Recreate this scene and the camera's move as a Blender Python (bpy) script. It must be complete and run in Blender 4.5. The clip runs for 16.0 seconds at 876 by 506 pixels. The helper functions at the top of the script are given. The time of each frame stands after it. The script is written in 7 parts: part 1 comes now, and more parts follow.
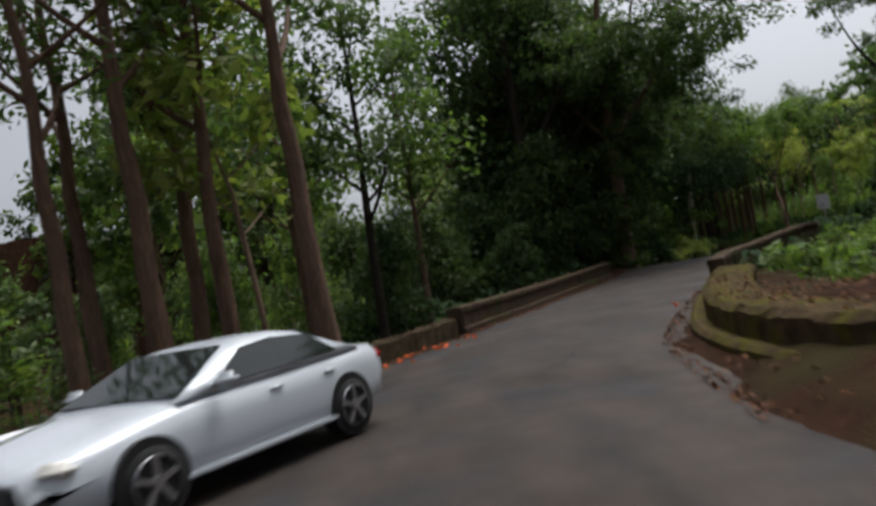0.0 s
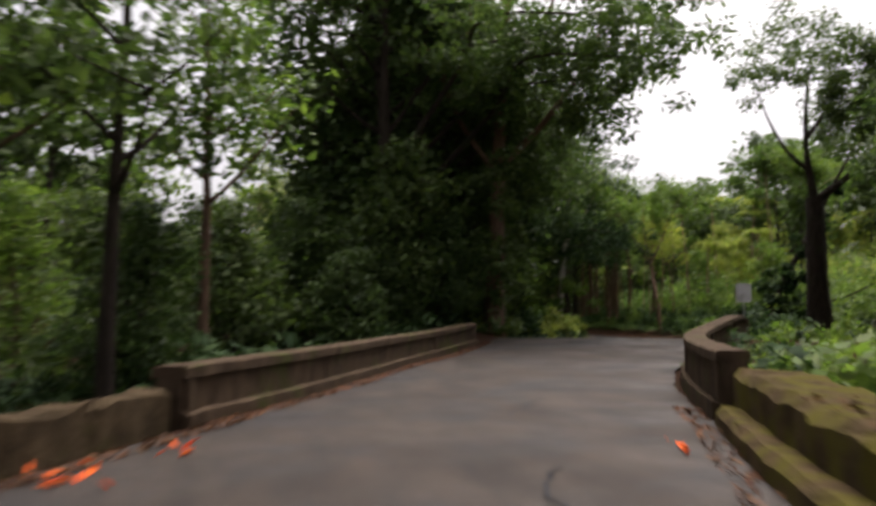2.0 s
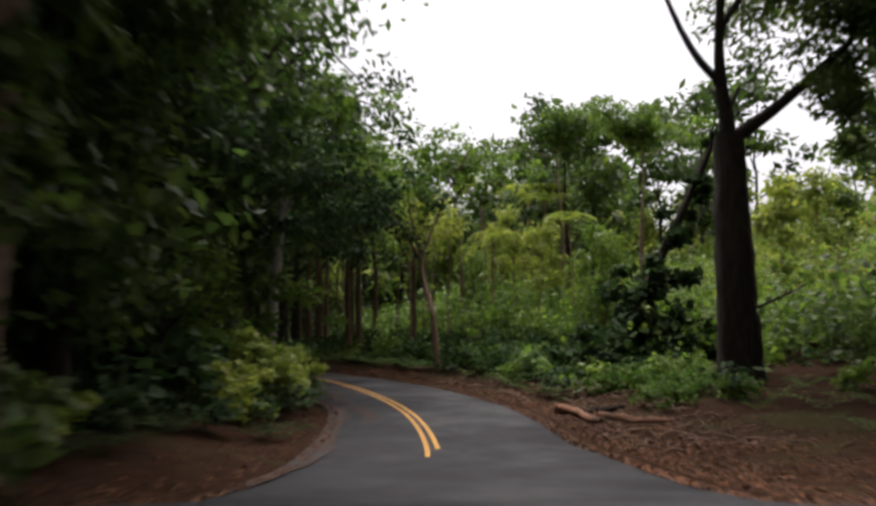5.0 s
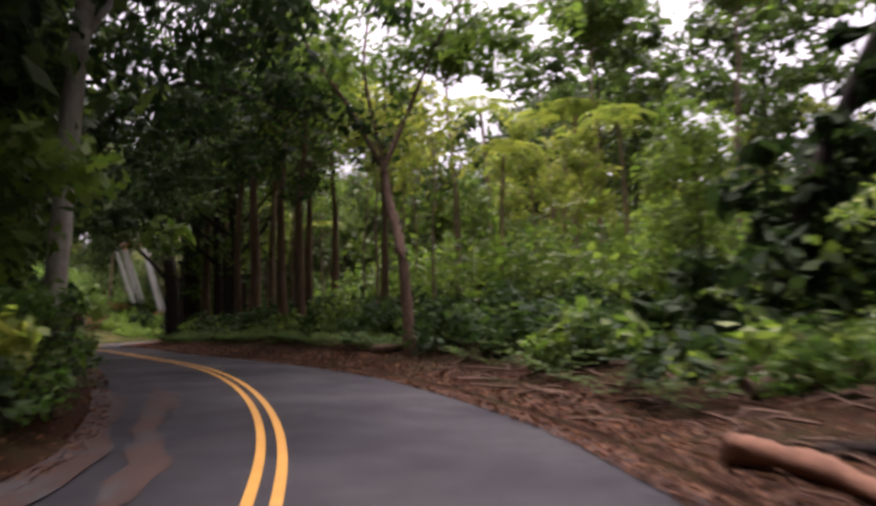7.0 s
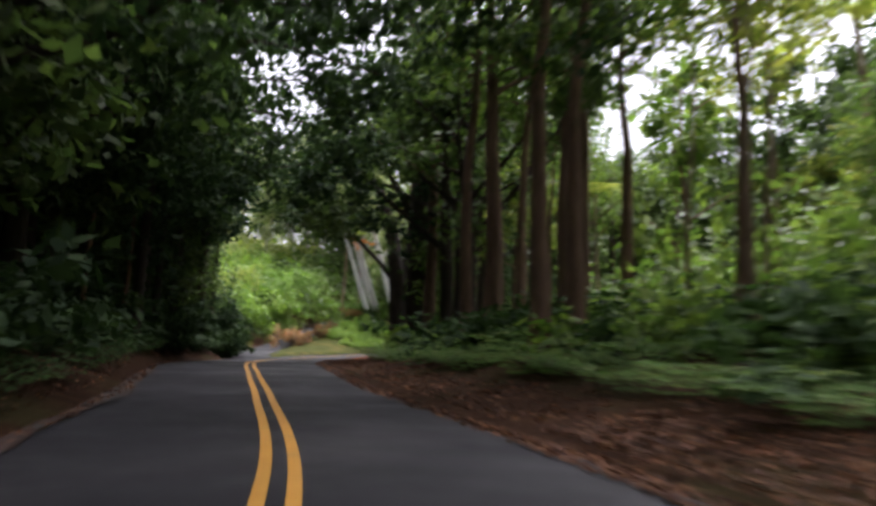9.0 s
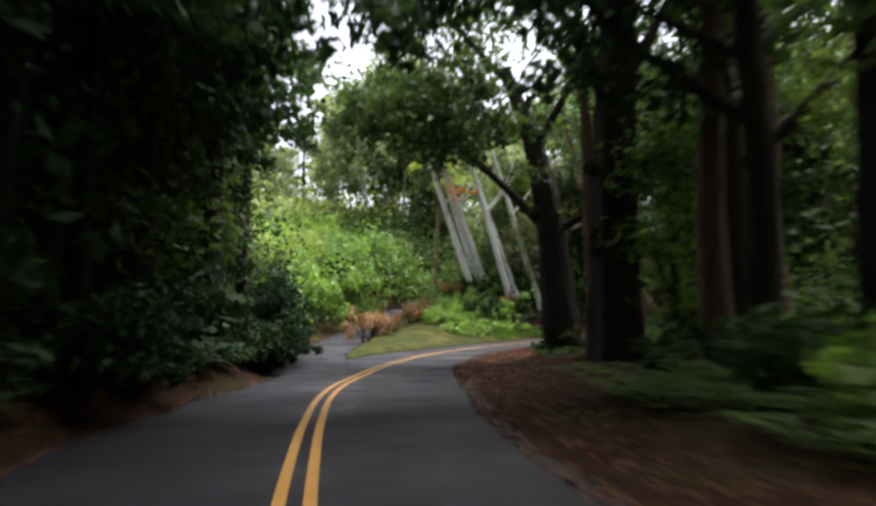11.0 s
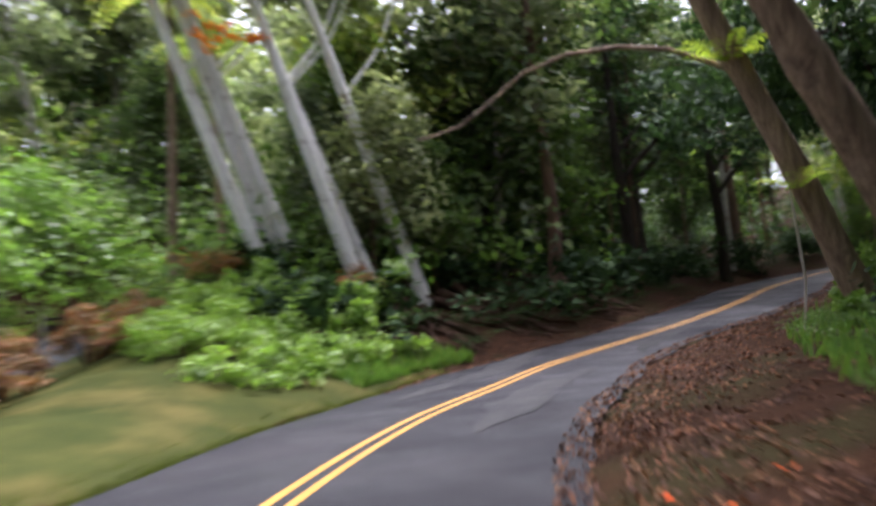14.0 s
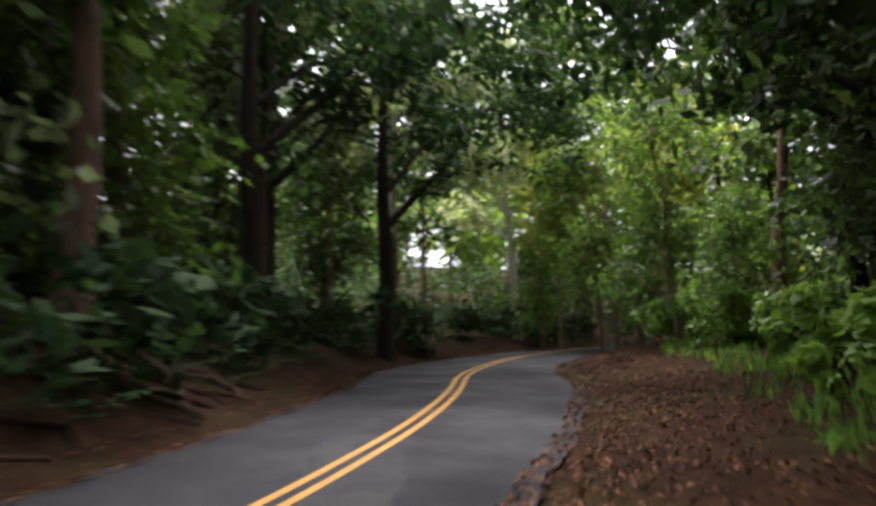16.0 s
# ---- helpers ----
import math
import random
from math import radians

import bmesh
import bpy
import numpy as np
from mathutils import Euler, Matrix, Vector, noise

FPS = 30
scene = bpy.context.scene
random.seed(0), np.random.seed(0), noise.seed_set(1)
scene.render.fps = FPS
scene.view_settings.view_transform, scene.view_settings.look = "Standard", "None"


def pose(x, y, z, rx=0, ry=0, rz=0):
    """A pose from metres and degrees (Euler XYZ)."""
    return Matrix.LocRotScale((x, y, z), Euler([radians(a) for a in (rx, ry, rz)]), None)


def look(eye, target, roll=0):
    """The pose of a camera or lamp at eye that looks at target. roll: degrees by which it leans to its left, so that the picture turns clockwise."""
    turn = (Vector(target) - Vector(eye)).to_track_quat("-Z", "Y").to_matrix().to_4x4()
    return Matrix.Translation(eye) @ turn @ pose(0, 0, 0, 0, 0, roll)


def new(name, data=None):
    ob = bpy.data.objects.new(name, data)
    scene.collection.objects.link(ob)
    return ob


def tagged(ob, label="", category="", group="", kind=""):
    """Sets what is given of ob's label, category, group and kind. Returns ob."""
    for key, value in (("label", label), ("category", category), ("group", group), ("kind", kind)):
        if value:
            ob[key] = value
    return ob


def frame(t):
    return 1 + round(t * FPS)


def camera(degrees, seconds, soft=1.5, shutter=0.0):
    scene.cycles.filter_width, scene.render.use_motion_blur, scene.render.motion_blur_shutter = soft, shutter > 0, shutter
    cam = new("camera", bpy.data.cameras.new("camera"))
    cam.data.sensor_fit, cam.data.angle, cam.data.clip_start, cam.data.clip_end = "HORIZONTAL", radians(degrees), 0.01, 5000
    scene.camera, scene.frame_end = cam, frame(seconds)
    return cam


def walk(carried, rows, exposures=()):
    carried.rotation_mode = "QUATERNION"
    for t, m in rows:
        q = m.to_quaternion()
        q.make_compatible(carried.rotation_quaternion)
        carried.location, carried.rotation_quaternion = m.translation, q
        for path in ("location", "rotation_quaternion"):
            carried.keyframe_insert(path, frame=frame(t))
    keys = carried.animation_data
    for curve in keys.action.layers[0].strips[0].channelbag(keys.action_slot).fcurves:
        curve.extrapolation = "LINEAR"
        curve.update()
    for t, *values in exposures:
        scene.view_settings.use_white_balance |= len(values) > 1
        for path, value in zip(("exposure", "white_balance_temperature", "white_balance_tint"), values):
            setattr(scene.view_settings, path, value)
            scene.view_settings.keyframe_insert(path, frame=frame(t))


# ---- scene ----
cam = camera(56.6, 16.0, soft=3.0, shutter=0.8)
ROWS = [
    (0.0, -0.08, 1.23, 1.324, -2.58, 2.01, -9.90),
    (0.5, 0.37, 3.85, 1.256, -2.88, 3.75, -7.76),
    (1.0, 1.06, 6.24, 1.221, -5.58, 1.67, -2.63),
    (1.5, 1.41, 9.16, 1.216, -9.18, 2.15, 0.24),
    (2.0, 1.82, 12.57, 1.148, -13.53, 4.37, -0.27),
    (2.5, 2.51, 16.53, 1.160, -18.02, 5.93, -0.96),
    (3.0, 3.59, 20.78, 1.180, -21.64, 5.33, -1.69),
    (3.5, 5.05, 25.13, 1.248, -25.87, 7.28, -0.58),
    (4.0, 7.04, 29.64, 1.229, -29.26, 7.72, -2.92),
    (4.2, 7.88, 31.42, 1.223, -31.15, 6.64, -2.20),
    (5.0, 12.05, 37.35, 1.450, -33.30, 5.60, -0.40),
    (5.6, 15.26, 41.80, 1.360, -34.10, 5.00, 0.10),
    (6.3, 19.01, 46.97, 0.469, -34.27, 4.12, -0.64),
    (6.5, 19.72, 47.81, 0.446, -35.19, 3.99, -0.90),
    (7.0, 21.70, 50.59, 0.446, -33.07, 4.89, -1.01),
    (7.5, 23.42, 53.74, 0.470, -28.82, 4.34, 0.79),
    (8.0, 24.97, 57.21, 0.507, -24.09, 5.16, 0.57),
    (8.5, 26.44, 61.18, 0.486, -19.53, 5.40, 0.41),
    (9.0, 27.49, 65.18, 0.401, -15.55, 6.09, 1.12),
    (9.5, 28.12, 69.38, 0.444, -12.02, 6.40, -0.89),
    (9.7, 28.20, 70.64, 0.453, -11.55, 5.83, -0.58),
    (10.8, 28.62, 82.60, 0.860, -10.90, 4.30, -0.60),
    (11.8, 29.16, 93.88, 0.935, -12.00, 3.27, -1.63),
    (12.0, 29.50, 96.05, 0.913, -13.30, 3.07, 0.34),
    (12.5, 30.40, 101.19, 0.760, -16.90, 2.82, -1.72),
    (13.0, 31.59, 106.26, 0.640, -20.69, 3.31, -1.47),
    (13.5, 33.27, 111.40, 0.602, -22.18, 4.78, -4.93),
    (14.0, 35.17, 116.03, 0.510, -27.61, 4.74, -5.49),
    (14.5, 37.50, 120.18, 0.546, -35.12, 5.72, -7.20),
    (14.8, 39.20, 122.33, 0.575, -39.75, 5.60, -7.60),
    (15.0, 40.34, 123.72, 0.608, -42.76, 5.92, -5.13),
    (15.2, 41.37, 124.96, 0.561, -43.85, 6.78, -1.21),
    (15.5, 43.02, 126.46, 0.574, -46.77, 7.88, -1.43),
    (15.8, 44.71, 127.81, 0.564, -52.13, 8.19, -1.53),
    (16.0, 45.83, 128.60, 0.579, -54.48, 8.42, -0.62),
]
EXPOSURES = [(0.0, 0.1, 6200, 10), (0.5, 0.52, 6450, 10), (1.5, 0.78, 6700, 13), (2.5, 0.78, 6800, 16), (3.2, 0.52, 6600, 14), (4.2, 0.34, 6500, 13), (5.4, 0.8, 6600, 20), (6.3, 0.88, 6600, 32), (7.5, 1.25, 6500, 33), (8.5, 1.42, 6050, 25), (9.7, 1.62, 6300, 17), (11.8, 1.5, 5900, 15), (13.0, 1.62, 5750, 20), (14.0, 1.85, 5850, 22), (15.0, 2.05, 5750, 24), (15.5, 2.0, 5900, 30), (16.0, 1.92, 6250, 17)]
walk(cam, [(t, pose(x, y, z, 90 + pitch, 0, yaw) @ pose(0, 0, 0, 0, 0, roll)) for t, x, y, z, yaw, pitch, roll in ROWS], EXPOSURES)

# ---- light ----
world = bpy.data.worlds.new("overcast_sky")
scene.world = world
world.use_nodes = True
wn = world.node_tree
sky = wn.nodes.new("ShaderNodeTexSky")
sky.sky_type = "NISHITA"
sky.sun_disc = False
sky.sun_elevation, sky.sun_rotation = radians(66), radians(40)
sky.air_density, sky.dust_density, sky.ozone_density = 0.6, 6.0, 0.4
veil = wn.nodes.new("ShaderNodeHueSaturation")
veil.inputs["Saturation"].default_value = 0.25
wn.links.new(sky.outputs[0], veil.inputs["Color"])
wn.links.new(veil.outputs[0], wn.nodes["Background"].inputs["Color"])
wn.nodes["Background"].inputs["Strength"].default_value = 0.15
sun = new("sun", bpy.data.lights.new("sun", "SUN"))
sun.data.energy, sun.data.angle, sun.data.color = 2.2, radians(35), (1.0, 0.97, 0.93)
sun.matrix_world = look((20, 60, 60), (20 - 26.7 * math.sin(radians(40)), 60 - 26.7 * math.cos(radians(40)), 0))

# ---- materials ----
def material(name, rough=0.8, metal=0.0):
    m = bpy.data.materials.new(name)
    m.use_nodes = True
    b = m.node_tree.nodes["Principled BSDF"]
    b.inputs["Roughness"].default_value = rough
    b.inputs["Metallic"].default_value = metal
    b.inputs["Specular IOR Level"].default_value = 0.3
    return m, m.node_tree, b


def noise_node(nt, scale, detail=6, coords="Object", rough=0.6, stretch=None):
    tc = nt.nodes.new("ShaderNodeTexCoord")
    n = nt.nodes.new("ShaderNodeTexNoise")
    n.inputs["Scale"].default_value, n.inputs["Detail"].default_value, n.inputs["Roughness"].default_value = scale, detail, rough
    if stretch:
        mp = nt.nodes.new("ShaderNodeMapping")
        mp.inputs["Scale"].default_value = stretch
        nt.links.new(tc.outputs[coords], mp.inputs[0])
        nt.links.new(mp.outputs[0], n.inputs["Vector"])
    else:
        nt.links.new(tc.outputs[coords], n.inputs["Vector"])
    return n.outputs["Fac"]


def ramp(nt, fac, stops):
    r = nt.nodes.new("ShaderNodeValToRGB")
    while len(r.color_ramp.elements) < len(stops):
        r.color_ramp.elements.new(0.5)
    for e, (p, c) in zip(r.color_ramp.elements, stops):
        e.position, e.color = p, (*c, 1)
    nt.links.new(fac, r.inputs[0])
    return r.outputs[0]


def mix(nt, fac, a, b, kind="MIX"):
    n = nt.nodes.new("ShaderNodeMix")
    n.data_type, n.blend_type = "RGBA", kind
    for value, socket in ((fac, n.inputs[0]), (a, n.inputs[6]), (b, n.inputs[7])):
        if isinstance(value, (int, float)):
            socket.default_value = value
        elif isinstance(value, tuple):
            socket.default_value = (*value, 1)
        else:
            nt.links.new(value, socket)
    return n.outputs[2]


def bump(nt, b, height, strength=0.4, distance=0.02):
    n = nt.nodes.new("ShaderNodeBump")
    n.inputs["Strength"].default_value, n.inputs["Distance"].default_value = strength, distance
    nt.links.new(height, n.inputs["Height"])
    nt.links.new(n.outputs[0], b.inputs["Normal"])


def surface(name, dark, light, scale=3.0, fine=40.0, rough=0.85, stain=None, stain_scale=0.6, relief=0.4, deep=0.02, metal=0.0, stretch=None, cover=(0.5, 0.62), coords="Object", damp=None, gloss=0.3):
    m, nt, b = material(name, rough, metal)
    b.inputs["Specular IOR Level"].default_value = gloss
    col = ramp(nt, noise_node(nt, scale, 8, coords, 0.65, stretch), [(0.3, dark), (0.7, light)])
    grain = noise_node(nt, fine, 4, coords, 0.7, stretch)
    col = mix(nt, 0.5, col, ramp(nt, grain, [(0.25, (0.35, 0.35, 0.35)), (0.75, (1, 1, 1))]), "MULTIPLY")
    if stain:
        mask = ramp(nt, noise_node(nt, stain_scale, 6, coords, 0.6), [(cover[0], (0, 0, 0)), (cover[1], (1, 1, 1))])
        col = mix(nt, mask, col, stain)
    nt.links.new(col, b.inputs["Base Color"])
    if damp:
        nt.links.new(ramp(nt, noise_node(nt, 0.45, 5, coords, 0.6), [(0.35, (damp[0],) * 3), (0.65, (damp[1],) * 3)]), b.inputs["Roughness"])
    bump(nt, b, grain, relief, deep)
    return m


def foliage(name, colours, rough=0.55, through_light=0.3, gloss=0.35):
    m, nt, b = material(name, rough)
    b.inputs["Specular IOR Level"].default_value = gloss
    geo = nt.nodes.new("ShaderNodeNewGeometry")
    info = nt.nodes.new("ShaderNodeObjectInfo")
    colours = [(r, g, 1.4 * b) for r, g, b in colours]
    n = len(colours)
    col = ramp(nt, geo.outputs["Random Per Island"], [(i / max(1, n - 1), c) for i, c in enumerate(colours)])
    patch = noise_node(nt, 0.5, 3, "Object")
    col = mix(nt, 0.6, col, ramp(nt, patch, [(0.3, (0.5, 0.55, 0.5)), (0.7, (1.25, 1.2, 1.0))]), "MULTIPLY")
    col = mix(nt, 0.5, col, ramp(nt, info.outputs["Random"], [(0.0, (0.6, 0.7, 0.7)), (1.0, (1.3, 1.2, 0.9))]), "MULTIPLY")
    nt.links.new(col, b.inputs["Base Color"])
    t = nt.nodes.new("ShaderNodeBsdfTranslucent")
    nt.links.new(mix(nt, 1.0, col, (1.35, 1.5, 0.85), "MULTIPLY"), t.inputs["Color"])
    s = nt.nodes.new("ShaderNodeMixShader")
    s.inputs[0].default_value = through_light
    nt.links.new(b.outputs[0], s.inputs[1])
    nt.links.new(t.outputs[0], s.inputs[2])
    nt.links.new(s.outputs[0], nt.nodes["Material Output"].inputs["Surface"])
    return m


MOSS = (0.05, 0.06, 0.012)
ASPHALT = surface("asphalt", (0.012, 0.012, 0.0145), (0.021, 0.0205, 0.0235), 0.7, 130, 0.7, (0.027, 0.0255, 0.027), 0.3, 0.5, 0.006, cover=(0.52, 0.72), damp=(0.55, 0.85), gloss=0.12)
ASPHALT_OLD = surface("old_asphalt", (0.02, 0.017, 0.0155), (0.062, 0.046, 0.036), 1.1, 110, 0.85, (0.024, 0.022, 0.022), 0.5, 0.6, 0.008, stretch=(1.7, 0.4, 1), cover=(0.5, 0.64), damp=(0.5, 0.85), gloss=0.15)
YELLOW = surface("yellow_paint", (0.42, 0.19, 0.012), (0.54, 0.265, 0.022), 4, 60, 0.6, (0.12, 0.09, 0.05), 2.5, 0.3, 0.003, cover=(0.62, 0.72))
SOIL = surface("forest_soil", (0.02, 0.01, 0.006), (0.058, 0.028, 0.015), 2.2, 26, 0.95, (0.035, 0.03, 0.012), 0.35, 0.9, 0.05, cover=(0.5, 0.65), gloss=0.04)
LAWN = surface("lawn_grass", (0.026, 0.036, 0.007), (0.058, 0.062, 0.013), 1.0, 45, 0.9, (0.09, 0.072, 0.022), 0.5, 0.3, 0.008, cover=(0.5, 0.75), gloss=0.05)
CONCRETE = surface("old_concrete", (0.03, 0.02, 0.0125), (0.105, 0.07, 0.044), 2.6, 35, 0.9, MOSS, 1.1, 0.7, 0.02, cover=(0.54, 0.74), stretch=(1.5, 1.5, 0.6), gloss=0.1)
WALL_STONE = surface("stained_low_wall", (0.028, 0.02, 0.012), (0.11, 0.078, 0.045), 3.0, 24, 0.95, (0.045, 0.043, 0.012), 1.8, 1.0, 0.04, cover=(0.52, 0.68), gloss=0.06)
MOSSY = surface("mossy_concrete", (0.03, 0.022, 0.012), (0.12, 0.08, 0.04), 3.2, 22, 0.95, (0.08, 0.07, 0.013), 2.4, 1.0, 0.05, cover=(0.46, 0.6), gloss=0.06)
BARK_BROWN = surface("brown_bark", (0.09, 0.052, 0.034), (0.25, 0.15, 0.097), 2.5, 14, 0.9, (0.05, 0.055, 0.02), 0.7, 0.9, 0.04, stretch=(3, 3, 0.6), cover=(0.58, 0.72))
BARK_DARK = surface("dark_bark", (0.02, 0.0145, 0.01), (0.075, 0.052, 0.036), 2.5, 14, 0.95, (0.03, 0.04, 0.012), 0.7, 1.0, 0.12, stretch=(3, 3, 0.6), cover=(0.55, 0.7))
BARK_PALE = surface("pale_bark", (0.36, 0.32, 0.26), (0.62, 0.58, 0.5), 2.0, 12, 0.85, (0.16, 0.11, 0.07), 1.2, 0.7, 0.03, stretch=(3, 3, 0.8), cover=(0.5, 0.7))
BARK_WHITE = surface("white_bark", (0.66, 0.63, 0.58), (0.86, 0.84, 0.79), 2.0, 12, 0.8, (0.2, 0.15, 0.1), 1.4, 0.6, 0.03, stretch=(3, 3, 0.7), cover=(0.62, 0.74))
BARK_TAN = surface("tan_peeling_bark", (0.16, 0.1, 0.065), (0.48, 0.34, 0.23), 2.2, 12, 0.9, (0.09, 0.06, 0.04), 1.3, 0.9, 0.06, stretch=(4, 4, 0.4), cover=(0.54, 0.68))
BARK_ROOT = surface("dark_root_bark", (0.035, 0.02, 0.014), (0.13, 0.075, 0.05), 2.6, 16, 0.95, (0.03, 0.03, 0.012), 0.8, 1.0, 0.05, stretch=(2, 2, 0.8), cover=(0.55, 0.7), gloss=0.1)
METAL = surface("galvanised_steel", (0.32, 0.33, 0.34), (0.5, 0.5, 0.5), 2, 40, 0.45, (0.3, 0.2, 0.12), 2.0, 0.15, 0.004, metal=0.7, cover=(0.66, 0.76))
WOOD_CUT = surface("fresh_log_wood", (0.13, 0.055, 0.03), (0.3, 0.14, 0.075), 3, 25, 0.85, (0.1, 0.06, 0.04), 2, 0.6, 0.02, stretch=(0.5, 3, 3))
LITTER = foliage("leaf_litter", [(0.035, 0.016, 0.009), (0.09, 0.036, 0.016), (0.19, 0.075, 0.025), (0.06, 0.026, 0.015), (0.24, 0.115, 0.04)], 0.8, 0.05, 0.2)
RED_LEAF = foliage("red_fallen_leaf", [(0.55, 0.06, 0.015), (0.62, 0.12, 0.02), (0.45, 0.05, 0.02)], 0.8, 0.15, 0.08)
LEAF_DARK = foliage("dark_canopy_leaf", [(0.04, 0.068, 0.02), (0.065, 0.105, 0.027), (0.095, 0.14, 0.035), (0.055, 0.08, 0.026)], 0.6, 0.4, 0.2)
LEAF_MID = foliage("green_canopy_leaf", [(0.065, 0.11, 0.02), (0.105, 0.18, 0.03), (0.155, 0.215, 0.04), (0.085, 0.135, 0.028)], 0.6, 0.45, 0.2)
# yellow-green leaf with sunlight painted in: base colour raised above the other leaves
LEAF_SUNLIT = foliage("sunny_leaf", [(0.15, 0.2, 0.035), (0.23, 0.29, 0.05), (0.33, 0.33, 0.07), (0.19, 0.24, 0.04)], 0.6, 0.45, 0.2)
LEAF_LIME = foliage("lime_shrub_leaf", [(0.13, 0.23, 0.03), (0.2, 0.32, 0.045), (0.17, 0.27, 0.04)], 0.55, 0.4)
NEST = foliage("nest_fern", [(0.22, 0.3, 0.03), (0.32, 0.4, 0.04), (0.4, 0.42, 0.05)], 0.55, 0.5)
LEAF_GREY = foliage("grey_green_leaf", [(0.15, 0.18, 0.08), (0.24, 0.27, 0.13), (0.34, 0.36, 0.19)], 0.6, 0.55, 0.2)
LEAF_RUST = foliage("rust_shrub_leaf", [(0.26, 0.08, 0.025), (0.34, 0.15, 0.05), (0.2, 0.14, 0.045), (0.3, 0.2, 0.07)], 0.7, 0.25)
# dark creeper leaf; also gives left-bank shrubs and crowns deep shade by colour
LEAF_CREEPER_SHADE = foliage("creeper_and_shaded_leaf", [(0.02, 0.04, 0.014), (0.033, 0.06, 0.02), (0.047, 0.08, 0.024)], 0.75, 0.22, 0.08)
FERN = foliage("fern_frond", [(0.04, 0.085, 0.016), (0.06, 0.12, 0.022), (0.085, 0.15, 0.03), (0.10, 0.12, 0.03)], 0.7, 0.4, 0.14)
# the fern above, darkened in colour to stand for shade
FERN_SHADED = foliage("shaded_fern_frond", [(0.02, 0.042, 0.012), (0.03, 0.06, 0.016), (0.045, 0.08, 0.02)], 0.75, 0.3, 0.1)
GRASS = foliage("verge_grass", [(0.08, 0.17, 0.03), (0.12, 0.23, 0.035), (0.16, 0.25, 0.04)], 0.6, 0.35)
LAWN_BLADE = foliage("lawn_blade", [(0.055, 0.07, 0.012), (0.068, 0.078, 0.015), (0.08, 0.082, 0.018)], 0.8, 0.6, 0.1)
FLOWER = foliage("orange_blossom", [(0.75, 0.2, 0.02), (0.8, 0.3, 0.03)], 0.6, 0.3)


# ---- mesh helpers ----
def mesh_from(name, verts, faces, mat, smooth=False):
    me = bpy.data.meshes.new(name)
    v = np.asarray(verts, float).reshape(-1, 3)
    if isinstance(faces, np.ndarray):
        n, k = faces.shape
        me.vertices.add(len(v))
        me.vertices.foreach_set("co", v.ravel())
        me.loops.add(n * k)
        me.loops.foreach_set("vertex_index", faces.astype(np.int32).ravel())
        me.polygons.add(n)
        me.polygons.foreach_set("loop_start", np.arange(0, n * k, k, dtype=np.int32))
        me.update(calc_edges=True)
    else:
        me.from_pydata(v.tolist(), [], [list(f) for f in faces])
    me.materials.append(mat)
    if smooth:
        me.shade_smooth()
    return me


def part(name, data, parent, label="", m=None):
    ob = new(name, data)
    ob.parent = parent
    if m is not None:
        ob.matrix_basis = m
    if label:
        ob["label"] = label
    return ob


def join_arrays(pieces):
    vs, fs, o = [], [], 0
    for v, f in pieces:
        vs.append(v)
        fs.append(f + o)
        o += len(v)
    return np.concatenate(vs), np.concatenate(fs)


def tube(points, radii, sides=8, wobble=0.0, rng=None, flute=0.0):
    """A bent, tapered tube of quads through the points."""
    p, r = np.asarray(points, float), np.asarray(radii, float)
    t = np.gradient(p, axis=0)
    t /= np.linalg.norm(t, axis=1)[:, None]
    ref = np.where(np.abs(t[:, 2:3]) > 0.9, [[1.0, 0, 0]], [[0, 0, 1.0]])
    a = np.cross(t, ref)
    a /= np.linalg.norm(a, axis=1)[:, None]
    b = np.cross(t, a)
    ang = np.linspace(0, 2 * np.pi, sides, endpoint=False)
    rr = r[:, None] * np.ones(sides)
    if wobble and rng is not None:
        rr = rr * (1 + wobble * rng.standard_normal((len(p), sides)))
    if flute and rng is not None:
        rr = rr * (1 + flute * rng.standard_normal(sides)[None, :] * np.clip(1.3 - np.linspace(0, 1, len(p)), 0.3, 1)[:, None])
    v = p[:, None] + rr[..., None] * (np.cos(ang)[None, :, None] * a[:, None] + np.sin(ang)[None, :, None] * b[:, None])
    i, j = np.meshgrid(np.arange(len(p) - 1), np.arange(sides), indexing="ij")
    k = (j + 1) % sides
    f = np.stack([i * sides + j, i * sides + k, (i + 1) * sides + k, (i + 1) * sides + j], -1).reshape(-1, 4)
    return v.reshape(-1, 3), f


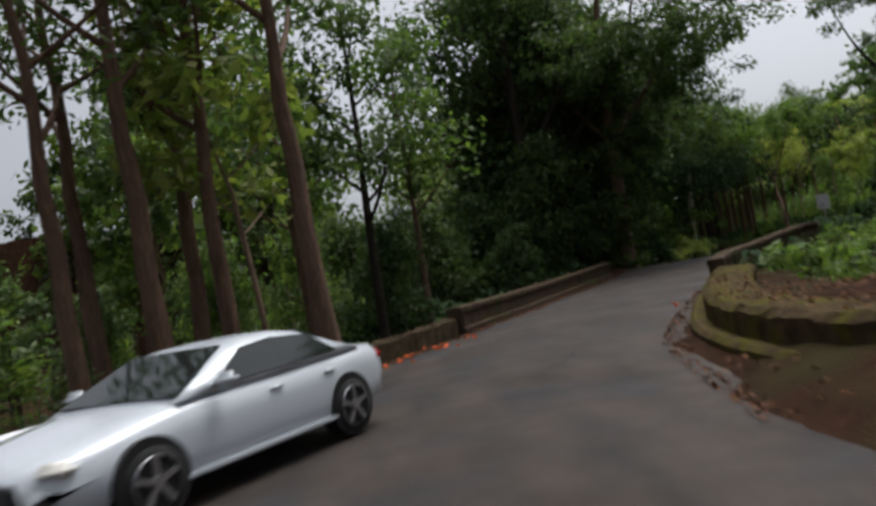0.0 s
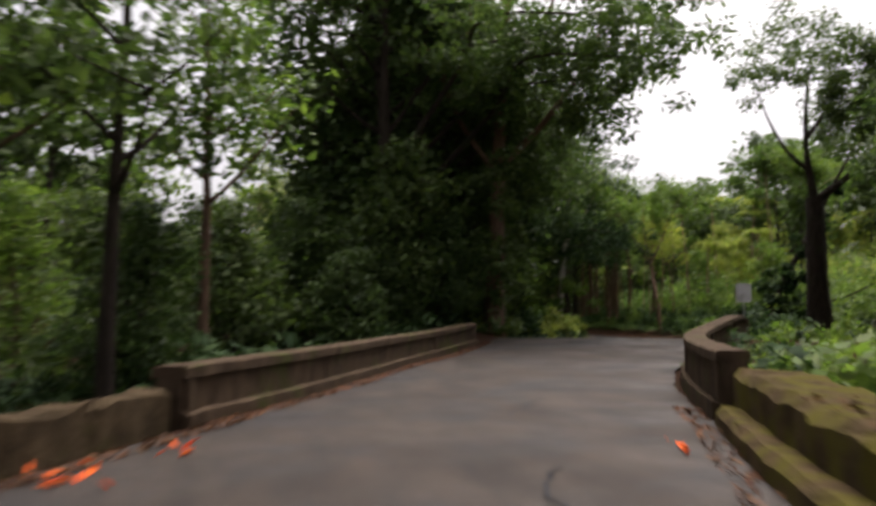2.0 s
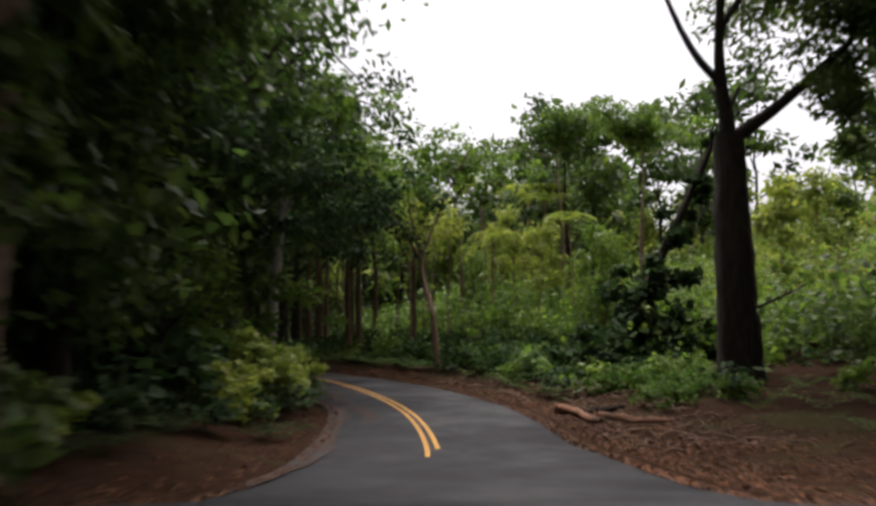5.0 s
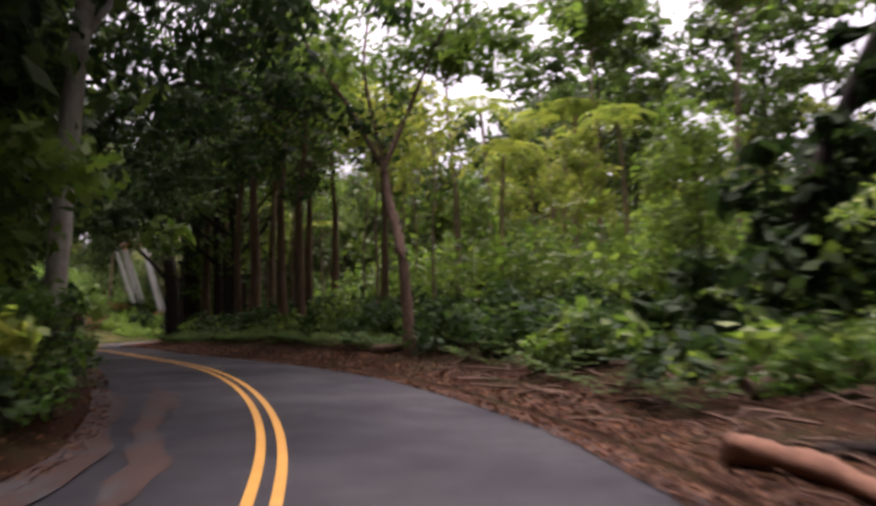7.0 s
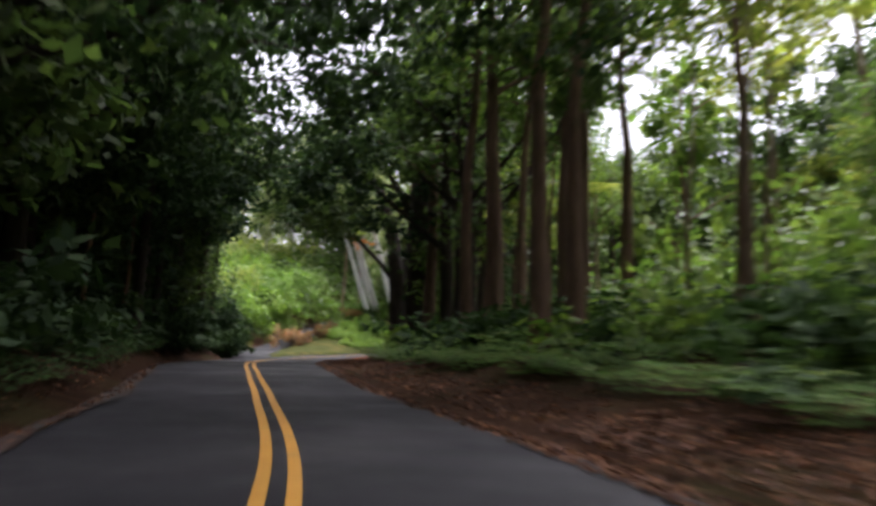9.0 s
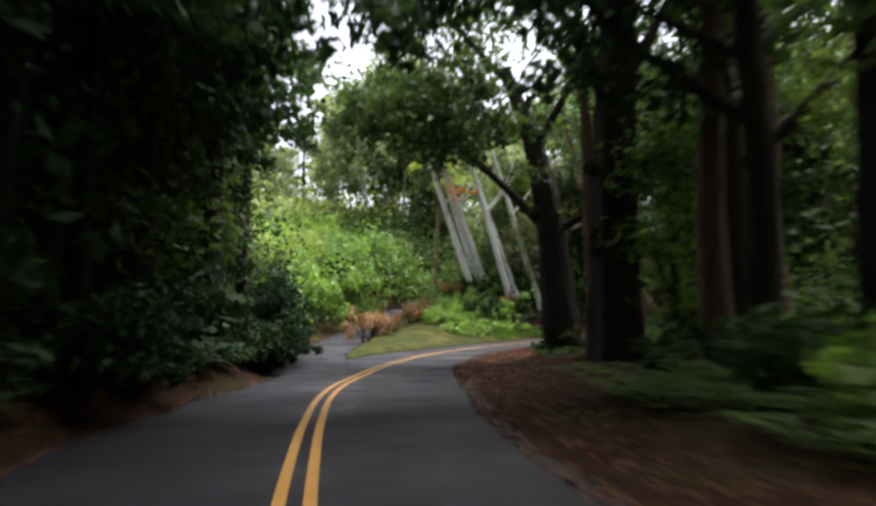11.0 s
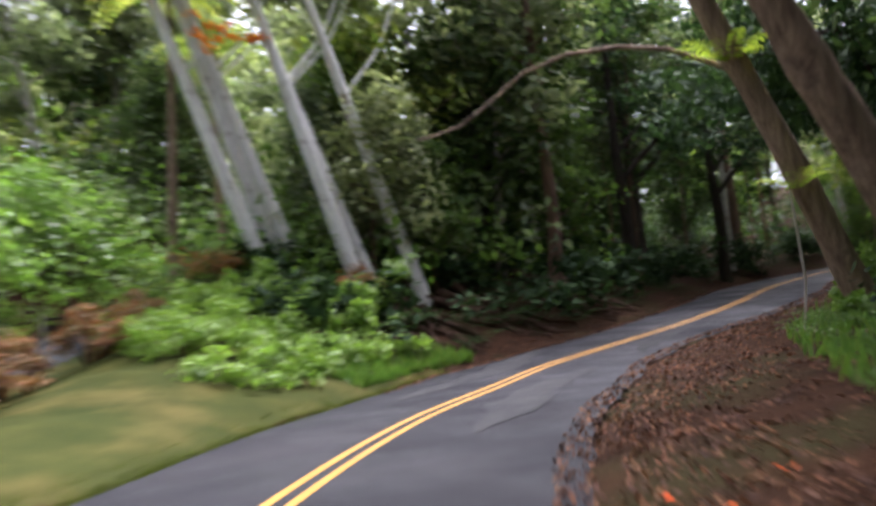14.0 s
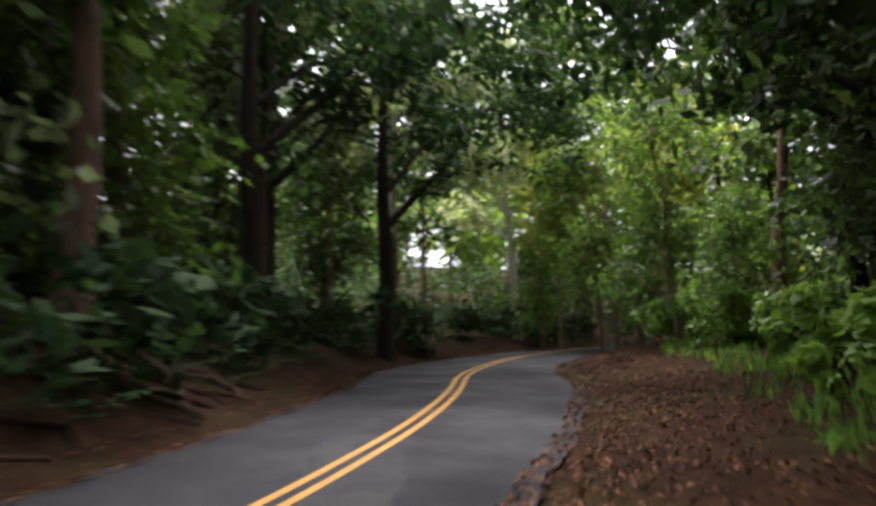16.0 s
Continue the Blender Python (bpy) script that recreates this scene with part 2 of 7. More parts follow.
def leaves(pos, normal, length, width, rng, fold=0.25, droop=0.3):
    """Folded pointed leaves, four corners each."""
    n = len(pos)
    nrm = normal / (np.linalg.norm(normal, axis=1)[:, None] + 1e-9)
    d = rng.standard_normal((n, 3))
    d[:, 2] -= droop
    d -= (d * nrm).sum(1)[:, None] * nrm
    d /= np.linalg.norm(d, axis=1)[:, None] + 1e-9
    side = np.cross(nrm, d)
    L = (length * (0.6 + 0.8 * rng.random(n)))[:, None]
    W = (width * (0.6 + 0.8 * rng.random(n)))[:, None]
    base = pos - d * L * 0.5
    v = np.stack([base, pos + side * W * 0.5 - nrm * W * fold, pos + d * L * 0.5 - nrm * L * 0.15, pos - side * W * 0.5 - nrm * W * fold], 1)
    return v.reshape(-1, 3), np.arange(4 * n).reshape(-1, 4)


def clumps(centres, radii, per, length, width, rng, flat=0.7):
    """Leaves in uneven clumps round the centres."""
    pos, nrm = [], []
    for c, r in zip(centres, radii):
        u = rng.standard_normal((per, 3))
        u /= np.linalg.norm(u, axis=1)[:, None]
        k = r * rng.random(per)[:, None] ** 0.45
        off = u * k * np.array([1, 1, flat])
        pos.append(np.asarray(c) + off)
        nrm.append(u * 0.6 + np.array([0, 0, 0.7]) + 0.5 * rng.standard_normal((per, 3)))
    return leaves(np.concatenate(pos), np.concatenate(nrm), length, width, rng)


# ---- plan: the road's line (distance along, x, y, z) and its edges ----
LINE = [(-40, -4.4, -39.7, 0.06), (-24, -2.65, -23.8, 0.06), (0, 0.02, 0.01, 0.0), (8, 1.24, 7.88, -0.25), (15, 2.26, 14.8, -0.26), (22, 4.0, 21.58, -0.14), (29, 6.52, 28.1, -0.08), (36, 9.98, 34.18, 0.04), (39.5, 11.97, 37.07, 0.18), (43, 14.04, 39.88, 0.28), (46.5, 16.1, 42.71, 0.02), (50, 18.15, 45.55, -0.62), (57, 22.13, 51.3, -1.04), (64, 25.17, 57.6, -0.96), (71, 27.21, 64.29, -0.82), (78, 28.29, 71.2, -0.65), (85, 28.48, 78.19, -0.57), (92, 28.49, 85.19, -0.52), (99, 28.64, 92.19, -0.52), (106, 29.58, 99.12, -0.64), (113, 31.23, 105.92, -0.76), (120, 33.51, 112.54, -0.88), (127, 36.68, 118.77, -0.88), (134, 40.94, 124.31, -0.81), (141, 46.2, 128.92, -0.74), (160, 60.73, 141.16, 0.4)]
line = np.array(LINE)
SS = np.arange(-40, 160.01, 0.5)


def spline(x, xs, ys):
    """Smooth curve through the knots (monotone in x)."""
    xs, ys = np.asarray(xs, float), np.asarray(ys, float)
    m = np.gradient(ys, xs)
    i = np.clip(np.searchsorted(xs, x) - 1, 0, len(xs) - 2)
    h = xs[i + 1] - xs[i]
    u = (x - xs[i]) / h
    return ys[i] * (1 + 2 * u) * (1 - u) ** 2 + h * m[i] * u * (1 - u) ** 2 + ys[i + 1] * u * u * (3 - 2 * u) + h * m[i + 1] * u * u * (u - 1)


MID = np.stack([spline(SS, line[:, 0], line[:, k]) for k in (1, 2, 3)], 1)
# past the last bend the road sweeps to the right
way, spot, more = MID[-1, :2] - MID[-2, :2], MID[-1].copy(), []
for k in range(160):
    turn = -0.02 if k < 70 else 0.0
    way = np.array([way[0] * math.cos(turn) - way[1] * math.sin(turn), way[0] * math.sin(turn) + way[1] * math.cos(turn)])
    spot = spot + np.array([way[0], way[1], 0.03 if k < 40 else 0.0])
    more.append(spot)
MID = np.vstack([MID, more])
SS = np.arange(len(MID)) * 0.5 - 40
DIR = np.gradient(MID[:, :2], axis=0)
DIR /= np.linalg.norm(DIR, axis=1)[:, None]
RIGHT = np.stack([DIR[:, 1], -DIR[:, 0]], 1)

EDGE_S = [-40, 8, 14.5, 19.5, 22, 27, 35, 38, 44, 50, 58, 66, 73, 80, 87, 97, 108, 113, 119, 127, 131, 137, 141, 145, 148, 152, 158, 170, 240]
EDGE_L = [-6, -6, -4.9, -3.3, -2.75, -2.2, -2.4, -2.7, -3.5, -3.8, -3.6, -2.9, -3.1, -2.9, -2.5, -2.7, -2.9, -2.9, -3.8, -4.5, -4.2, -4.4, -4.7, -3.8, -3.0, -1.9, -0.7, -0.1, 0.2]
EDGE_R = [2.5, 1.6, 1.9, 2.7, 3.1, 3.4, 3.9, 4.1, 4.4, 3.6, 2.5, 3.0, 3.0, 2.3, 2.0, 2.6, 2.6, 2.2, 1.5, 0.7, 0.5, 0.5, 0.2, 0.7, 1.6, 3.0, 4.6, 5.6, 6.0]
YEL_S = [55, 62, 66, 70.7, 75, 80, 88, 95, 99, 103, 107, 110, 114.7, 119, 122.7, 127, 131, 137, 142, 145, 148.8, 151.5, 156, 161, 166, 172, 205]
YEL_D = [-0.95, -0.76, -0.62, -0.46, -0.32, -0.24, -0.05, 0.14, 0.18, 0.0, -0.32, -0.55, -0.82, -1.24, -1.58, -1.88, -1.94, -2.02, -2.04, -1.4, -0.3, 0.45, 1.45, 2.2, 2.7, 2.8, 3.0]


def left_edge(s):
    return np.interp(s, EDGE_S, EDGE_L)


def right_edge(s):
    return np.interp(s, EDGE_S, EDGE_R)


def spot_at(s, d):
    i = np.clip((np.asarray(s, float) + 40) / 0.5, 0, len(SS) - 1.001)
    k = i.astype(int)
    u = (i - k)[..., None]
    c = MID[k] * (1 - u) + MID[k + 1] * u
    r = RIGHT[k] * (1 - u) + RIGHT[k + 1] * u
    return np.concatenate([c[..., :2] + np.asarray(d, float)[..., None] * r, c[..., 2:]], -1)


# rise of the ground past the road's edges: at 1.5, 5 and 12 m from it
BANK_S = [-40, 6, 12, 22, 38, 46, 56, 66, 76, 90, 100, 112, 118, 124, 132, 140, 147, 153, 165, 240]
BANK_L = [(-0.2, -0.6, -1.5), (-0.2, -0.6, -1.5), (-0.5, -1.3, -2), (-0.7, -2, -2.5), (-0.2, -1.0, -1), (0.3, 0.6, 1.0), (0.3, 0.8, 1.5), (0.4, 1.2, 2), (0.5, 1.6, 3), (0.6, 2.0, 4), (0.9, 2.6, 4), (0.8, 2.2, 3.6), (0.2, 0.5, 2.5), (0.1, 0.35, 1.2), (0.3, 1.0, 2.2), (0.6, 1.9, 3.6), (0.6, 2.1, 4.2), (0.6, 2.2, 4.4), (0.4, 1.2, 3), (0.3, 1, 3)]
BANK_R = [(0.3, 0.5, 0.4), (0.5, 0.8, 0.7), (0.52, 0.75, 0.6), (0.2, -0.6, -1), (-0.6, -1.6, -1.2), (0.05, 0.15, 0.5), (0.04, 0.2, 0.8), (0.08, 0.45, 1.2), (0.3, 0.75, 1.5), (0.3, 0.9, 1.8), (0.08, 0.5, 1.4), (0.06, 0.45, 1.2), (0.08, 0.5, 1.2), (0.1, 0.6, 1.3), (0.1, 0.6, 1.2), (0.15, 0.6, 1.2), (0.15, 0.6, 1.4), (0.2, 0.7, 1.5), (0.3, 0.9, 1.8), (0.3, 1, 2)]
BL, BR = np.array(BANK_L), np.array(BANK_R)


def road_place(x, y):
    """Distance along the road and to its right of points in the plan."""
    x, y = np.atleast_1d(np.asarray(x, float)), np.atleast_1d(np.asarray(y, float))
    s, d = np.empty(len(x)), np.empty(len(x))
    for a in range(0, len(x), 20000):
        q = (MID[None, ::2, 0] - x[a:a + 20000, None]) ** 2 + (MID[None, ::2, 1] - y[a:a + 20000, None]) ** 2
        k = q.argmin(1) * 2
        rx, ry = x[a:a + 20000] - MID[k, 0], y[a:a + 20000] - MID[k, 1]
        s[a:a + 20000] = SS[k] + rx * DIR[k, 0] + ry * DIR[k, 1]
        d[a:a + 20000] = rx * RIGHT[k, 0] + ry * RIGHT[k, 1]
    return s, d


# driveway that forks off to the left and climbs behind the lawn
DRIVE = np.array([(30.1, 110.0, -0.98), (29.7, 114.0, -0.86), (30.2, 119.5, -0.8), (31.5, 126, -0.6), (33.2, 133, -0.25), (35.6, 138.6, 0.55), (39.0, 143.6, 1.75), (44.0, 149, 2.8)])
DU = np.linspace(0, len(DRIVE) - 1, 90)
DRIVE_LINE = np.stack([spline(DU, np.arange(len(DRIVE)), DRIVE[:, k]) for k in range(3)], 1)


def drive_gap(x, y):
    """How far points lie from the driveway's middle, and its height there."""
    q = (DRIVE_LINE[None, :, 0] - np.asarray(x)[:, None]) ** 2 + (DRIVE_LINE[None, :, 1] - np.asarray(y)[:, None]) ** 2
    k = q.argmin(1)
    return np.sqrt(q[np.arange(len(k)), k]), DRIVE_LINE[k, 2]


def ground_height(x, y):
    s, d = road_place(x, y)
    z = np.interp(s, SS, MID[:, 2])
    e = np.maximum(d - right_edge(s), left_edge(s) - d)
    rise = np.zeros(len(z))
    for side, bank in ((d > 0.5 * (left_edge(s) + right_edge(s)), BR), (d <= 0.5 * (left_edge(s) + right_edge(s)), BL)):
        h = [np.interp(s, BANK_S, bank[:, k]) for k in range(3)]
        r = np.where(e < 1.5, h[0] * np.clip(e / 1.5, 0, 1), np.where(e < 5, h[0] + (h[1] - h[0]) * (e - 1.5) / 3.5, np.where(e < 12, h[1] + (h[2] - h[1]) * (e - 5) / 7, h[2] + np.clip(e - 12, 0, 45) * np.interp(s, [-40, 40, 56, 240], [0.0, 0.0, 0.2, 0.2]))))
        rise = np.where(side, r, rise)
    x, y = np.atleast_1d(x), np.atleast_1d(y)
    rough = 0.10 * np.sin(x * 1.3 + 0.7 * y) * np.sin(y * 1.1 - 0.4 * x) + 0.05 * np.sin(3.1 * x + 1) * np.sin(2.7 * y)
    z = z + rise + np.clip(e / 3, 0, 1) * rough - np.where(e < 0.25, 0.06, 0.0)
    close = (x > 15) & (x < 60) & (y > 98) & (y < 165) & (e > 0.25)
    if close.any():
        gap, level = drive_gap(x[close], y[close])
        w = np.clip((gap - 1.7) / 3.0, 0, 1)
        w = w * w * (3 - 2 * w)
        z[close] = z[close] * w + level * (1 - w)
    return z


def on_ground(s, d):
    p = spot_at(np.atleast_1d(s), np.atleast_1d(d))
    p[:, 2] = ground_height(p[:, 0], p[:, 1])
    return p


# ---- ground and road ----
def spread(a, b, step, far):
    core = np.arange(a, b + step, step)
    out = [step * 1.6 ** k for k in range(1, 60)]
    reach = np.cumsum(out)
    reach = reach[reach < far]
    return np.concatenate([a - reach[::-1], core, core[-1] + reach])


def build_ground():
    gx, gy = spread(-45, 125, 0.95, 1500), spread(-45, 190, 0.95, 1500)
    X, Y = np.meshgrid(gx, gy, indexing="ij")
    z = ground_height(X.ravel(), Y.ravel())
    v = np.stack([X.ravel(), Y.ravel(), z], 1)
    n = len(gy)
    i, j = np.meshgrid(np.arange(len(gx) - 1), np.arange(n - 1), indexing="ij")
    f = np.stack([i * n + j, (i + 1) * n + j, (i + 1) * n + j + 1, i * n + j + 1], -1).reshape(-1, 4)
    ob = new("ground", mesh_from("ground", v, f, SOIL, True))
    tagged(ob, "dark brown forest soil strewn with leaf litter", "ground", kind="structure")


build_ground()


def ribbon(s, left, right, lift, crown=0.0, cols=9):
    s = np.asarray(s, float)
    rows = []
    for u in np.linspace(0, 1, cols):
        p = spot_at(s, left * (1 - u) + right * u)
        p[:, 2] += lift + crown * (1 - (2 * u - 1) ** 2)
        rows.append(p)
    v = np.stack(rows, 1).reshape(-1, 3)
    i, j = np.meshgrid(np.arange(len(s) - 1), np.arange(cols - 1), indexing="ij")
    f = np.stack([i * cols + j, i * cols + j + 1, (i + 1) * cols + j + 1, (i + 1) * cols + j], -1).reshape(-1, 4)
    return v, f


def ragged(s, amount, k):
    return amount * (np.sin(1.7 * s + k) + 0.6 * np.sin(4.3 * s + 2 * k) + 0.4 * np.sin(9.1 * s + k)) / 2


def build_roads():
    s = np.arange(-40, 46.01, 0.25)
    v, f = ribbon(s, left_edge(s) - 0.05 + ragged(s, 0.05, 1), right_edge(s) + 0.05 + ragged(s, 0.05, 2), 0.0, 0.03)
    tagged(new("road_old", mesh_from("road_old", v, f, ASPHALT_OLD, True)), "worn grey-brown asphalt of the narrow bridge road", "road", kind="structure")
    s = np.arange(46, 215, 0.25)
    v, f = ribbon(s, left_edge(s) + ragged(s, 0.08, 3), right_edge(s) + ragged(s, 0.08, 4), 0.0, 0.03)
    tagged(new("road", mesh_from("road", v, f, ASPHALT, True)), "dark grey winding two-lane asphalt road", "road", kind="structure")
    for name, off in (("centre_line", -0.115), ("centre_line", 0.115)):
        a = np.arange(56.2 if off < 0 else 57.5, 205, 0.25)
        mid = spline(a, YEL_S, YEL_D) + off
        v, f = ribbon(a, mid - 0.052, mid + 0.052, 0.036, 0.0, 3)
        tagged(new(name, mesh_from(name, v, f, YELLOW)), "worn yellow centre line painted on asphalt", "road marking", group="double yellow centre line", kind="structure")


build_roads()

WORN = surface("worn_asphalt", (0.02, 0.02, 0.021), (0.05, 0.048, 0.046), 1.6, 90, 0.8, (0.02, 0.02, 0.022), 1.1, 0.5, 0.006, cover=(0.46, 0.62), gloss=0.15)
DIRT = surface("red_dirt_wash", (0.022, 0.012, 0.008), (0.05, 0.024, 0.015), 3.0, 30, 0.95, (0.03, 0.028, 0.028), 1.4, 0.6, 0.01, cover=(0.5, 0.6))


def build_stains():
    """Reddish earth washed over the asphalt, and cracks sealed with tar."""
    for name, s0, s1, off, wide in (("dirt_wash", 52, 74, 0.2, 0.3), ("dirt_wash", 76, 100, 0.1, 0.25)):
        s = np.arange(s0, s1, 0.2)
        edge = left_edge(s) + off
        w = wide * np.clip(np.minimum(s - s0, s1 - s) / 3, 0.05, 1) * (1 + 0.35 * np.sin(0.9 * s) + 0.12 * np.sin(2.3 * s))
        v, f = ribbon(s, edge - 0.2, edge + np.maximum(w, 0.03), 0.034, 0.0, 3)
        tagged(new(name, mesh_from(name, v, f, DIRT, True)), "reddish dirt washed along the edge of the asphalt", "dirt", kind="structure")
    for name, mat, s0, s1, lo, hi, label in (("dirt_wash", DIRT, 62, 74, -2.2, -1.8, "reddish dirt trailed along the lane"), ("worn_patch", WORN, 133, 141, -1.3, -0.5, "pale worn streak in the asphalt"), ("worn_patch", WORN, 143, 152, -0.6, 0.2, "pale worn streak in the asphalt"), ("worn_patch", WORN, 136, 147, -3.6, -2.9, "pale worn streak in the asphalt"), ("worn_patch", WORN, 104, 122, 0.3, 0.8, "pale worn wheel track in the asphalt")):
        s = np.arange(s0, s1, 0.2)
        swell = np.clip(np.minimum(s - s0, s1 - s) / 2.5, 0.0, 1)
        mid, half = (lo + hi) / 2 + 0.12 * np.sin(0.9 * s) + 0.05 * np.sin(3.7 * s), (hi - lo) / 2 * swell * (1 + 0.25 * np.sin(0.8 * s + 1) + 0.08 * np.sin(2.7 * s))
        v, f = ribbon(s, np.maximum(mid - half, left_edge(s) + 0.1), np.minimum(mid + half, right_edge(s) - 0.1), 0.034, 0.0, 4)
        tagged(new(name, mesh_from(name, v, f, mat, True)), label, "road patch", kind="structure")
    rng = np.random.default_rng(12)
    for s0, d0, ds, dd in ((13.5, -0.3, 1.6, 0.5), (15.6, 0.4, 1.5, -0.2), (16.5, -1.5, 0.8, 1.2), (18.0, 0.9, 1.8, 0.1), (20.5, -0.4, 0.5, 1.5), (23.0, 0.8, 2.0, 0.3), (25.0, -0.8, 1.2, 0.9)):
        n = 14
        u = np.linspace(0, 1, n)
        d = d0 + dd * u + 0.05 * np.cumsum(rng.standard_normal(n))
        v, f = ribbon(s0 + ds * u, d - 0.02, d + 0.02, 0.036, 0.0, 2)
        tagged(new("road_crack", mesh_from("road_crack", v, f, ASPHALT)), "dark crack in the worn asphalt", "crack", group="road cracks", kind="structure")


build_stains()


def build_drive():
    c = DRIVE_LINE
    t = np.gradient(c[:, :2], axis=0)
    t /= np.linalg.norm(t, axis=1)[:, None]
    r = np.stack([t[:, 1], -t[:, 0]], 1)
    rows = []
    for w, drop in ((-1.08, 0.5), (-1, 0), (-0.4, 0), (0.4, 0), (1, 0), (1.08, 0.5)):
        p = c.copy()
        wide = 1.2 + 0.5 * np.clip(1 - DU / 1.8, 0, 1)
        p[:, :2] += r * (w * (wide + ragged(DU * 7, 0.06, w)))[:, None]
        p[:, 2] += 0.05 - drop
        rows.append(p)
    v = np.stack(rows, 1).reshape(-1, 3)
    i, j = np.meshgrid(np.arange(len(c) - 1), np.arange(5), indexing="ij")
    f = np.stack([i * 6 + j, i * 6 + j + 1, (i + 1) * 6 + j + 1, (i + 1) * 6 + j], -1).reshape(-1, 4)
    tagged(new("driveway", mesh_from("driveway", v, f, ASPHALT, True)), "narrow asphalt driveway climbing beside the lawn", "driveway", kind="structure")


build_drive()


def build_lawn():
    """Yellow-green grass between the road and the driveway."""
    gx, gy = np.arange(26, 52, 0.3), np.arange(108, 148, 0.3)
    X, Y = np.meshgrid(gx, gy, indexing="ij")
    x, y = X.ravel(), Y.ravel()
    s, d = road_place(x, y)
    gap, _ = drive_gap(x, y)
    k = np.clip(np.searchsorted(DRIVE_LINE[:, 1], y), 0, len(DRIVE_LINE) - 1)
    keep = (d < left_edge(s) + 0.65) & (gap > 1.2) & (x > DRIVE_LINE[k, 0]) & (s < 142.5) & (s > 117) & (d > -14)
    e = left_edge(s) - d
    z = ground_height(x, y) + 0.04 + 0.06 * np.clip(e / 0.6, 0, 1)
    n = len(gy)
    K = keep.reshape(X.shape)
    i, j = np.where(K[:-1, :-1] & K[1:, :-1] & K[:-1, 1:] & K[1:, 1:])
    f = np.stack([i * n + j, (i + 1) * n + j, (i + 1) * n + j + 1, i * n + j + 1], -1)
    used, inv = np.unique(f.ravel(), return_inverse=True)
    v = np.stack([x, y, z], 1)[used]
    tagged(new("lawn", mesh_from("lawn", v, inv.reshape(-1, 4), LAWN, True)), "sloping mown lawn of yellow-green grass by the road", "lawn", kind="structure")
    return v


LAWN_POINTS = build_lawn()

# ---- walls, rails and signs ----
def sweep(sd, profile, lift=0.0, worn=0.008):
    """A closed profile (across, up) swept along points (s, d); across is to the right of the road."""
    sd = np.asarray(sd, float)
    n = max(2, int((sd[-1, 0] - sd[0, 0]) / 0.22) + 1)
    s = np.linspace(sd[0, 0], sd[-1, 0], n)
    d = spline(s, sd[:, 0], sd[:, 1]) if len(sd) > 2 else np.interp(s, sd[:, 0], sd[:, 1])
    k = len(profile)
    v = np.empty((n, k, 3))
    for j, (a, h) in enumerate(profile):
        p = spot_at(s, d + a + worn * (np.sin(5.3 * s + 2.1 * j) + 0.7 * np.sin(11.9 * s + 3.3 * j)))
        p[:, 2] += h + lift + worn * (np.sin(4.1 * s + 1.7 * j) + 0.8 * np.sin(9.7 * s + 2.9 * j))
        v[:, j] = p
    f = [(i * k + j, i * k + (j + 1) % k, (i + 1) * k + (j + 1) % k, (i + 1) * k + j) for i in range(n - 1) for j in range(k)]
    f += [tuple(range(k)), tuple(range((n - 1) * k, n * k))[::-1]]
    return v.reshape(-1, 3), f


def block(w, l, h, bevel=0.02):
    bm = bmesh.new()
    bmesh.ops.create_cube(bm, size=1)
    bmesh.ops.scale(bm, vec=(w, l, h), verts=bm.verts)
    bmesh.ops.translate(bm, vec=(0, 0, h / 2), verts=bm.verts)
    bmesh.ops.bevel(bm, geom=bm.edges[:], offset=bevel, segments=2, affect="EDGES")
    return bm


def bm_mesh(name, bm, mat, smooth=False):
    me = bpy.data.meshes.new(name)
    bm.to_mesh(me)
    bm.free()
    me.materials.append(mat)
    if smooth:
        me.shade_smooth()
    return me


def heading(s):
    i = int(np.clip((s + 40) / 0.5, 0, len(SS) - 1))
    return math.atan2(DIR[i, 1], DIR[i, 0])


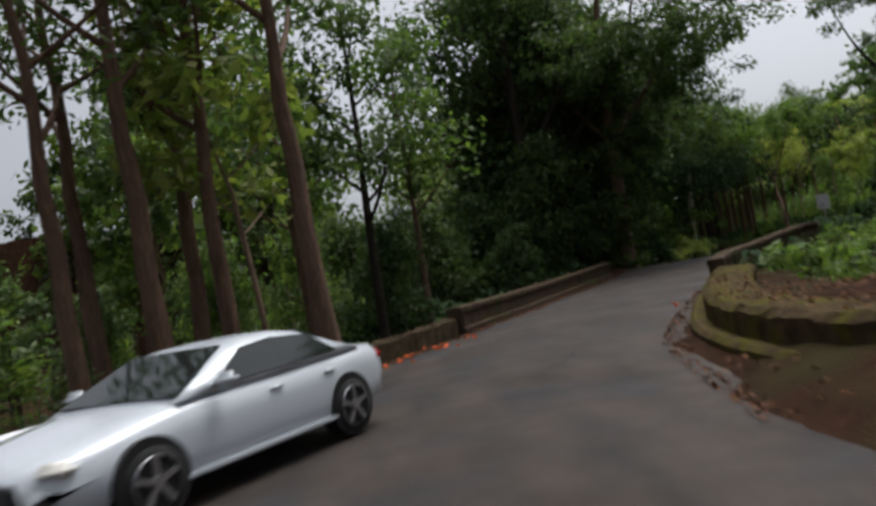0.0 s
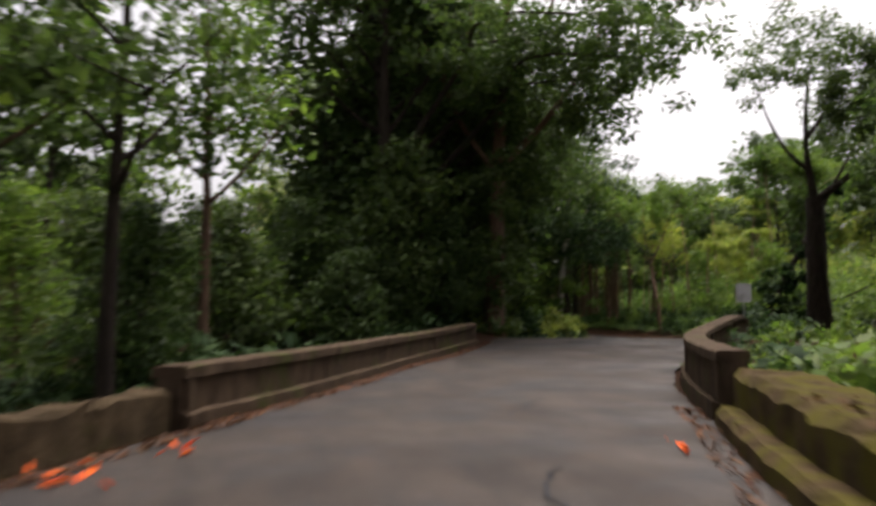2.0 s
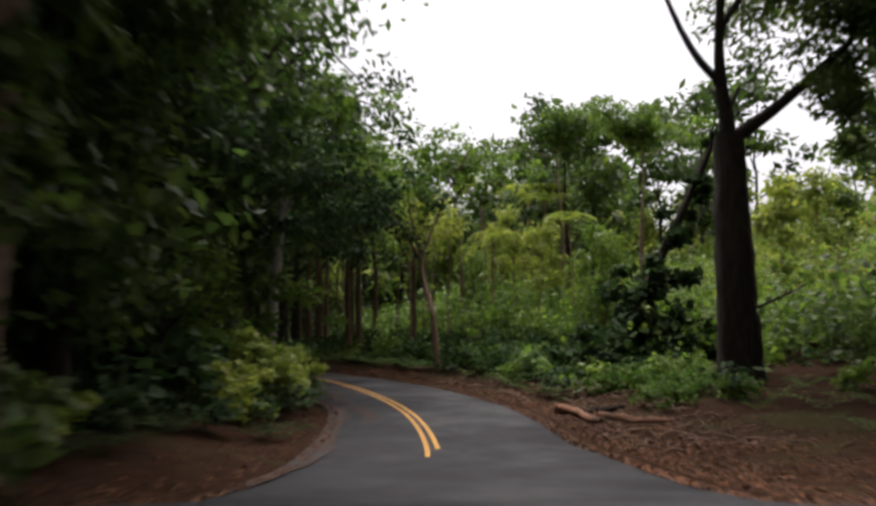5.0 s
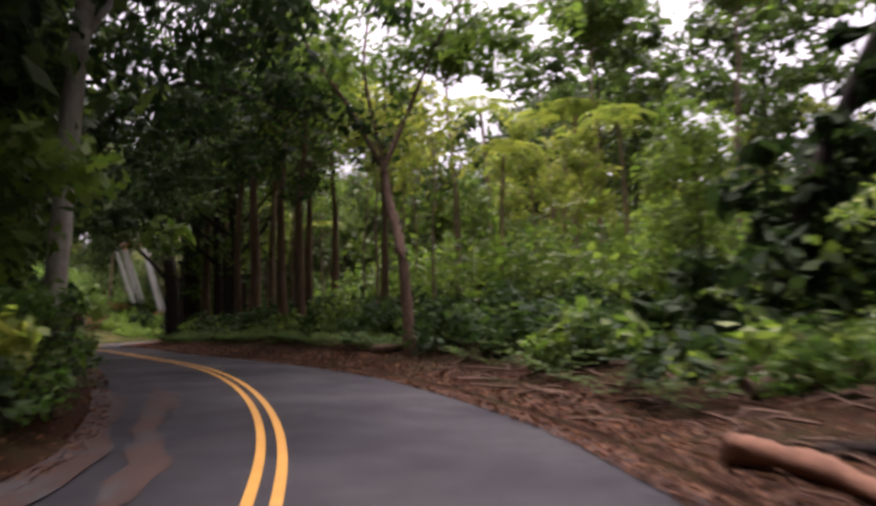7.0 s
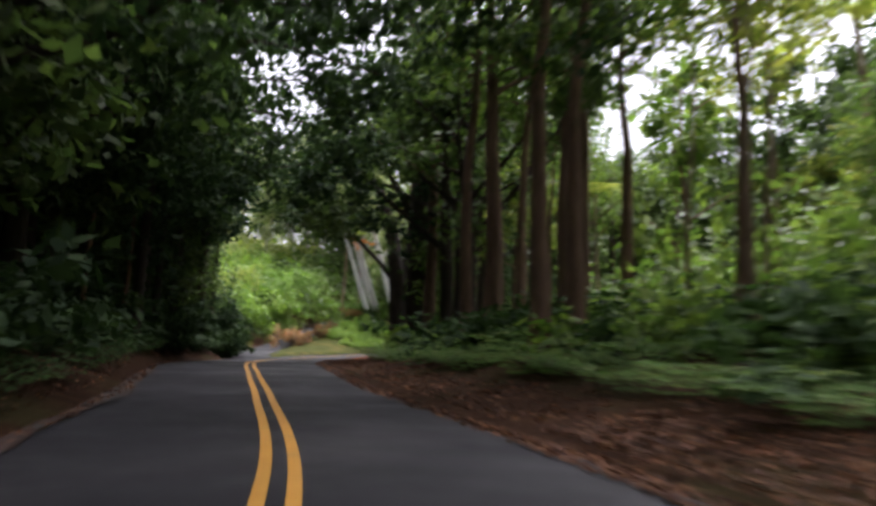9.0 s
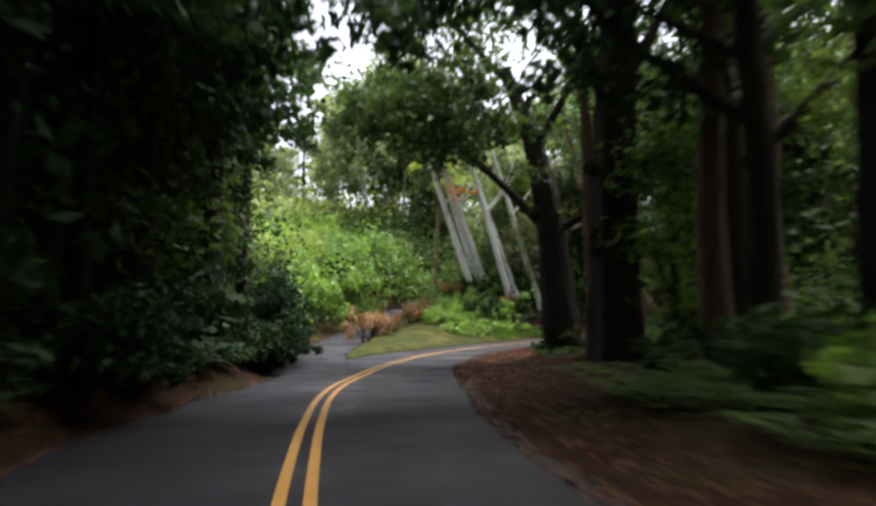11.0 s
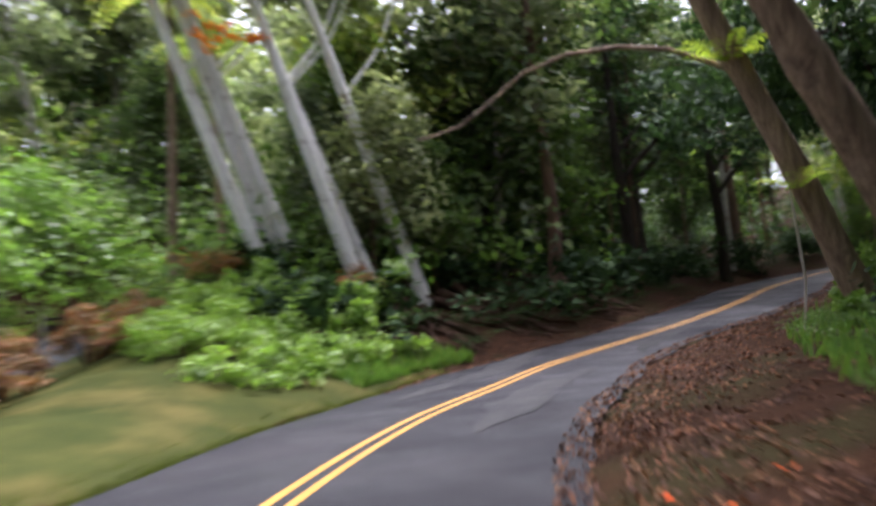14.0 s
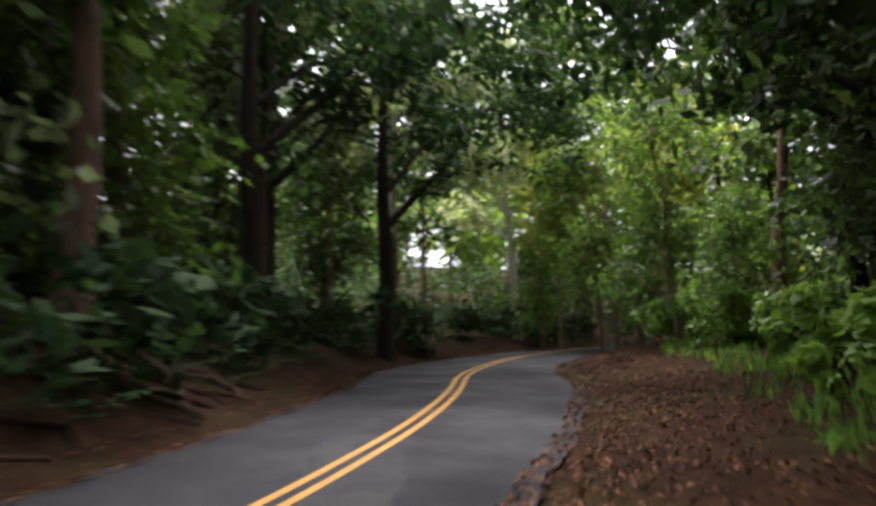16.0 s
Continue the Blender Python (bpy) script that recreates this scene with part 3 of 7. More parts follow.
def parapet(sd, height, side, label, pilasters=()):
    base = spot_at(np.array([sd[0][0]]), np.array([sd[0][1]]))[0]
    thing = new("bridge_parapet")
    tagged(thing, label, "parapet wall", group="bridge parapets")
    w = 0.3 * side
    lo, hi = sorted((0.0, w))
    part("wall_body", mesh_from("wall_body", *sweep(sd, [(lo, -1.2), (hi, -1.2), (hi, height - 0.1), (lo, height - 0.1)]), CONCRETE), thing)
    part("coping", mesh_from("coping", *sweep(sd, [(lo - 0.06, height - 0.12), (hi + 0.06, height - 0.12), (hi + 0.06, height), (hi + 0.03, height + 0.02), (lo - 0.03, height + 0.02), (lo - 0.06, height)], worn=0.0035), CONCRETE), thing, "moss-stained concrete coping")
    a = -0.12 if side > 0 else 0.0
    part("plinth", mesh_from("plinth", *sweep(sd, [(a, -0.3), (a + 0.12, -0.3), (a + 0.12, 0.17), (a, 0.2)][::1]), CONCRETE), thing, "low stained plinth course")
    s0, s1 = sd[0][0], sd[-1][0]
    ss = np.array([q[0] for q in sd]); dd = np.array([q[1] for q in sd])
    for s in pilasters:
        d = float(np.interp(s, ss, dd))
        p = spot_at(np.array([s]), np.array([d + w / 2]))[0]
        part("pilaster", bm_mesh("pilaster", block(0.38, 0.3, height + 0.3), CONCRETE), thing, "", Matrix.Translation((p[0], p[1], p[2] - 0.3)) @ Matrix.Rotation(heading(s) - math.pi / 2, 4, "Z"))
    return thing


def low_wall(sd, profile, label, mat=MOSSY):
    thing = new("roadside_wall")
    tagged(thing, label, "low wall")
    part("wall_body", mesh_from("wall_body", *sweep(sd, profile, 0.0, 0.022), mat), thing)
    return thing


LEFT_PARAPET = [(21.9, -2.95), (25, -2.5), (29, -2.35), (33, -2.55), (39.0, -2.95)]
parapet(LEFT_PARAPET, 0.7, -1, "weathered concrete bridge parapet with coping and plinth", (22.1, 26.3, 30.5, 34.7, 38.8))
parapet([(23.2, 3.4), (28, 3.75), (34, 4.2), (41, 4.7), (47, 4.9)], 0.8, 1, "mossy concrete bridge parapet with coping and stepped end pier", (23.4, 28.5, 34.5, 40.8, 46.8))
low_wall([(12.0, -5.9), (15, -5.0), (19.5, -3.5), (21.8, -3.05)], [(-0.35, -1.0), (0.0, -1.0), (0.0, 0.42), (-0.05, 0.47), (-0.3, 0.47), (-0.35, 0.42)], "low moss-covered concrete wall with pale worn top", WALL_STONE)
curved = low_wall([(3.0, 4.6), (7.0, 3.2), (10.5, 2.5), (14, 2.4), (18, 2.85), (21, 3.25), (23.1, 3.5)], [(0.0, -0.6), (0.95, -0.6), (0.95, 0.50), (0.85, 0.58), (0.12, 0.60), (0.0, 0.52)], "low curved wall thickly covered with olive moss")
part("foot_kerb", mesh_from("foot_kerb", *sweep([(5, 3.3), (8, 2.6), (11, 2.15), (14, 2.1), (18, 2.55), (22.5, 3.15)], [(0, -0.3), (0.3, -0.3), (0.3, 0.2), (0.08, 0.22), (0, 0.15)]), MOSSY), curved, "narrow mossy kerb at the wall's foot")


def guardrail():
    thing = new("guardrail")
    tagged(thing, "galvanised steel w-beam guardrail on wooden posts", "guardrail")
    sd = [(-14, -7.2), (-4, -7.4), (4, -7.5), (9, -6.9), (12.6, -6.0)]
    prof = [(0.0, 0.40), (0.07, 0.45), (0.07, 0.50), (0.0, 0.55), (0.07, 0.60), (0.07, 0.66), (0.0, 0.71), (-0.02, 0.71), (0.045, 0.655), (0.045, 0.605), (-0.02, 0.55), (0.045, 0.495), (0.045, 0.455), (-0.02, 0.40)]
    part("w_beam", mesh_from("w_beam", *sweep(sd, prof, worn=0.0), METAL), thing)
    post = bm_mesh("post", block(0.15, 0.15, 1.3), BARK_BROWN)
    for s in np.arange(-13, 12.6, 1.9):
        d = float(spline(np.array([s]), [q[0] for q in sd], [q[1] for q in sd])[0])
        p = on_ground(s, d - 0.15)[0]
        top = spot_at(np.array([s]), np.array([d]))[0][2] + 0.74
        part("post", post, thing, "", Matrix.Translation((p[0], p[1], top - 1.3)) @ Matrix.Rotation(heading(s), 4, "Z"))


guardrail()
SIGN_BACK = surface("sign_aluminium", (0.4, 0.4, 0.4), (0.55, 0.55, 0.55), 3, 60, 0.5, (0.3, 0.28, 0.24), 2.0, 0.1, 0.002, metal=0.6)
SIGN_WHITE = surface("sign_white", (0.62, 0.62, 0.62), (0.78, 0.78, 0.78), 3, 60, 0.5, (0.4, 0.4, 0.38), 2.0, 0.1, 0.002)


def road_sign(s, d, panels, bottom, face, label, mat):
    """panels: (centre height, width, height, turn) of flat plates on one post."""
    p = on_ground(s, d)[0]
    thing = new("road_sign")
    thing.matrix_basis = Matrix.Translation(p) @ Matrix.Rotation(face, 4, "Z")
    tagged(thing, label, "road sign")
    top = max(q[0] + q[2] / 2 for q in panels)
    part("post", bm_mesh("post", block(0.06, 0.04, top + 0.4, 0.008), METAL), thing, "galvanised post", Matrix.Translation((0, 0.03, -0.4)))
    for z, w, h, roll in panels:
        bm = bmesh.new()
        bmesh.ops.create_cube(bm, size=1)
        bmesh.ops.scale(bm, vec=(w, 0.006, h), verts=bm.verts)
        bmesh.ops.bevel(bm, geom=[e for e in bm.edges if abs(e.verts[0].co.y - e.verts[1].co.y) > 0.001], offset=0.04, segments=3, affect="EDGES")
        part("panel", bm_mesh("panel", bm, mat), thing, "", Matrix.Translation((0, 0, z)) @ Matrix.Rotation(roll, 4, "Y"))
    return thing


road_sign(48.8, 5.0, [(2.35, 0.6, 0.76, 0)], 0, heading(48.8) - math.pi / 2 + 0.35, "pale rectangular road sign on a post beyond the bridge", SIGN_WHITE)
road_sign(10.5, -9.2, [(1.75, 0.78, 0.78, math.pi / 4), (0.95, 0.6, 0.6, 0)], 0, heading(10) - math.pi / 2 + 0.3, "grey back of a diamond sign with a square plate below", SIGN_BACK)


# ---- trees ----
def branch_path(rng, start, direction, length, n=6, bend=0.25, lift=0.0):
    p, d = [np.array(start, float)], np.array(direction, float)
    d /= np.linalg.norm(d)
    for _ in range(n):
        d = d + bend * rng.standard_normal(3) / n + np.array([0, 0, lift / n])
        d /= np.linalg.norm(d)
        p.append(p[-1] + d * length / n)
    return np.array(p)


def grow(seed, height, radius, lean=(0, 0), first=0.4, limbs=9, limb=0.4, leaf=0.3, per=90, clump=1.2, spreadup=0.6, flat=0.65, bend=0.25, extra=2, crown_top=True, sides=9):
    """Arrays of a trunk with limbs, and of its leaves."""
    rng = np.random.default_rng(seed)
    n = 12
    z = np.linspace(0, 1, n)
    wob = np.cumsum(rng.standard_normal((n, 2)) * 0.012 * height * bend * 3, axis=0) * z[:, None]
    trunk = np.stack([lean[0] * height * z + wob[:, 0], lean[1] * height * z + wob[:, 1], height * z * 0.9], 1)
    rad = radius * (1 - 0.8 * z) * (1 + 0.5 * np.exp(-z * 22))
    trunk[0, 2] = -0.6
    wood = [tube(trunk, rad, sides, 0.05, rng)]
    ends = []
    for k in range(limbs):
        u = first + (0.97 - first) * (k + rng.random()) / limbs
        i = u * (n - 1)
        base = trunk[int(i)] * (1 - i % 1) + trunk[min(n - 1, int(i) + 1)] * (i % 1)
        a = k * 2.4 + rng.random()
        L = limb * height * (1.15 - 0.7 * (u - first) / (1 - first)) * (0.7 + 0.5 * rng.random())
        p = branch_path(rng, base, (math.cos(a), math.sin(a), spreadup), L, 6, 0.5, 0.3)
        r0 = radius * (1 - 0.8 * u) * 0.6
        wood.append(tube(p, np.linspace(r0, 0.02, 7), 5 if sides > 6 else 3))
        ends += [p[-1], p[4]]
        for _ in range(extra):
            q = branch_path(rng, p[3 + rng.integers(2)], rng.standard_normal(3) + np.array([0, 0, 0.5]), L * 0.45, 4, 0.5)
            wood.append(tube(q, np.linspace(r0 * 0.4, 0.012, 5), 4 if sides > 6 else 3))
            ends += [q[-1], q[2]]
    if crown_top:
        ends.append(trunk[-1])
    ends = np.array(ends)
    rr = clump * (0.6 + 0.8 * rng.random(len(ends)))
    crown = clumps(ends, rr, per, leaf, leaf * 0.5, rng, flat)
    return join_arrays(wood), crown


PROTO = {}
ARRAYS = {}


def proto(kind, bark, leafmat, **kw):
    wood, crown = grow(**kw)
    ARRAYS[kind] = (wood, crown, bark, leafmat)
    PROTO[kind] = (mesh_from("trunk", *wood, bark, True), mesh_from("crown", *crown, leafmat))


proto("tall_dark", BARK_DARK, LEAF_DARK, seed=1, height=17, radius=0.24, first=0.36, limbs=11, limb=0.26, per=56, clump=1.5, leaf=0.38, extra=1)
proto("tall_mid", BARK_BROWN, LEAF_MID, seed=2, height=16, radius=0.2, first=0.4, limbs=10, limb=0.26, per=56, clump=1.45, leaf=0.36, lean=(0.04, 0.02), extra=1)
proto("tall_brown", BARK_BROWN, LEAF_DARK, seed=3, height=19, radius=0.3, first=0.45, limbs=11, limb=0.24, per=56, clump=1.5, leaf=0.38, extra=1)
proto("tall_open", BARK_BROWN, LEAF_DARK, seed=33, height=19, radius=0.3, first=0.5, limbs=9, limb=0.22, per=24, clump=1.4, leaf=0.36, extra=1)
proto("slim_dark", BARK_BROWN, LEAF_DARK, seed=10, height=14, radius=0.09, first=0.5, limbs=7, limb=0.22, per=45, clump=1.2, leaf=0.42, bend=0.35, extra=1)
proto("bushy_mid", BARK_DARK, LEAF_MID, seed=5, height=8, radius=0.14, first=0.12, limbs=12, limb=0.34, per=60, clump=1.2, leaf=0.32, extra=1)
proto("bushy_light", BARK_TAN, LEAF_MID, seed=6, height=10, radius=0.14, first=0.12, limbs=12, limb=0.32, per=56, clump=1.25, leaf=0.3, extra=1)
proto("spreading", BARK_DARK, LEAF_DARK, seed=7, height=13, radius=0.38, first=0.32, limbs=11, limb=0.55, per=60, clump=1.7, leaf=0.36, spreadup=0.75, bend=0.4, extra=2)
proto("thicket", BARK_DARK, LEAF_DARK, seed=11, height=8.5, radius=0.16, first=0.04, limbs=16, limb=0.36, per=54, clump=1.5, leaf=0.38, spreadup=0.7, extra=1, sides=6)
proto("thicket_grey", BARK_BROWN, LEAF_GREY, seed=13, height=9, radius=0.16, first=0.1, limbs=14, limb=0.34, per=50, clump=1.4, leaf=0.38, spreadup=0.7, extra=1, sides=6)
proto("thicket_mid", BARK_BROWN, LEAF_MID, seed=15, height=9, radius=0.16, first=0.08, limbs=14, limb=0.34, per=48, clump=1.4, leaf=0.36, spreadup=0.7, extra=1, sides=6)
proto("far_dark", BARK_DARK, LEAF_DARK, seed=21, height=17, radius=0.22, first=0.25, limbs=7, limb=0.28, per=25, clump=1.9, leaf=0.95, extra=1, sides=4)
proto("far_mid", BARK_BROWN, LEAF_MID, seed=22, height=15, radius=0.2, first=0.2, limbs=7, limb=0.28, per=25, clump=1.8, leaf=0.9, extra=1, sides=4)
proto("far_light", BARK_TAN, LEAF_SUNLIT, seed=23, height=12, radius=0.13, first=0.2, limbs=7, limb=0.28, per=26, clump=1.5, leaf=0.78, extra=1, sides=4)
proto("far_bush", BARK_DARK, LEAF_MID, seed=24, height=7, radius=0.14, first=0.1, limbs=7, limb=0.36, per=26, clump=1.5, leaf=0.78, extra=1, sides=4)
proto("slim_sparse", BARK_TAN, LEAF_SUNLIT, seed=14, height=13, radius=0.1, first=0.55, limbs=8, limb=0.2, per=16, clump=1.0, leaf=0.4, extra=1, sides=6)
proto("twin_brown", BARK_BROWN, LEAF_MID, seed=12, height=13, radius=0.2, first=0.6, limbs=8, limb=0.24, per=44, clump=1.2, leaf=0.34, extra=1)
proto("slim_light", BARK_TAN, LEAF_SUNLIT, seed=4, height=13, radius=0.11, first=0.4, limbs=9, limb=0.22, per=42, clump=1.15, leaf=0.46, extra=1)
proto("grey_tall", BARK_PALE, LEAF_GREY, seed=9, height=18, radius=0.2, first=0.3, limbs=12, limb=0.22, per=42, clump=1.5, leaf=0.6, lean=(-0.03, 0.05), extra=1)
proto("far_grey", BARK_PALE, LEAF_GREY, seed=25, height=18, radius=0.17, first=0.35, limbs=9, limb=0.2, per=40, clump=1.5, leaf=0.6, extra=1, sides=4)
proto("umbrella", BARK_TAN, LEAF_MID, seed=8, height=17, radius=0.22, first=0.82, limbs=8, limb=0.26, per=80, clump=1.4, leaf=0.4, spreadup=0.5, flat=0.4)


def palm(seed, height, fronds=19):
    """A slender ringed stem under a crown of arching feathered fronds."""
    rng = np.random.default_rng(seed)
    z = np.linspace(0, 1, 14)
    stem = np.stack([0.5 * z ** 2, 0.3 * np.sin(2 * z), height * z], 1)
    stem[0, 2] = -0.5
    wood = tube(stem, 0.15 * (1 - 0.4 * z) * (1 + 0.08 * np.cos(np.arange(14) * math.pi)), 9)
    leaf = fern_arrays(rng, 2.1, fronds, 16, 1.15)
    return wood, (leaf[0] + stem[-1], leaf[1])


def fern_arrays(rng, size=1.0, fronds=9, pairs=9, droop=0.68):
    out = []
    for k in range(fronds):
        a = k * 2 * math.pi / fronds + rng.uniform(-0.3, 0.3)
        L = size * rng.uniform(0.75, 1.2)
        u = np.linspace(0.12, 1, pairs)
        r = L * u
        z = L * (1.0 * u - droop * u ** 2.2)
        c = np.stack([r * math.cos(a), r * math.sin(a), z], 1)
        side = np.array([-math.sin(a), math.cos(a), 0])
        fwd = np.array([math.cos(a), math.sin(a), 0])
        w = L * 0.2 * np.sin(np.pi * (0.12 + 0.86 * u)) ** 0.8
        half = L * 0.045
        for sgn in (-1, 1):
            tip = c + sgn * side * w[:, None] + fwd * (0.35 * w)[:, None] - np.array([0, 0, 1]) * (0.25 * w)[:, None]
            v = np.stack([c - fwd * half, (c + tip) / 2 - fwd * half * 0.6, tip, (c + tip) / 2 + fwd * half], 1)
            out.append((v.reshape(-1, 3), np.arange(4 * pairs).reshape(-1, 4)))
    return join_arrays(out)


ARRAYS["palm"] = (*palm(61, 9.0), BARK_TAN, LEAF_SUNLIT)
PROTO["palm"] = (mesh_from("trunk", *ARRAYS["palm"][0], BARK_TAN, True), mesh_from("crown", *ARRAYS["palm"][1], LEAF_SUNLIT))

LABELS = {
    "palm": "slender palm with arching yellow-green fronds",
    "tall_open": "tall straight brown trunk with a thin high crown",
    "tall_dark": "tall dark-barked forest tree with dense deep green crown", "tall_mid": "tall brown-barked tree with mid-green leaves",
    "twin_brown": "straight brown trunk with a small green crown", "tall_brown": "tall straight brown trunk with a high dark crown", "slim_light": "slim pale-stemmed tree with sunlit yellow-green leaves",
    "bushy_light": "leafy tree with a sunlit green crown to the ground", "bushy_mid": "low bushy tree with mid-green leaves to the ground", "thicket": "dense dark thicket tree smothered in creepers to the ground",
    "thicket_mid": "green tree leafy and creeper-hung to the ground", "thicket_grey": "feathery grey-green tree leafy to the ground", "spreading": "old spreading tree with dark crooked limbs", "umbrella": "pale-trunked tree with a flat umbrella crown",
    "grey_tall": "tall pale-trunked tree with feathery grey-green leaves", "slim_sparse": "slim pale-stemmed tree with a thin yellow-green crown", "slim_dark": "slender dark sapling in the forest understorey",
    "far_dark": "distant dark green forest tree on the slope", "far_grey": "distant pale-stemmed tree with grey-green leaves", "far_mid": "distant mid-green forest tree on the slope",
    "far_light": "distant yellow-green tree in open light", "far_bush": "distant leafy bush at the forest foot",
}


def put_tree(kind, x, y, size=1.0, turn=0.0, tilt=(0, 0), sink=0.15, label="", group="forest trees"):
    z = float(ground_height(np.array([x]), np.array([y]))[0])
    trunk, crown = PROTO[kind]
    thing = new("tree")
    thing.matrix_basis = pose(x, y, z - sink, tilt[0], tilt[1], turn) @ Matrix.Scale(size, 4)
    part("trunk", trunk, thing)
    part("crown", crown, thing)
    return tagged(thing, label or LABELS[kind], "tree", group)


def at(s, d):
    p = spot_at(np.array([float(s)]), np.array([float(d)]))[0]
    return float(p[0]), float(p[1])


TAKEN = []


def set_tree(kind, s, d, size=1.0, turn=0.0, tilt=(0, 0), **kw):
    x, y = at(s, d - 2.2 if 46 < s < 70 and d < 0 else d)
    TAKEN.append((x, y))
    return put_tree(kind, x, y, size, turn, tilt, **kw)


def named_trees():
    # trunks behind the low wall before the bridge
    for kind, x, y, size, turn in (("tall_open", -2.3, 23.2, 1.1, 20), ("slim_light", -4.5, 26.6, 1.15, 70), ("tall_open", -5.4, 25.4, 1.05, 120), ("tall_open", -7.0, 28.0, 1.1, 200), ("tall_dark", -1.2, 32.4, 0.95, 250), ("tall_mid", 0.7, 36.6, 0.9, 300), ("tall_open", -8.2, 21.5, 1.0, 30), ("tall_open", -9.5, 26.5, 1.1, 60), ("tall_open", -6.5, 22.8, 1.15, 10), ("tall_mid", -4.0, 34.0, 1.0, 160)):
        TAKEN.append((x, y))
        put_tree(kind, x, y, size, turn, (0, -2))
    for k, (x, y, kind, size) in enumerate(((-1.0, 35.5, "thicket", 0.7), (-4.5, 38.5, "thicket_mid", 0.75), (1.6, 39.5, "thicket", 0.72), (-2.5, 42.5, "thicket", 0.8), (4.0, 42.8, "thicket", 0.7), (-7.5, 34.0, "thicket_mid", 0.7), (-9.0, 40.0, "thicket", 0.8), (0.8, 45.0, "thicket", 0.75), (-6.5, 29.5, "bushy_mid", 0.7), (-11.5, 31.0, "thicket", 0.65), (5.2, 39.6, "thicket", 0.5))):
        TAKEN.append((x, y))
        put_tree(kind, x, y, size, 83 * k)
    # creeper-smothered thicket past the bridge, with limbs reaching over the road
    for s, d, size, turn in ((42, -7.5, 0.9, 0), (45, -9, 1.15, 60), (47, -6.5, 0.9, 130), (49.5, -9.5, 1.3, 200), (51.5, -6.8, 0.95, 250), (54, -8.5, 1.25, 310), (56.5, -6.6, 0.9, 20), (58, -9.5, 1.2, 90), (61, -7.0, 0.9, 160), (46, -13, 0.8, 220), (52, -14, 1.1, 280), (58, -14, 1.4, 340), (41, -11.5, 0.6, 45), (49, -6.2, 1.1, 75), (53.5, -6.2, 1.15, 140), (47.5, -11, 1.4, 190), (55.5, -11.5, 1.5, 230)):
        set_tree("thicket", s, d, size, turn)
    for s, d, size, turn in ((46.5, -8.0, 1.25, 40), (51, -7.5, 1.3, 170), (56.5, -8.0, 1.2, 290)):
        set_tree("spreading", s, d, size, turn)
    for s, d, size, turn in ((44, -9, 1.2, 0), (47.5, -8.5, 1.3, 60), (51, -9.5, 1.3, 130), (54.5, -8.5, 1.25, 200), (58, -10, 1.3, 270), (49, -13, 1.35, 20)):
        set_tree("tall_dark", s, d, size, turn)
    for s, d, kind, size, turn in ((43, 13, "thicket", 1.1, 0), (46, 15.5, "thicket", 1.2, 80), (52, 16, "tall_dark", 1.05, 170), (44, 17, "tall_dark", 1.1, 250), (48, 19, "tall_dark", 1.1, 40), (49.5, 17, "thicket", 1.0, 130), (57, 17, "thicket", 1.0, 20), (60, 15.5, "thicket_mid", 0.9, 100), (63, 18, "thicket", 1.0, 190), (66, 21, "thicket_mid", 1.0, 260), (58, 22, "tall_dark", 1.0, 310), (62, 23, "tall_mid", 0.95, 70)):
        set_tree(kind, s, d, size, turn)
    for s, d, size, turn in ((65, -7.5, 1.5, 0), (69, -7.2, 1.4, 90), (73, -7.4, 1.5, 200)):
        set_tree("thicket", s, d, size, turn)
    for s, d, kind, size, turn in ((52.5, 11.5, "slim_dark", 0.85, 0), (55.5, 12.0, "slim_dark", 0.9, 60), (54.0, 16.0, "thicket", 0.9, 20), (57.5, 14.5, "thicket", 0.8, 150), (51.0, 13.5, "thicket", 0.75, 210), (60.0, 17.5, "tall_dark", 1.0, 280)):
        set_tree(kind, s, d, size, turn)
    for s, d, size, turn in ((79, -7.6, 1.5, 0), (85, -7.4, 1.4, 110)):
        set_tree("thicket", s, d, size, turn)
    for s, d, size, turn in ((43.5, -6.2, 0.55, 15), (46.2, -5.8, 0.5, 95), (41, -7.2, 0.5, 200)):
        set_tree("thicket", s, d, size, turn)
    # the tunnel of crowns over the winding road
    for s, d, size, turn in ((64, -6.5, 1.1, 10), (70, -6.8, 1.15, 80), (76, -6.2, 1.1, 150), (82, -6.0, 1.15, 220), (89, -5.8, 1.1, 290), (96, -6.5, 1.05, 30), (103, -7.2, 1.0, 110), (103, 8.0, 1.0, 200), (111, 8.5, 1.1, 270)):
        set_tree("spreading", s, d, size, turn)
    for k, s in enumerate(np.arange(62, 116, 2.6)):
        set_tree(("tall_dark", "thicket", "slim_dark", "tall_brown")[k % 4], s, float(left_edge(s)) - 4.6 - 1.7 * (k % 3), 0.9 + 0.07 * (k % 4), 67 * k)
    for k, s in enumerate(np.arange(94, 120, 4.3)):
        set_tree(("tall_brown", "tall_mid", "slim_dark")[k % 3], s, float(right_edge(s)) + 4.3 + 2.1 * (k % 3), 0.95 + 0.06 * (k % 3), 51 * k)
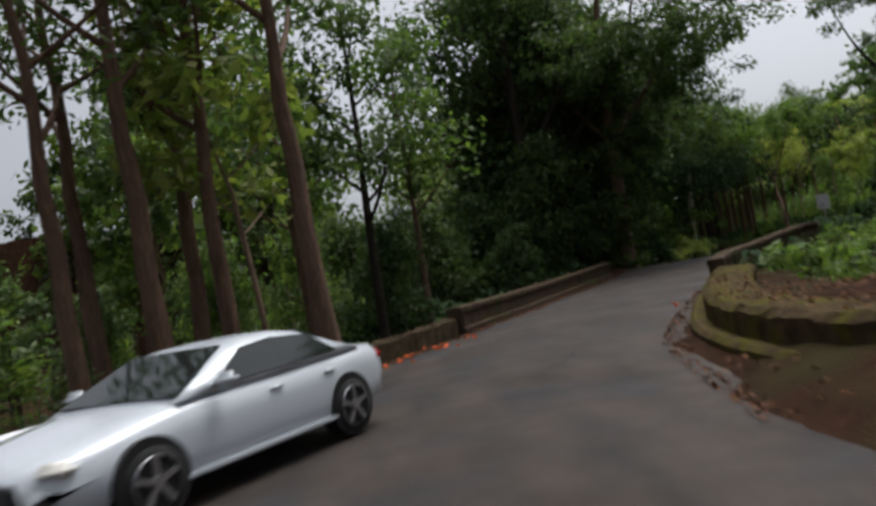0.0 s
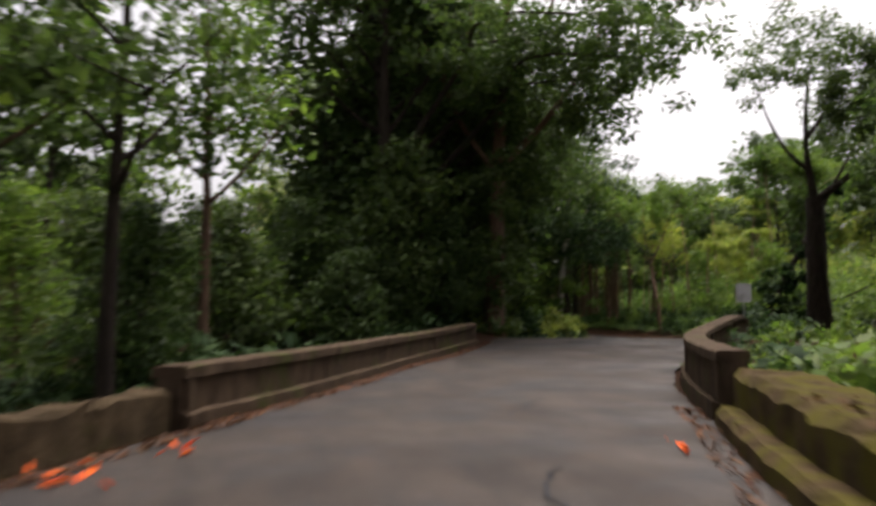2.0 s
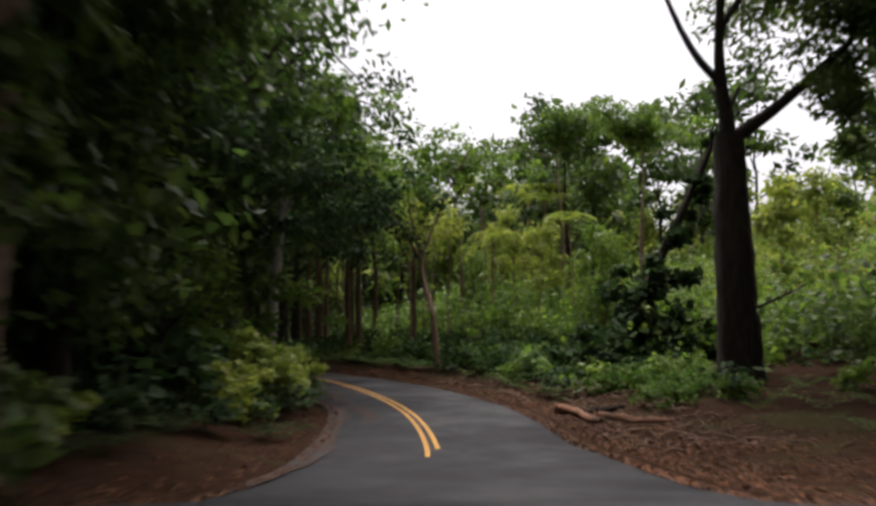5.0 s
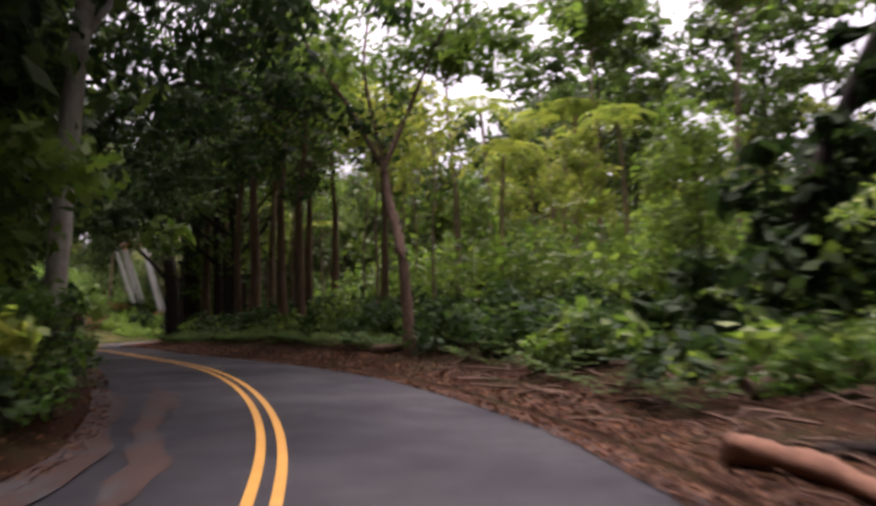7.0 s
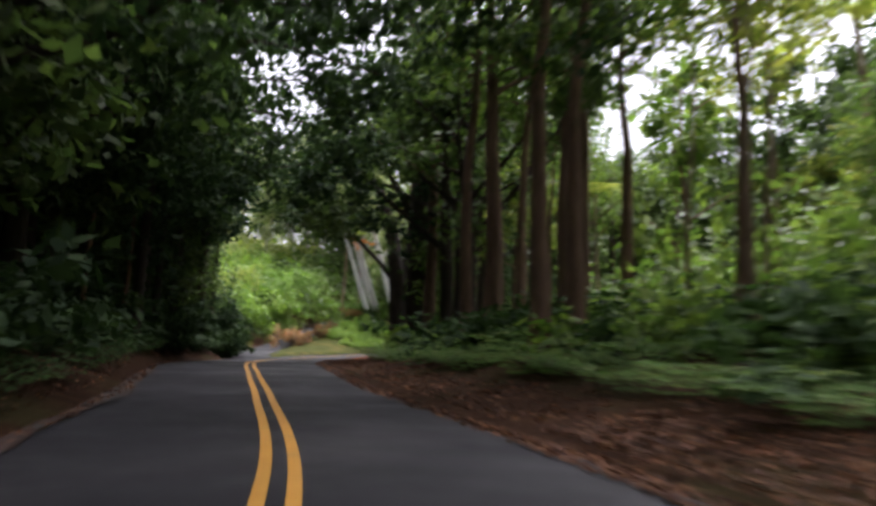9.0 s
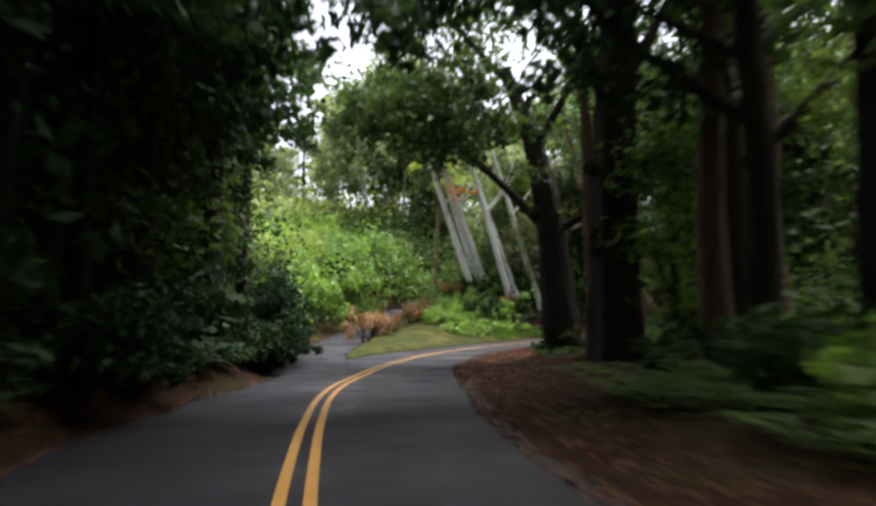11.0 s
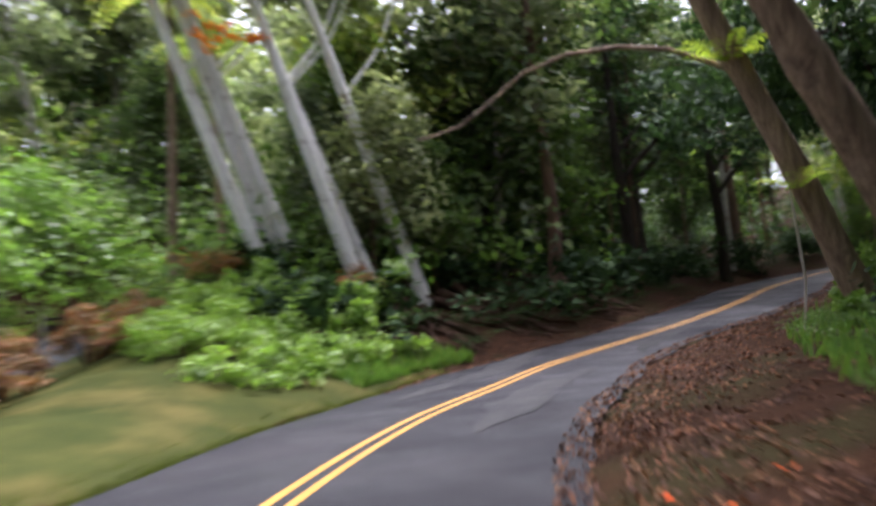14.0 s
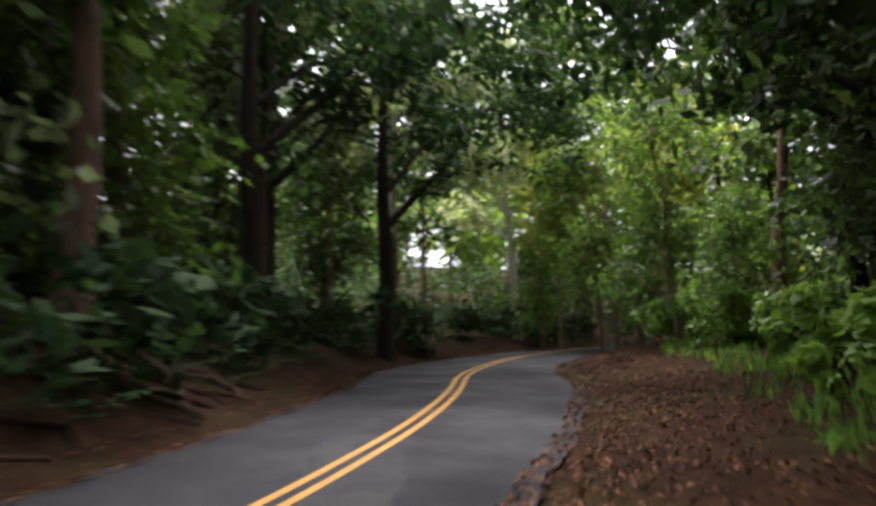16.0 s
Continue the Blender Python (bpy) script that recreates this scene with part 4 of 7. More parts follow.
    for s, d, size, turn in ((63.5, -5.4, 0.75, 0), (66, -5.6, 0.8, 80), (68.5, -5.3, 0.7, 160), (65, -8, 1.2, 50), (69, -8.5, 1.3, 190), (73, -8, 1.25, 280), (76, -6.4, 1.1, 330), (79, -7.2, 1.3, 20), (82, -6.2, 1.05, 60), (85, -7.4, 1.3, 100), (88, -6.0, 1.05, 140), (91, -7.2, 1.3, 200), (94, -6.2, 1.1, 250), (97, -7.4, 1.2, 300), (100, -6.4, 1.05, 30)):
        set_tree("thicket" if size > 1 else "bushy_mid", s, d, size, turn)
    # tall crowns further back, added to block sky light from the left
    for k, s in enumerate(np.arange(66, 114, 3.4)):
        set_tree(("tall_dark", "spreading", "tall_dark")[k % 3], s, float(left_edge(s)) - 8.0 - 2.2 * (k % 3), 1.2 + 0.08 * (k % 3), 101 * k)
    # dark stems crowding the bank before the fork
    for k, (s, d) in enumerate(((97, -4.6), (99.5, -5.2), (101, -4.3), (103.5, -5.2), (105, -4.5), (106.4, -6.2), (107.6, -4.6), (109, -5.4), (110.2, -4.7), (111.4, -6.2), (112.6, -5.0), (114, -5.8), (108.2, -7.4), (113.2, -8.2), (116.5, -6.6), (119, -7.2))):
        set_tree(("slim_dark", "tall_dark", "slim_dark")[k % 3], s, d, 0.95 + 0.05 * (k % 4), 77 * k, (4 * math.sin(k), 4 * math.cos(k)))
    for s, d, size, turn in ((100, -5.6, 0.6, 40), (103, -5.4, 0.6, 0), (106, -5.6, 0.6, 90), (108, -5.8, 0.7, 10), (109.5, -5.4, 0.55, 200), (112, -6.2, 0.7, 300), (104.5, -7.5, 0.9, 20), (110.5, -7.6, 0.9, 120), (114.5, -7.0, 0.75, 60), (117, -8.0, 0.6, 150), (113, -9.5, 1.0, 250)):
        set_tree("thicket", s, d, size, turn)
    for k, (x, y, size) in enumerate(((25.0, 101.5, 0.75), (25.6, 104.6, 0.75), (26.0, 107.6, 0.75), (26.0, 110.6, 0.75), (25.4, 113.4, 0.8), (26.6, 116.2, 0.62), (26.2, 119.6, 0.6), (27.2, 121.6, 0.42), (25.6, 117.6, 0.8))):
        TAKEN.append((x, y))
        put_tree("thicket", x, y, size, 131 * k)
    # twin straight trunks on the right bank
    for x, y, size, kind in ((33.4, 79.2, 1.0, "twin_brown"), (34.3, 79.6, 0.95, "twin_brown"), (34.5, 87.2, 1.0, "twin_brown"), (36.2, 84.4, 1.1, "twin_brown"), (36.9, 84.8, 1.05, "twin_brown"), (38.4, 85.2, 1.0, "twin_brown"), (38.3, 82.0, 0.8, "slim_sparse"), (36.0, 76.5, 0.75, "slim_sparse"), (40.5, 78.0, 0.7, "umbrella"), (50.7, 80.3, 0.85, "umbrella"), (45.5, 68.0, 0.75, "umbrella"), (36.8, 74.0, 0.7, "slim_sparse"), (39.2, 80.4, 0.75, "slim_sparse"), (35.4, 82.0, 0.75, "slim_dark"), (41.5, 83.0, 0.8, "slim_sparse"), (37.6, 79.0, 0.9, "twin_brown")):
        TAKEN.append((x, y))
        put_tree(kind, x, y, size, 37 * x)
    for x, y, size in ((52.0, 84.5, 1.0), (47.5, 78.5, 0.9), (56.5, 90.0, 1.1), (44.0, 72.0, 0.75), (50.5, 89.0, 1.15), (41.0, 75.5, 0.7), (39.4, 142.0, 1.1), (41.4, 143.0, 0.95)):
        TAKEN.append((x, y))
        put_tree("palm", x, y, size, 53 * x)
    # round the last bend
    for k, s in enumerate(np.arange(153, 196, 3.2)):
        set_tree(("tall_brown", "grey_tall", "tall_brown", "slim_dark", "grey_tall")[k % 5], s, float(left_edge(s)) - 2.8 - 2.0 * (k % 3), 0.95 + 0.06 * (k % 4), 43 * k)
    for s, d, size, turn in ((165, -4.0, 1.1, 180), (152, 9.5, 1.1, 40), (146, 8.5, 1.1, 120), (160, 13, 1.1, 220), (139, 8.0, 1.0, 310), (131, 8.0, 1.0, 200)):
        set_tree("spreading", s, d, size, turn)
    for k, s in enumerate(np.arange(124, 190, 3.3)):
        set_tree(("tall_dark", "tall_mid", "thicket", "slim_dark")[k % 4], s, float(right_edge(s)) + 8.0 + 2.4 * (k % 3), 0.95 + 0.06 * (k % 4), 29 * k)
    for k, s in enumerate(np.arange(146.6, 180, 2.1)):
        set_tree((("thicket_grey", "thicket_mid", "thicket_grey") if s < 151 else ("thicket", "thicket_grey", "thicket_mid") if s < 158 else ("slim_dark", "thicket", "tall_dark"))[k % 3], s, float(left_edge(s)) - 5.2 - 2.0 * (k % 3), 0.75 + 0.16 * (k % 4), 71 * k)
    for x, y, kind, size in ((72, 138, "slim_light", 0.8), (76, 141.5, "bushy_light", 1.1), (80, 138, "bushy_light", 1.2), (84, 143, "slim_light", 0.9), (88, 140, "bushy_light", 1.3), (78, 145, "slim_light", 0.8)):
        TAKEN.append((x, y))
        put_tree(kind, x, y, size, 33 * x)
    for s, d, size, turn in ((149, 9.0, 0.8, 0), (153, 11.0, 0.9, 70), (157, 12.0, 1.0, 140), (144, 9.0, 0.8, 210), (161, 14, 1.0, 280)):
        set_tree("thicket", s, d, size, turn)
    # leafy wall that closes the view where the road swings away
    for x, y, kind, size in ((66.6, 134.4, "thicket_mid", 0.45), (70, 137, "bushy_light", 0.8), (73.5, 139.6, "thicket_mid", 0.5), (77, 142.6, "bushy_light", 0.9), (80, 147, "thicket_mid", 0.6), (84, 150, "thicket", 0.7), (88, 149, "bushy_light", 1.0)):
        TAKEN.append((x, y))
        put_tree(kind, x, y, size, 47 * x)
    # crowns behind the lawn
    for x, y, kind, size in ((36.5, 157, "grey_tall", 0.85), (33.0, 158, "grey_tall", 0.7), (41.0, 153.5, "thicket", 0.9), (46.0, 149.0, "grey_tall", 0.85), (49.5, 145.0, "grey_tall", 0.9), (51.0, 141.5, "grey_tall", 0.85), (40.0, 161, "grey_tall", 0.95), (44.0, 158, "grey_tall", 0.9), (50.0, 150, "thicket_grey", 1.2), (53.0, 146, "thicket_grey", 1.1), (47.5, 147, "thicket_mid", 0.8), (55, 143, "thicket_mid", 0.9), (43.5, 155, "thicket_grey", 0.9), (46.5, 141.5, "slim_light", 0.9), (46.2, 139.6, "thicket_grey", 0.6), (47.2, 139.4, "thicket_mid", 0.55), (44.6, 141.4, "thicket_grey", 0.7)):
        TAKEN.append((x, y))
        put_tree(kind, x, y, size, 61 * x)


named_trees()


def turned(v, x, y, z, a, size):
    co, si = math.cos(a), math.sin(a)
    return v * size @ np.array([[co, si, 0], [-si, co, 0], [0, 0, 1]]) + np.array([x, y, z])


def forest():
    rng = np.random.default_rng(77)

    def free(x, y, r):
        if any((x - a) ** 2 + (y - b) ** 2 < r * r for a, b in TAKEN):
            return False
        if drive_gap([x], [y])[0][0] < 4.5:
            return False
        s, d = road_place(x, y)
        return not (left_edge(s)[0] - 3.2 < d[0] < right_edge(s)[0] + 3.2)

    near_kinds = ["tall_dark", "tall_mid", "tall_brown", "bushy_mid", "slim_dark"]
    open_kinds = ["slim_sparse", "thicket_mid", "slim_light", "palm", "slim_light"]
    far = {}
    for side, lo, hi, count in ((-1, 5, 16, 60), (-1, 16, 55, 190), (1, 5, 16, 60), (1, 16, 70, 170)):
        for _ in range(count):
            s = rng.uniform(10, 200)
            e = rng.uniform(lo, hi)
            d = float(left_edge(s)) - e if side < 0 else float(right_edge(s)) + e
            x, y = at(s, d)
            if not free(x, y, 2.0):
                continue
            if -7 < x < 9.5 and 41 < y < 110:
                continue
            if (x < 35.5 and y > 112 and x > -20) or (side > 0 and 58 < s < 92 and e < 9) or (side < 0 and s < 40 and e > 14 and rng.random() < 0.88):
                continue
            if (side < 0 and 113 < s < 162 and e < 24) or (side > 0 and s < 58 and e < 13) or (side < 0 and s < 42 and e < 11.5):
                continue
            if side < 0 and s > 113 and rng.random() < 0.85:
                continue
            # sunlit opening: most trees here get the leaf colour brightened as if in sun
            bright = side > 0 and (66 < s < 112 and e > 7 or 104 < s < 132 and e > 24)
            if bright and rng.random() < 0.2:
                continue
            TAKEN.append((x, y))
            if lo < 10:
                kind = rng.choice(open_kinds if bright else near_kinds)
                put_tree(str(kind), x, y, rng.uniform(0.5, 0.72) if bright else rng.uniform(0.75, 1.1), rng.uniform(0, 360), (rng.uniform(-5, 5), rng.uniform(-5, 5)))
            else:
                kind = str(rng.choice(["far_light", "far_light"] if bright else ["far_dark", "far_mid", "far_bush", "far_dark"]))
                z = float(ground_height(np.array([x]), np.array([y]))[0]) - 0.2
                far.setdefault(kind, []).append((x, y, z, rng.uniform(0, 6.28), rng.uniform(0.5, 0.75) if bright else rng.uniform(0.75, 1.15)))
    # pale hillside wood above the driveway
    for k in range(70):
        x, y = rng.uniform(4, 58), rng.uniform(158, 205)
        kind = ("far_grey", "far_grey", "far_grey", "far_mid", "far_dark")[k % 5]
        low_gap = 20 < x < 31 and y < 185
        far.setdefault(kind, []).append((x, y, float(ground_height(np.array([x]), np.array([y]))[0]) - 0.2, rng.uniform(0, 6.28), rng.uniform(0.45, 0.6) if low_gap else rng.uniform(0.7, 1.15)))
    # low woods across the gully before the bridge
    for k in range(30):
        x, y = rng.uniform(-48, -13), rng.uniform(12, 62)
        far.setdefault(("far_dark", "far_bush", "far_mid")[k % 3], []).append((x, y, float(ground_height(np.array([x]), np.array([y]))[0]) - 0.2, rng.uniform(0, 6.28), rng.uniform(0.4, 0.6)))
    # woods that close the view past the last bend
    for k in range(95):
        x, y = rng.uniform(82, 132), rng.uniform(112, 190)
        ss, dd = road_place([x], [y])
        if abs(dd[0] - 3) < 9:
            continue
        kind = ("far_mid", "far_bush", "far_dark", "far_light", "far_bush")[k % 5]
        far.setdefault(kind, []).append((x, y, float(ground_height(np.array([x]), np.array([y]))[0]) - 0.2, rng.uniform(0, 6.28), rng.uniform(0.75, 1.1)))
    for kind, spots in far.items():
        wood, crown, bark, leafmat = ARRAYS[kind]
        for name, (v, f), mat, what in (("far_trunks", wood, bark, "trunks and limbs"), ("far_crowns", crown, leafmat, "leafy crowns")):
            ob = new(name, mesh_from(name, *join_arrays([(turned(v, *p), f) for p in spots]), mat))
            tagged(ob, what + " of the far woods: " + LABELS[kind], "woods", kind="stuff")
    # leafy understorey that closes the view between far trunks
    low = [clumps(rng.standard_normal((6, 3)) * np.array([0.6, 0.6, 0.35]) + np.array([0, 0, 0.8]), np.full(6, 0.7), 20, 0.21, 0.125, rng, 0.8) for _ in range(5)]
    for name, mat, side, s0, s1, lo, hi, n in (("understorey", LEAF_DARK, -1, 36, 112, 7, 40, 230), ("understorey", LEAF_DARK, -1, 146, 205, 4.5, 30, 240), ("understorey", LEAF_DARK, 1, 112, 205, 8, 45, 240), ("understorey", LEAF_MID, 1, 66, 92, 8, 20, 150), ("understorey", LEAF_SUNLIT, 1, 68, 94, 20, 50, 180), ("understorey", LEAF_DARK, 1, 54, 69, 11, 40, 170), ("understorey", LEAF_MID, 1, 76, 115, 10, 40, 190), ("understorey", LEAF_MID, 1, 70, 92, 14, 60, 80), ("understorey", LEAF_DARK, 1, 24, 70, 14, 60, 150), ("understorey", LEAF_MID, -1, 108, 152, 20, 50, 150), ("understorey", LEAF_DARK, -1, 0, 40, 9, 24, 70), ("understorey", LEAF_CREEPER_SHADE, -1, 96, 118, 3.0, 12, 110)):
        s = rng.uniform(s0, s1, n)
        e = rng.uniform(lo, hi, n)
        p = on_ground(s, left_edge(s) - e if side < 0 else right_edge(s) + e)
        ss, dd = road_place(p[:, 0], p[:, 1])
        gap = drive_gap(p[:, 0], p[:, 1])[0]
        ok = ((dd < left_edge(ss) - min(5, lo)) | (dd > right_edge(ss) + min(5, lo))) & (gap > 4)
        out = [(turned(v, x, y, z - 0.1, rng.uniform(0, 6.28), rng.uniform(1.0, 2.0)), f) for x, y, z in p[ok] for v, f in (low[rng.integers(5)],)]
        tagged(new(name, mesh_from(name, *join_arrays(out), mat)), "leafy understorey shrubs between the forest trunks", "undergrowth", kind="stuff")
    # leafy scrub that covers the slope behind the lawn and round the driveway
    for name, mat, x0, x1, y0, y1, n, big in (("slope_scrub", LEAF_LIME, 31, 54, 139, 162, 240, 1.5), ("slope_scrub", LEAF_MID, 35, 60, 139, 165, 140, 1.9), ("slope_scrub", LEAF_LIME, 12, 32, 132, 165, 220, 1.9), ("slope_scrub", LEAF_CREEPER_SHADE, 18, 27.5, 108, 128, 90, 1.5), ("slope_scrub", LEAF_MID, 26, 50, 120, 156, 420, 0.55), ("slope_scrub", LEAF_MID, 31, 46, 138, 154, 230, 0.9), ("slope_scrub", LEAF_MID, 31, 46, 138, 154, 160, 0.8), ("slope_scrub", LEAF_GREY, 38, 58, 140, 160, 110, 1.7), ("slope_scrub", LEAF_SUNLIT, 2, 58, 156, 186, 200, 2.4), ("slope_scrub", LEAF_GREY, 2, 58, 158, 190, 160, 2.6)):
        x, y = rng.uniform(x0, x1, n), rng.uniform(y0, y1, n)
        gap = drive_gap(x, y)[0]
        ss, dd = road_place(x, y)
        ok = (gap > 1.35 + 0.6 * big) & (dd < left_edge(ss) - 4.5) & ~((ss > 116) & (ss < 140) & (dd > -13) & (x > 31.5))
        z = ground_height(x, y)
        out = [(turned(v, a, b, c - 0.15, rng.uniform(0, 6.28), rng.uniform(0.6, 1.2) * big), f) for a, b, c in zip(x[ok], y[ok], z[ok]) for v, f in (low[rng.integers(5)],)]
        tagged(new(name, mesh_from(name, *join_arrays(out), mat)), "leafy scrub covering the slope by the driveway", "undergrowth", kind="stuff")


forest()


# ---- undergrowth ----
def bush_arrays(rng, size=1.0, leaf=0.28, n=6, per=21, width=0.5):
    c = rng.standard_normal((n, 3)) * np.array([0.42, 0.42, 0.22]) * size + np.array([0, 0, 0.5 * size])
    return clumps(c, np.full(n, 0.42 * size), per, leaf, leaf * width, rng, 0.8)


def broadleaf_arrays(rng, size=1.0, n=46):
    a = rng.uniform(0, 2 * np.pi, n)
    r = size * rng.uniform(0.15, 0.6, n)
    p = np.stack([r * np.cos(a), r * np.sin(a), size * rng.uniform(0.35, 0.95, n)], 1)
    nrm = np.stack([0.5 * np.cos(a), 0.5 * np.sin(a), np.ones(n)], 1) + 0.25 * rng.standard_normal((n, 3))
    return leaves(p, nrm, 0.24 * size, 0.15 * size, rng, 0.15, 0.6)


def scatter(name, arrays, places, sizes, rng, mat, label, category):
    """Many small plants joined into one sheet of undergrowth."""
    out = []
    for (x, y, z), s in zip(places, sizes):
        v, f = arrays[rng.integers(len(arrays))]
        a = rng.uniform(0, 2 * np.pi)
        c, n = math.cos(a), math.sin(a)
        w = v * s @ np.array([[c, n, 0], [-n, c, 0], [0, 0, 1]]) + np.array([x, y, z])
        out.append((w, f))
    ob = new(name, mesh_from(name, *join_arrays(out), mat))
    return tagged(ob, label, category, kind="stuff")


def verge(rng, n, s0, s1, side, lo, hi, power=1.6):
    s = rng.uniform(s0, s1, n)
    e = lo + (hi - lo) * rng.random(n) ** power
    d = left_edge(s) - e if side < 0 else right_edge(s) + e
    p = on_ground(s, d)
    ss, dd = road_place(p[:, 0], p[:, 1])
    ok = (dd < left_edge(ss) - 0.5 * lo) | (dd > right_edge(ss) + 0.5 * lo)
    near_drive = np.array([np.min((DRIVE[:, 0] - x) ** 2 + (DRIVE[:, 1] - y) ** 2) < 14 for x, y, _ in p])
    lawn = (ss > 121) & (ss < 141) & (dd < 0) & (dd > -11)
    return p[ok & ~near_drive & ~lawn]


def undergrowth():
    rng = np.random.default_rng(5)
    ferns = [fern_arrays(rng, 1.0, 8, 7) for _ in range(5)]
    bushes = [bush_arrays(rng) for _ in range(6)]
    broad = [broadleaf_arrays(rng) for _ in range(6)]
    for side, where in ((-1, "left"), (1, "right")):
        spans = ((12, 40, 1.2, 10), (42, 58, 2.2, 9), (58, 119, 0.6, 6), (66, 116, 0.5, 3.5), (141, 200, 0.8, 9)) if side < 0 else ((24, 44, 1.2, 10), (44, 70, 5.5, 16), (66, 100, 1.6, 11), (100, 120, 5.0, 12), (130, 200, 4.2, 12))
        pf, pb, pl = [], [], []
        for s0, s1, lo, hi in spans:
            n = int((s1 - s0) * 2.9)
            pf.append(verge(rng, n, s0, s1, side, lo, hi))
            pb.append(verge(rng, int(n * 0.9), s0, s1, side, lo + 0.8, hi + 4, 1.2))
            pl.append(verge(rng, n // 2, s0, s1, side, lo, hi))
        # left-hand ferns and shrubs take darker materials with the bank's shade painted in
        for plist, arr, mat, name, label, lo, hi in ((pf, ferns, FERN_SHADED if side < 0 else FERN, "fern_undergrowth", "dense green ferns along the forest edge", 0.5, 1.1), (pb, bushes, LEAF_CREEPER_SHADE if side < 0 else LEAF_MID, "shrub_undergrowth", "tangled green shrubs under the trees", *((0.7, 1.9) if side < 0 else (0.5, 1.1))), (pl, broad, LEAF_CREEPER_SHADE, "broadleaf_undergrowth", "dark glossy broad-leaved plants on the bank", 0.6, 1.3)):
            p = np.concatenate(plist)
            if name == "shrub_undergrowth":
                ss, dd = road_place(p[:, 0], p[:, 1])
                p = p[~((ss > 60) & (ss < 78) & (dd < 0) & (left_edge(ss) - dd < 2.8))]
            scatter(name, arr, p, rng.uniform(lo, hi, len(p)), rng, mat, label, "undergrowth")
    p = verge(rng, 330, 70, 106, 1, 1.9, 7.5, 1.3)
    scatter("verge_ferns", ferns, p, rng.uniform(0.6, 1.15, len(p)), rng, FERN, "thick green ferns crowding the verge under the trunks", "undergrowth")
    p = verge(rng, 150, 72, 106, 1, 2.6, 9, 1.2)
    scatter("verge_bushes", bushes, p, rng.uniform(0.7, 1.3, len(p)), rng, FERN_SHADED, "dark leafy bushes among the ferns", "undergrowth")
    # low leafy plants behind the logs and the leaning tree
    p = verge(rng, 90, 62, 78, 1, 3.0, 6.5, 1.0)
    scatter("verge_plants", bushes, p, rng.uniform(0.5, 0.95, len(p)), rng, FERN, "low dark green leafy plants behind the fallen logs", "undergrowth")
    # bright weeds between the lawn and the white trunks
    s = rng.uniform(135.5, 142.5, 110)
    e = rng.uniform(0.9, 6.5, 110)
    p = on_ground(s, left_edge(s) - e)[(s - 135.5) * 1.2 + 1.0 > e * 0.55]
    scatter("weed_patch", bushes, p, rng.uniform(0.35, 0.75, len(p)), rng, LEAF_LIME, "bright green weeds at the upper edge of the lawn", "undergrowth")
    # green ferns round the foot of the old tree and on the inner verge
    x = np.concatenate([rng.uniform(36.8, 42, 46), rng.uniform(44, 50, 26)])
    y = np.concatenate([rng.uniform(107, 116, 46), rng.uniform(121, 127.5, 26)])
    ss, dd = road_place(x, y)
    ok = dd > right_edge(ss) + 2.6
    p = np.stack([x, y, ground_height(x, y)], 1)[ok]
    scatter("fern_undergrowth", ferns, p, rng.uniform(0.5, 0.9, len(p)), rng, FERN, "green ferns round the foot of the old tree", "undergrowth")


undergrowth()


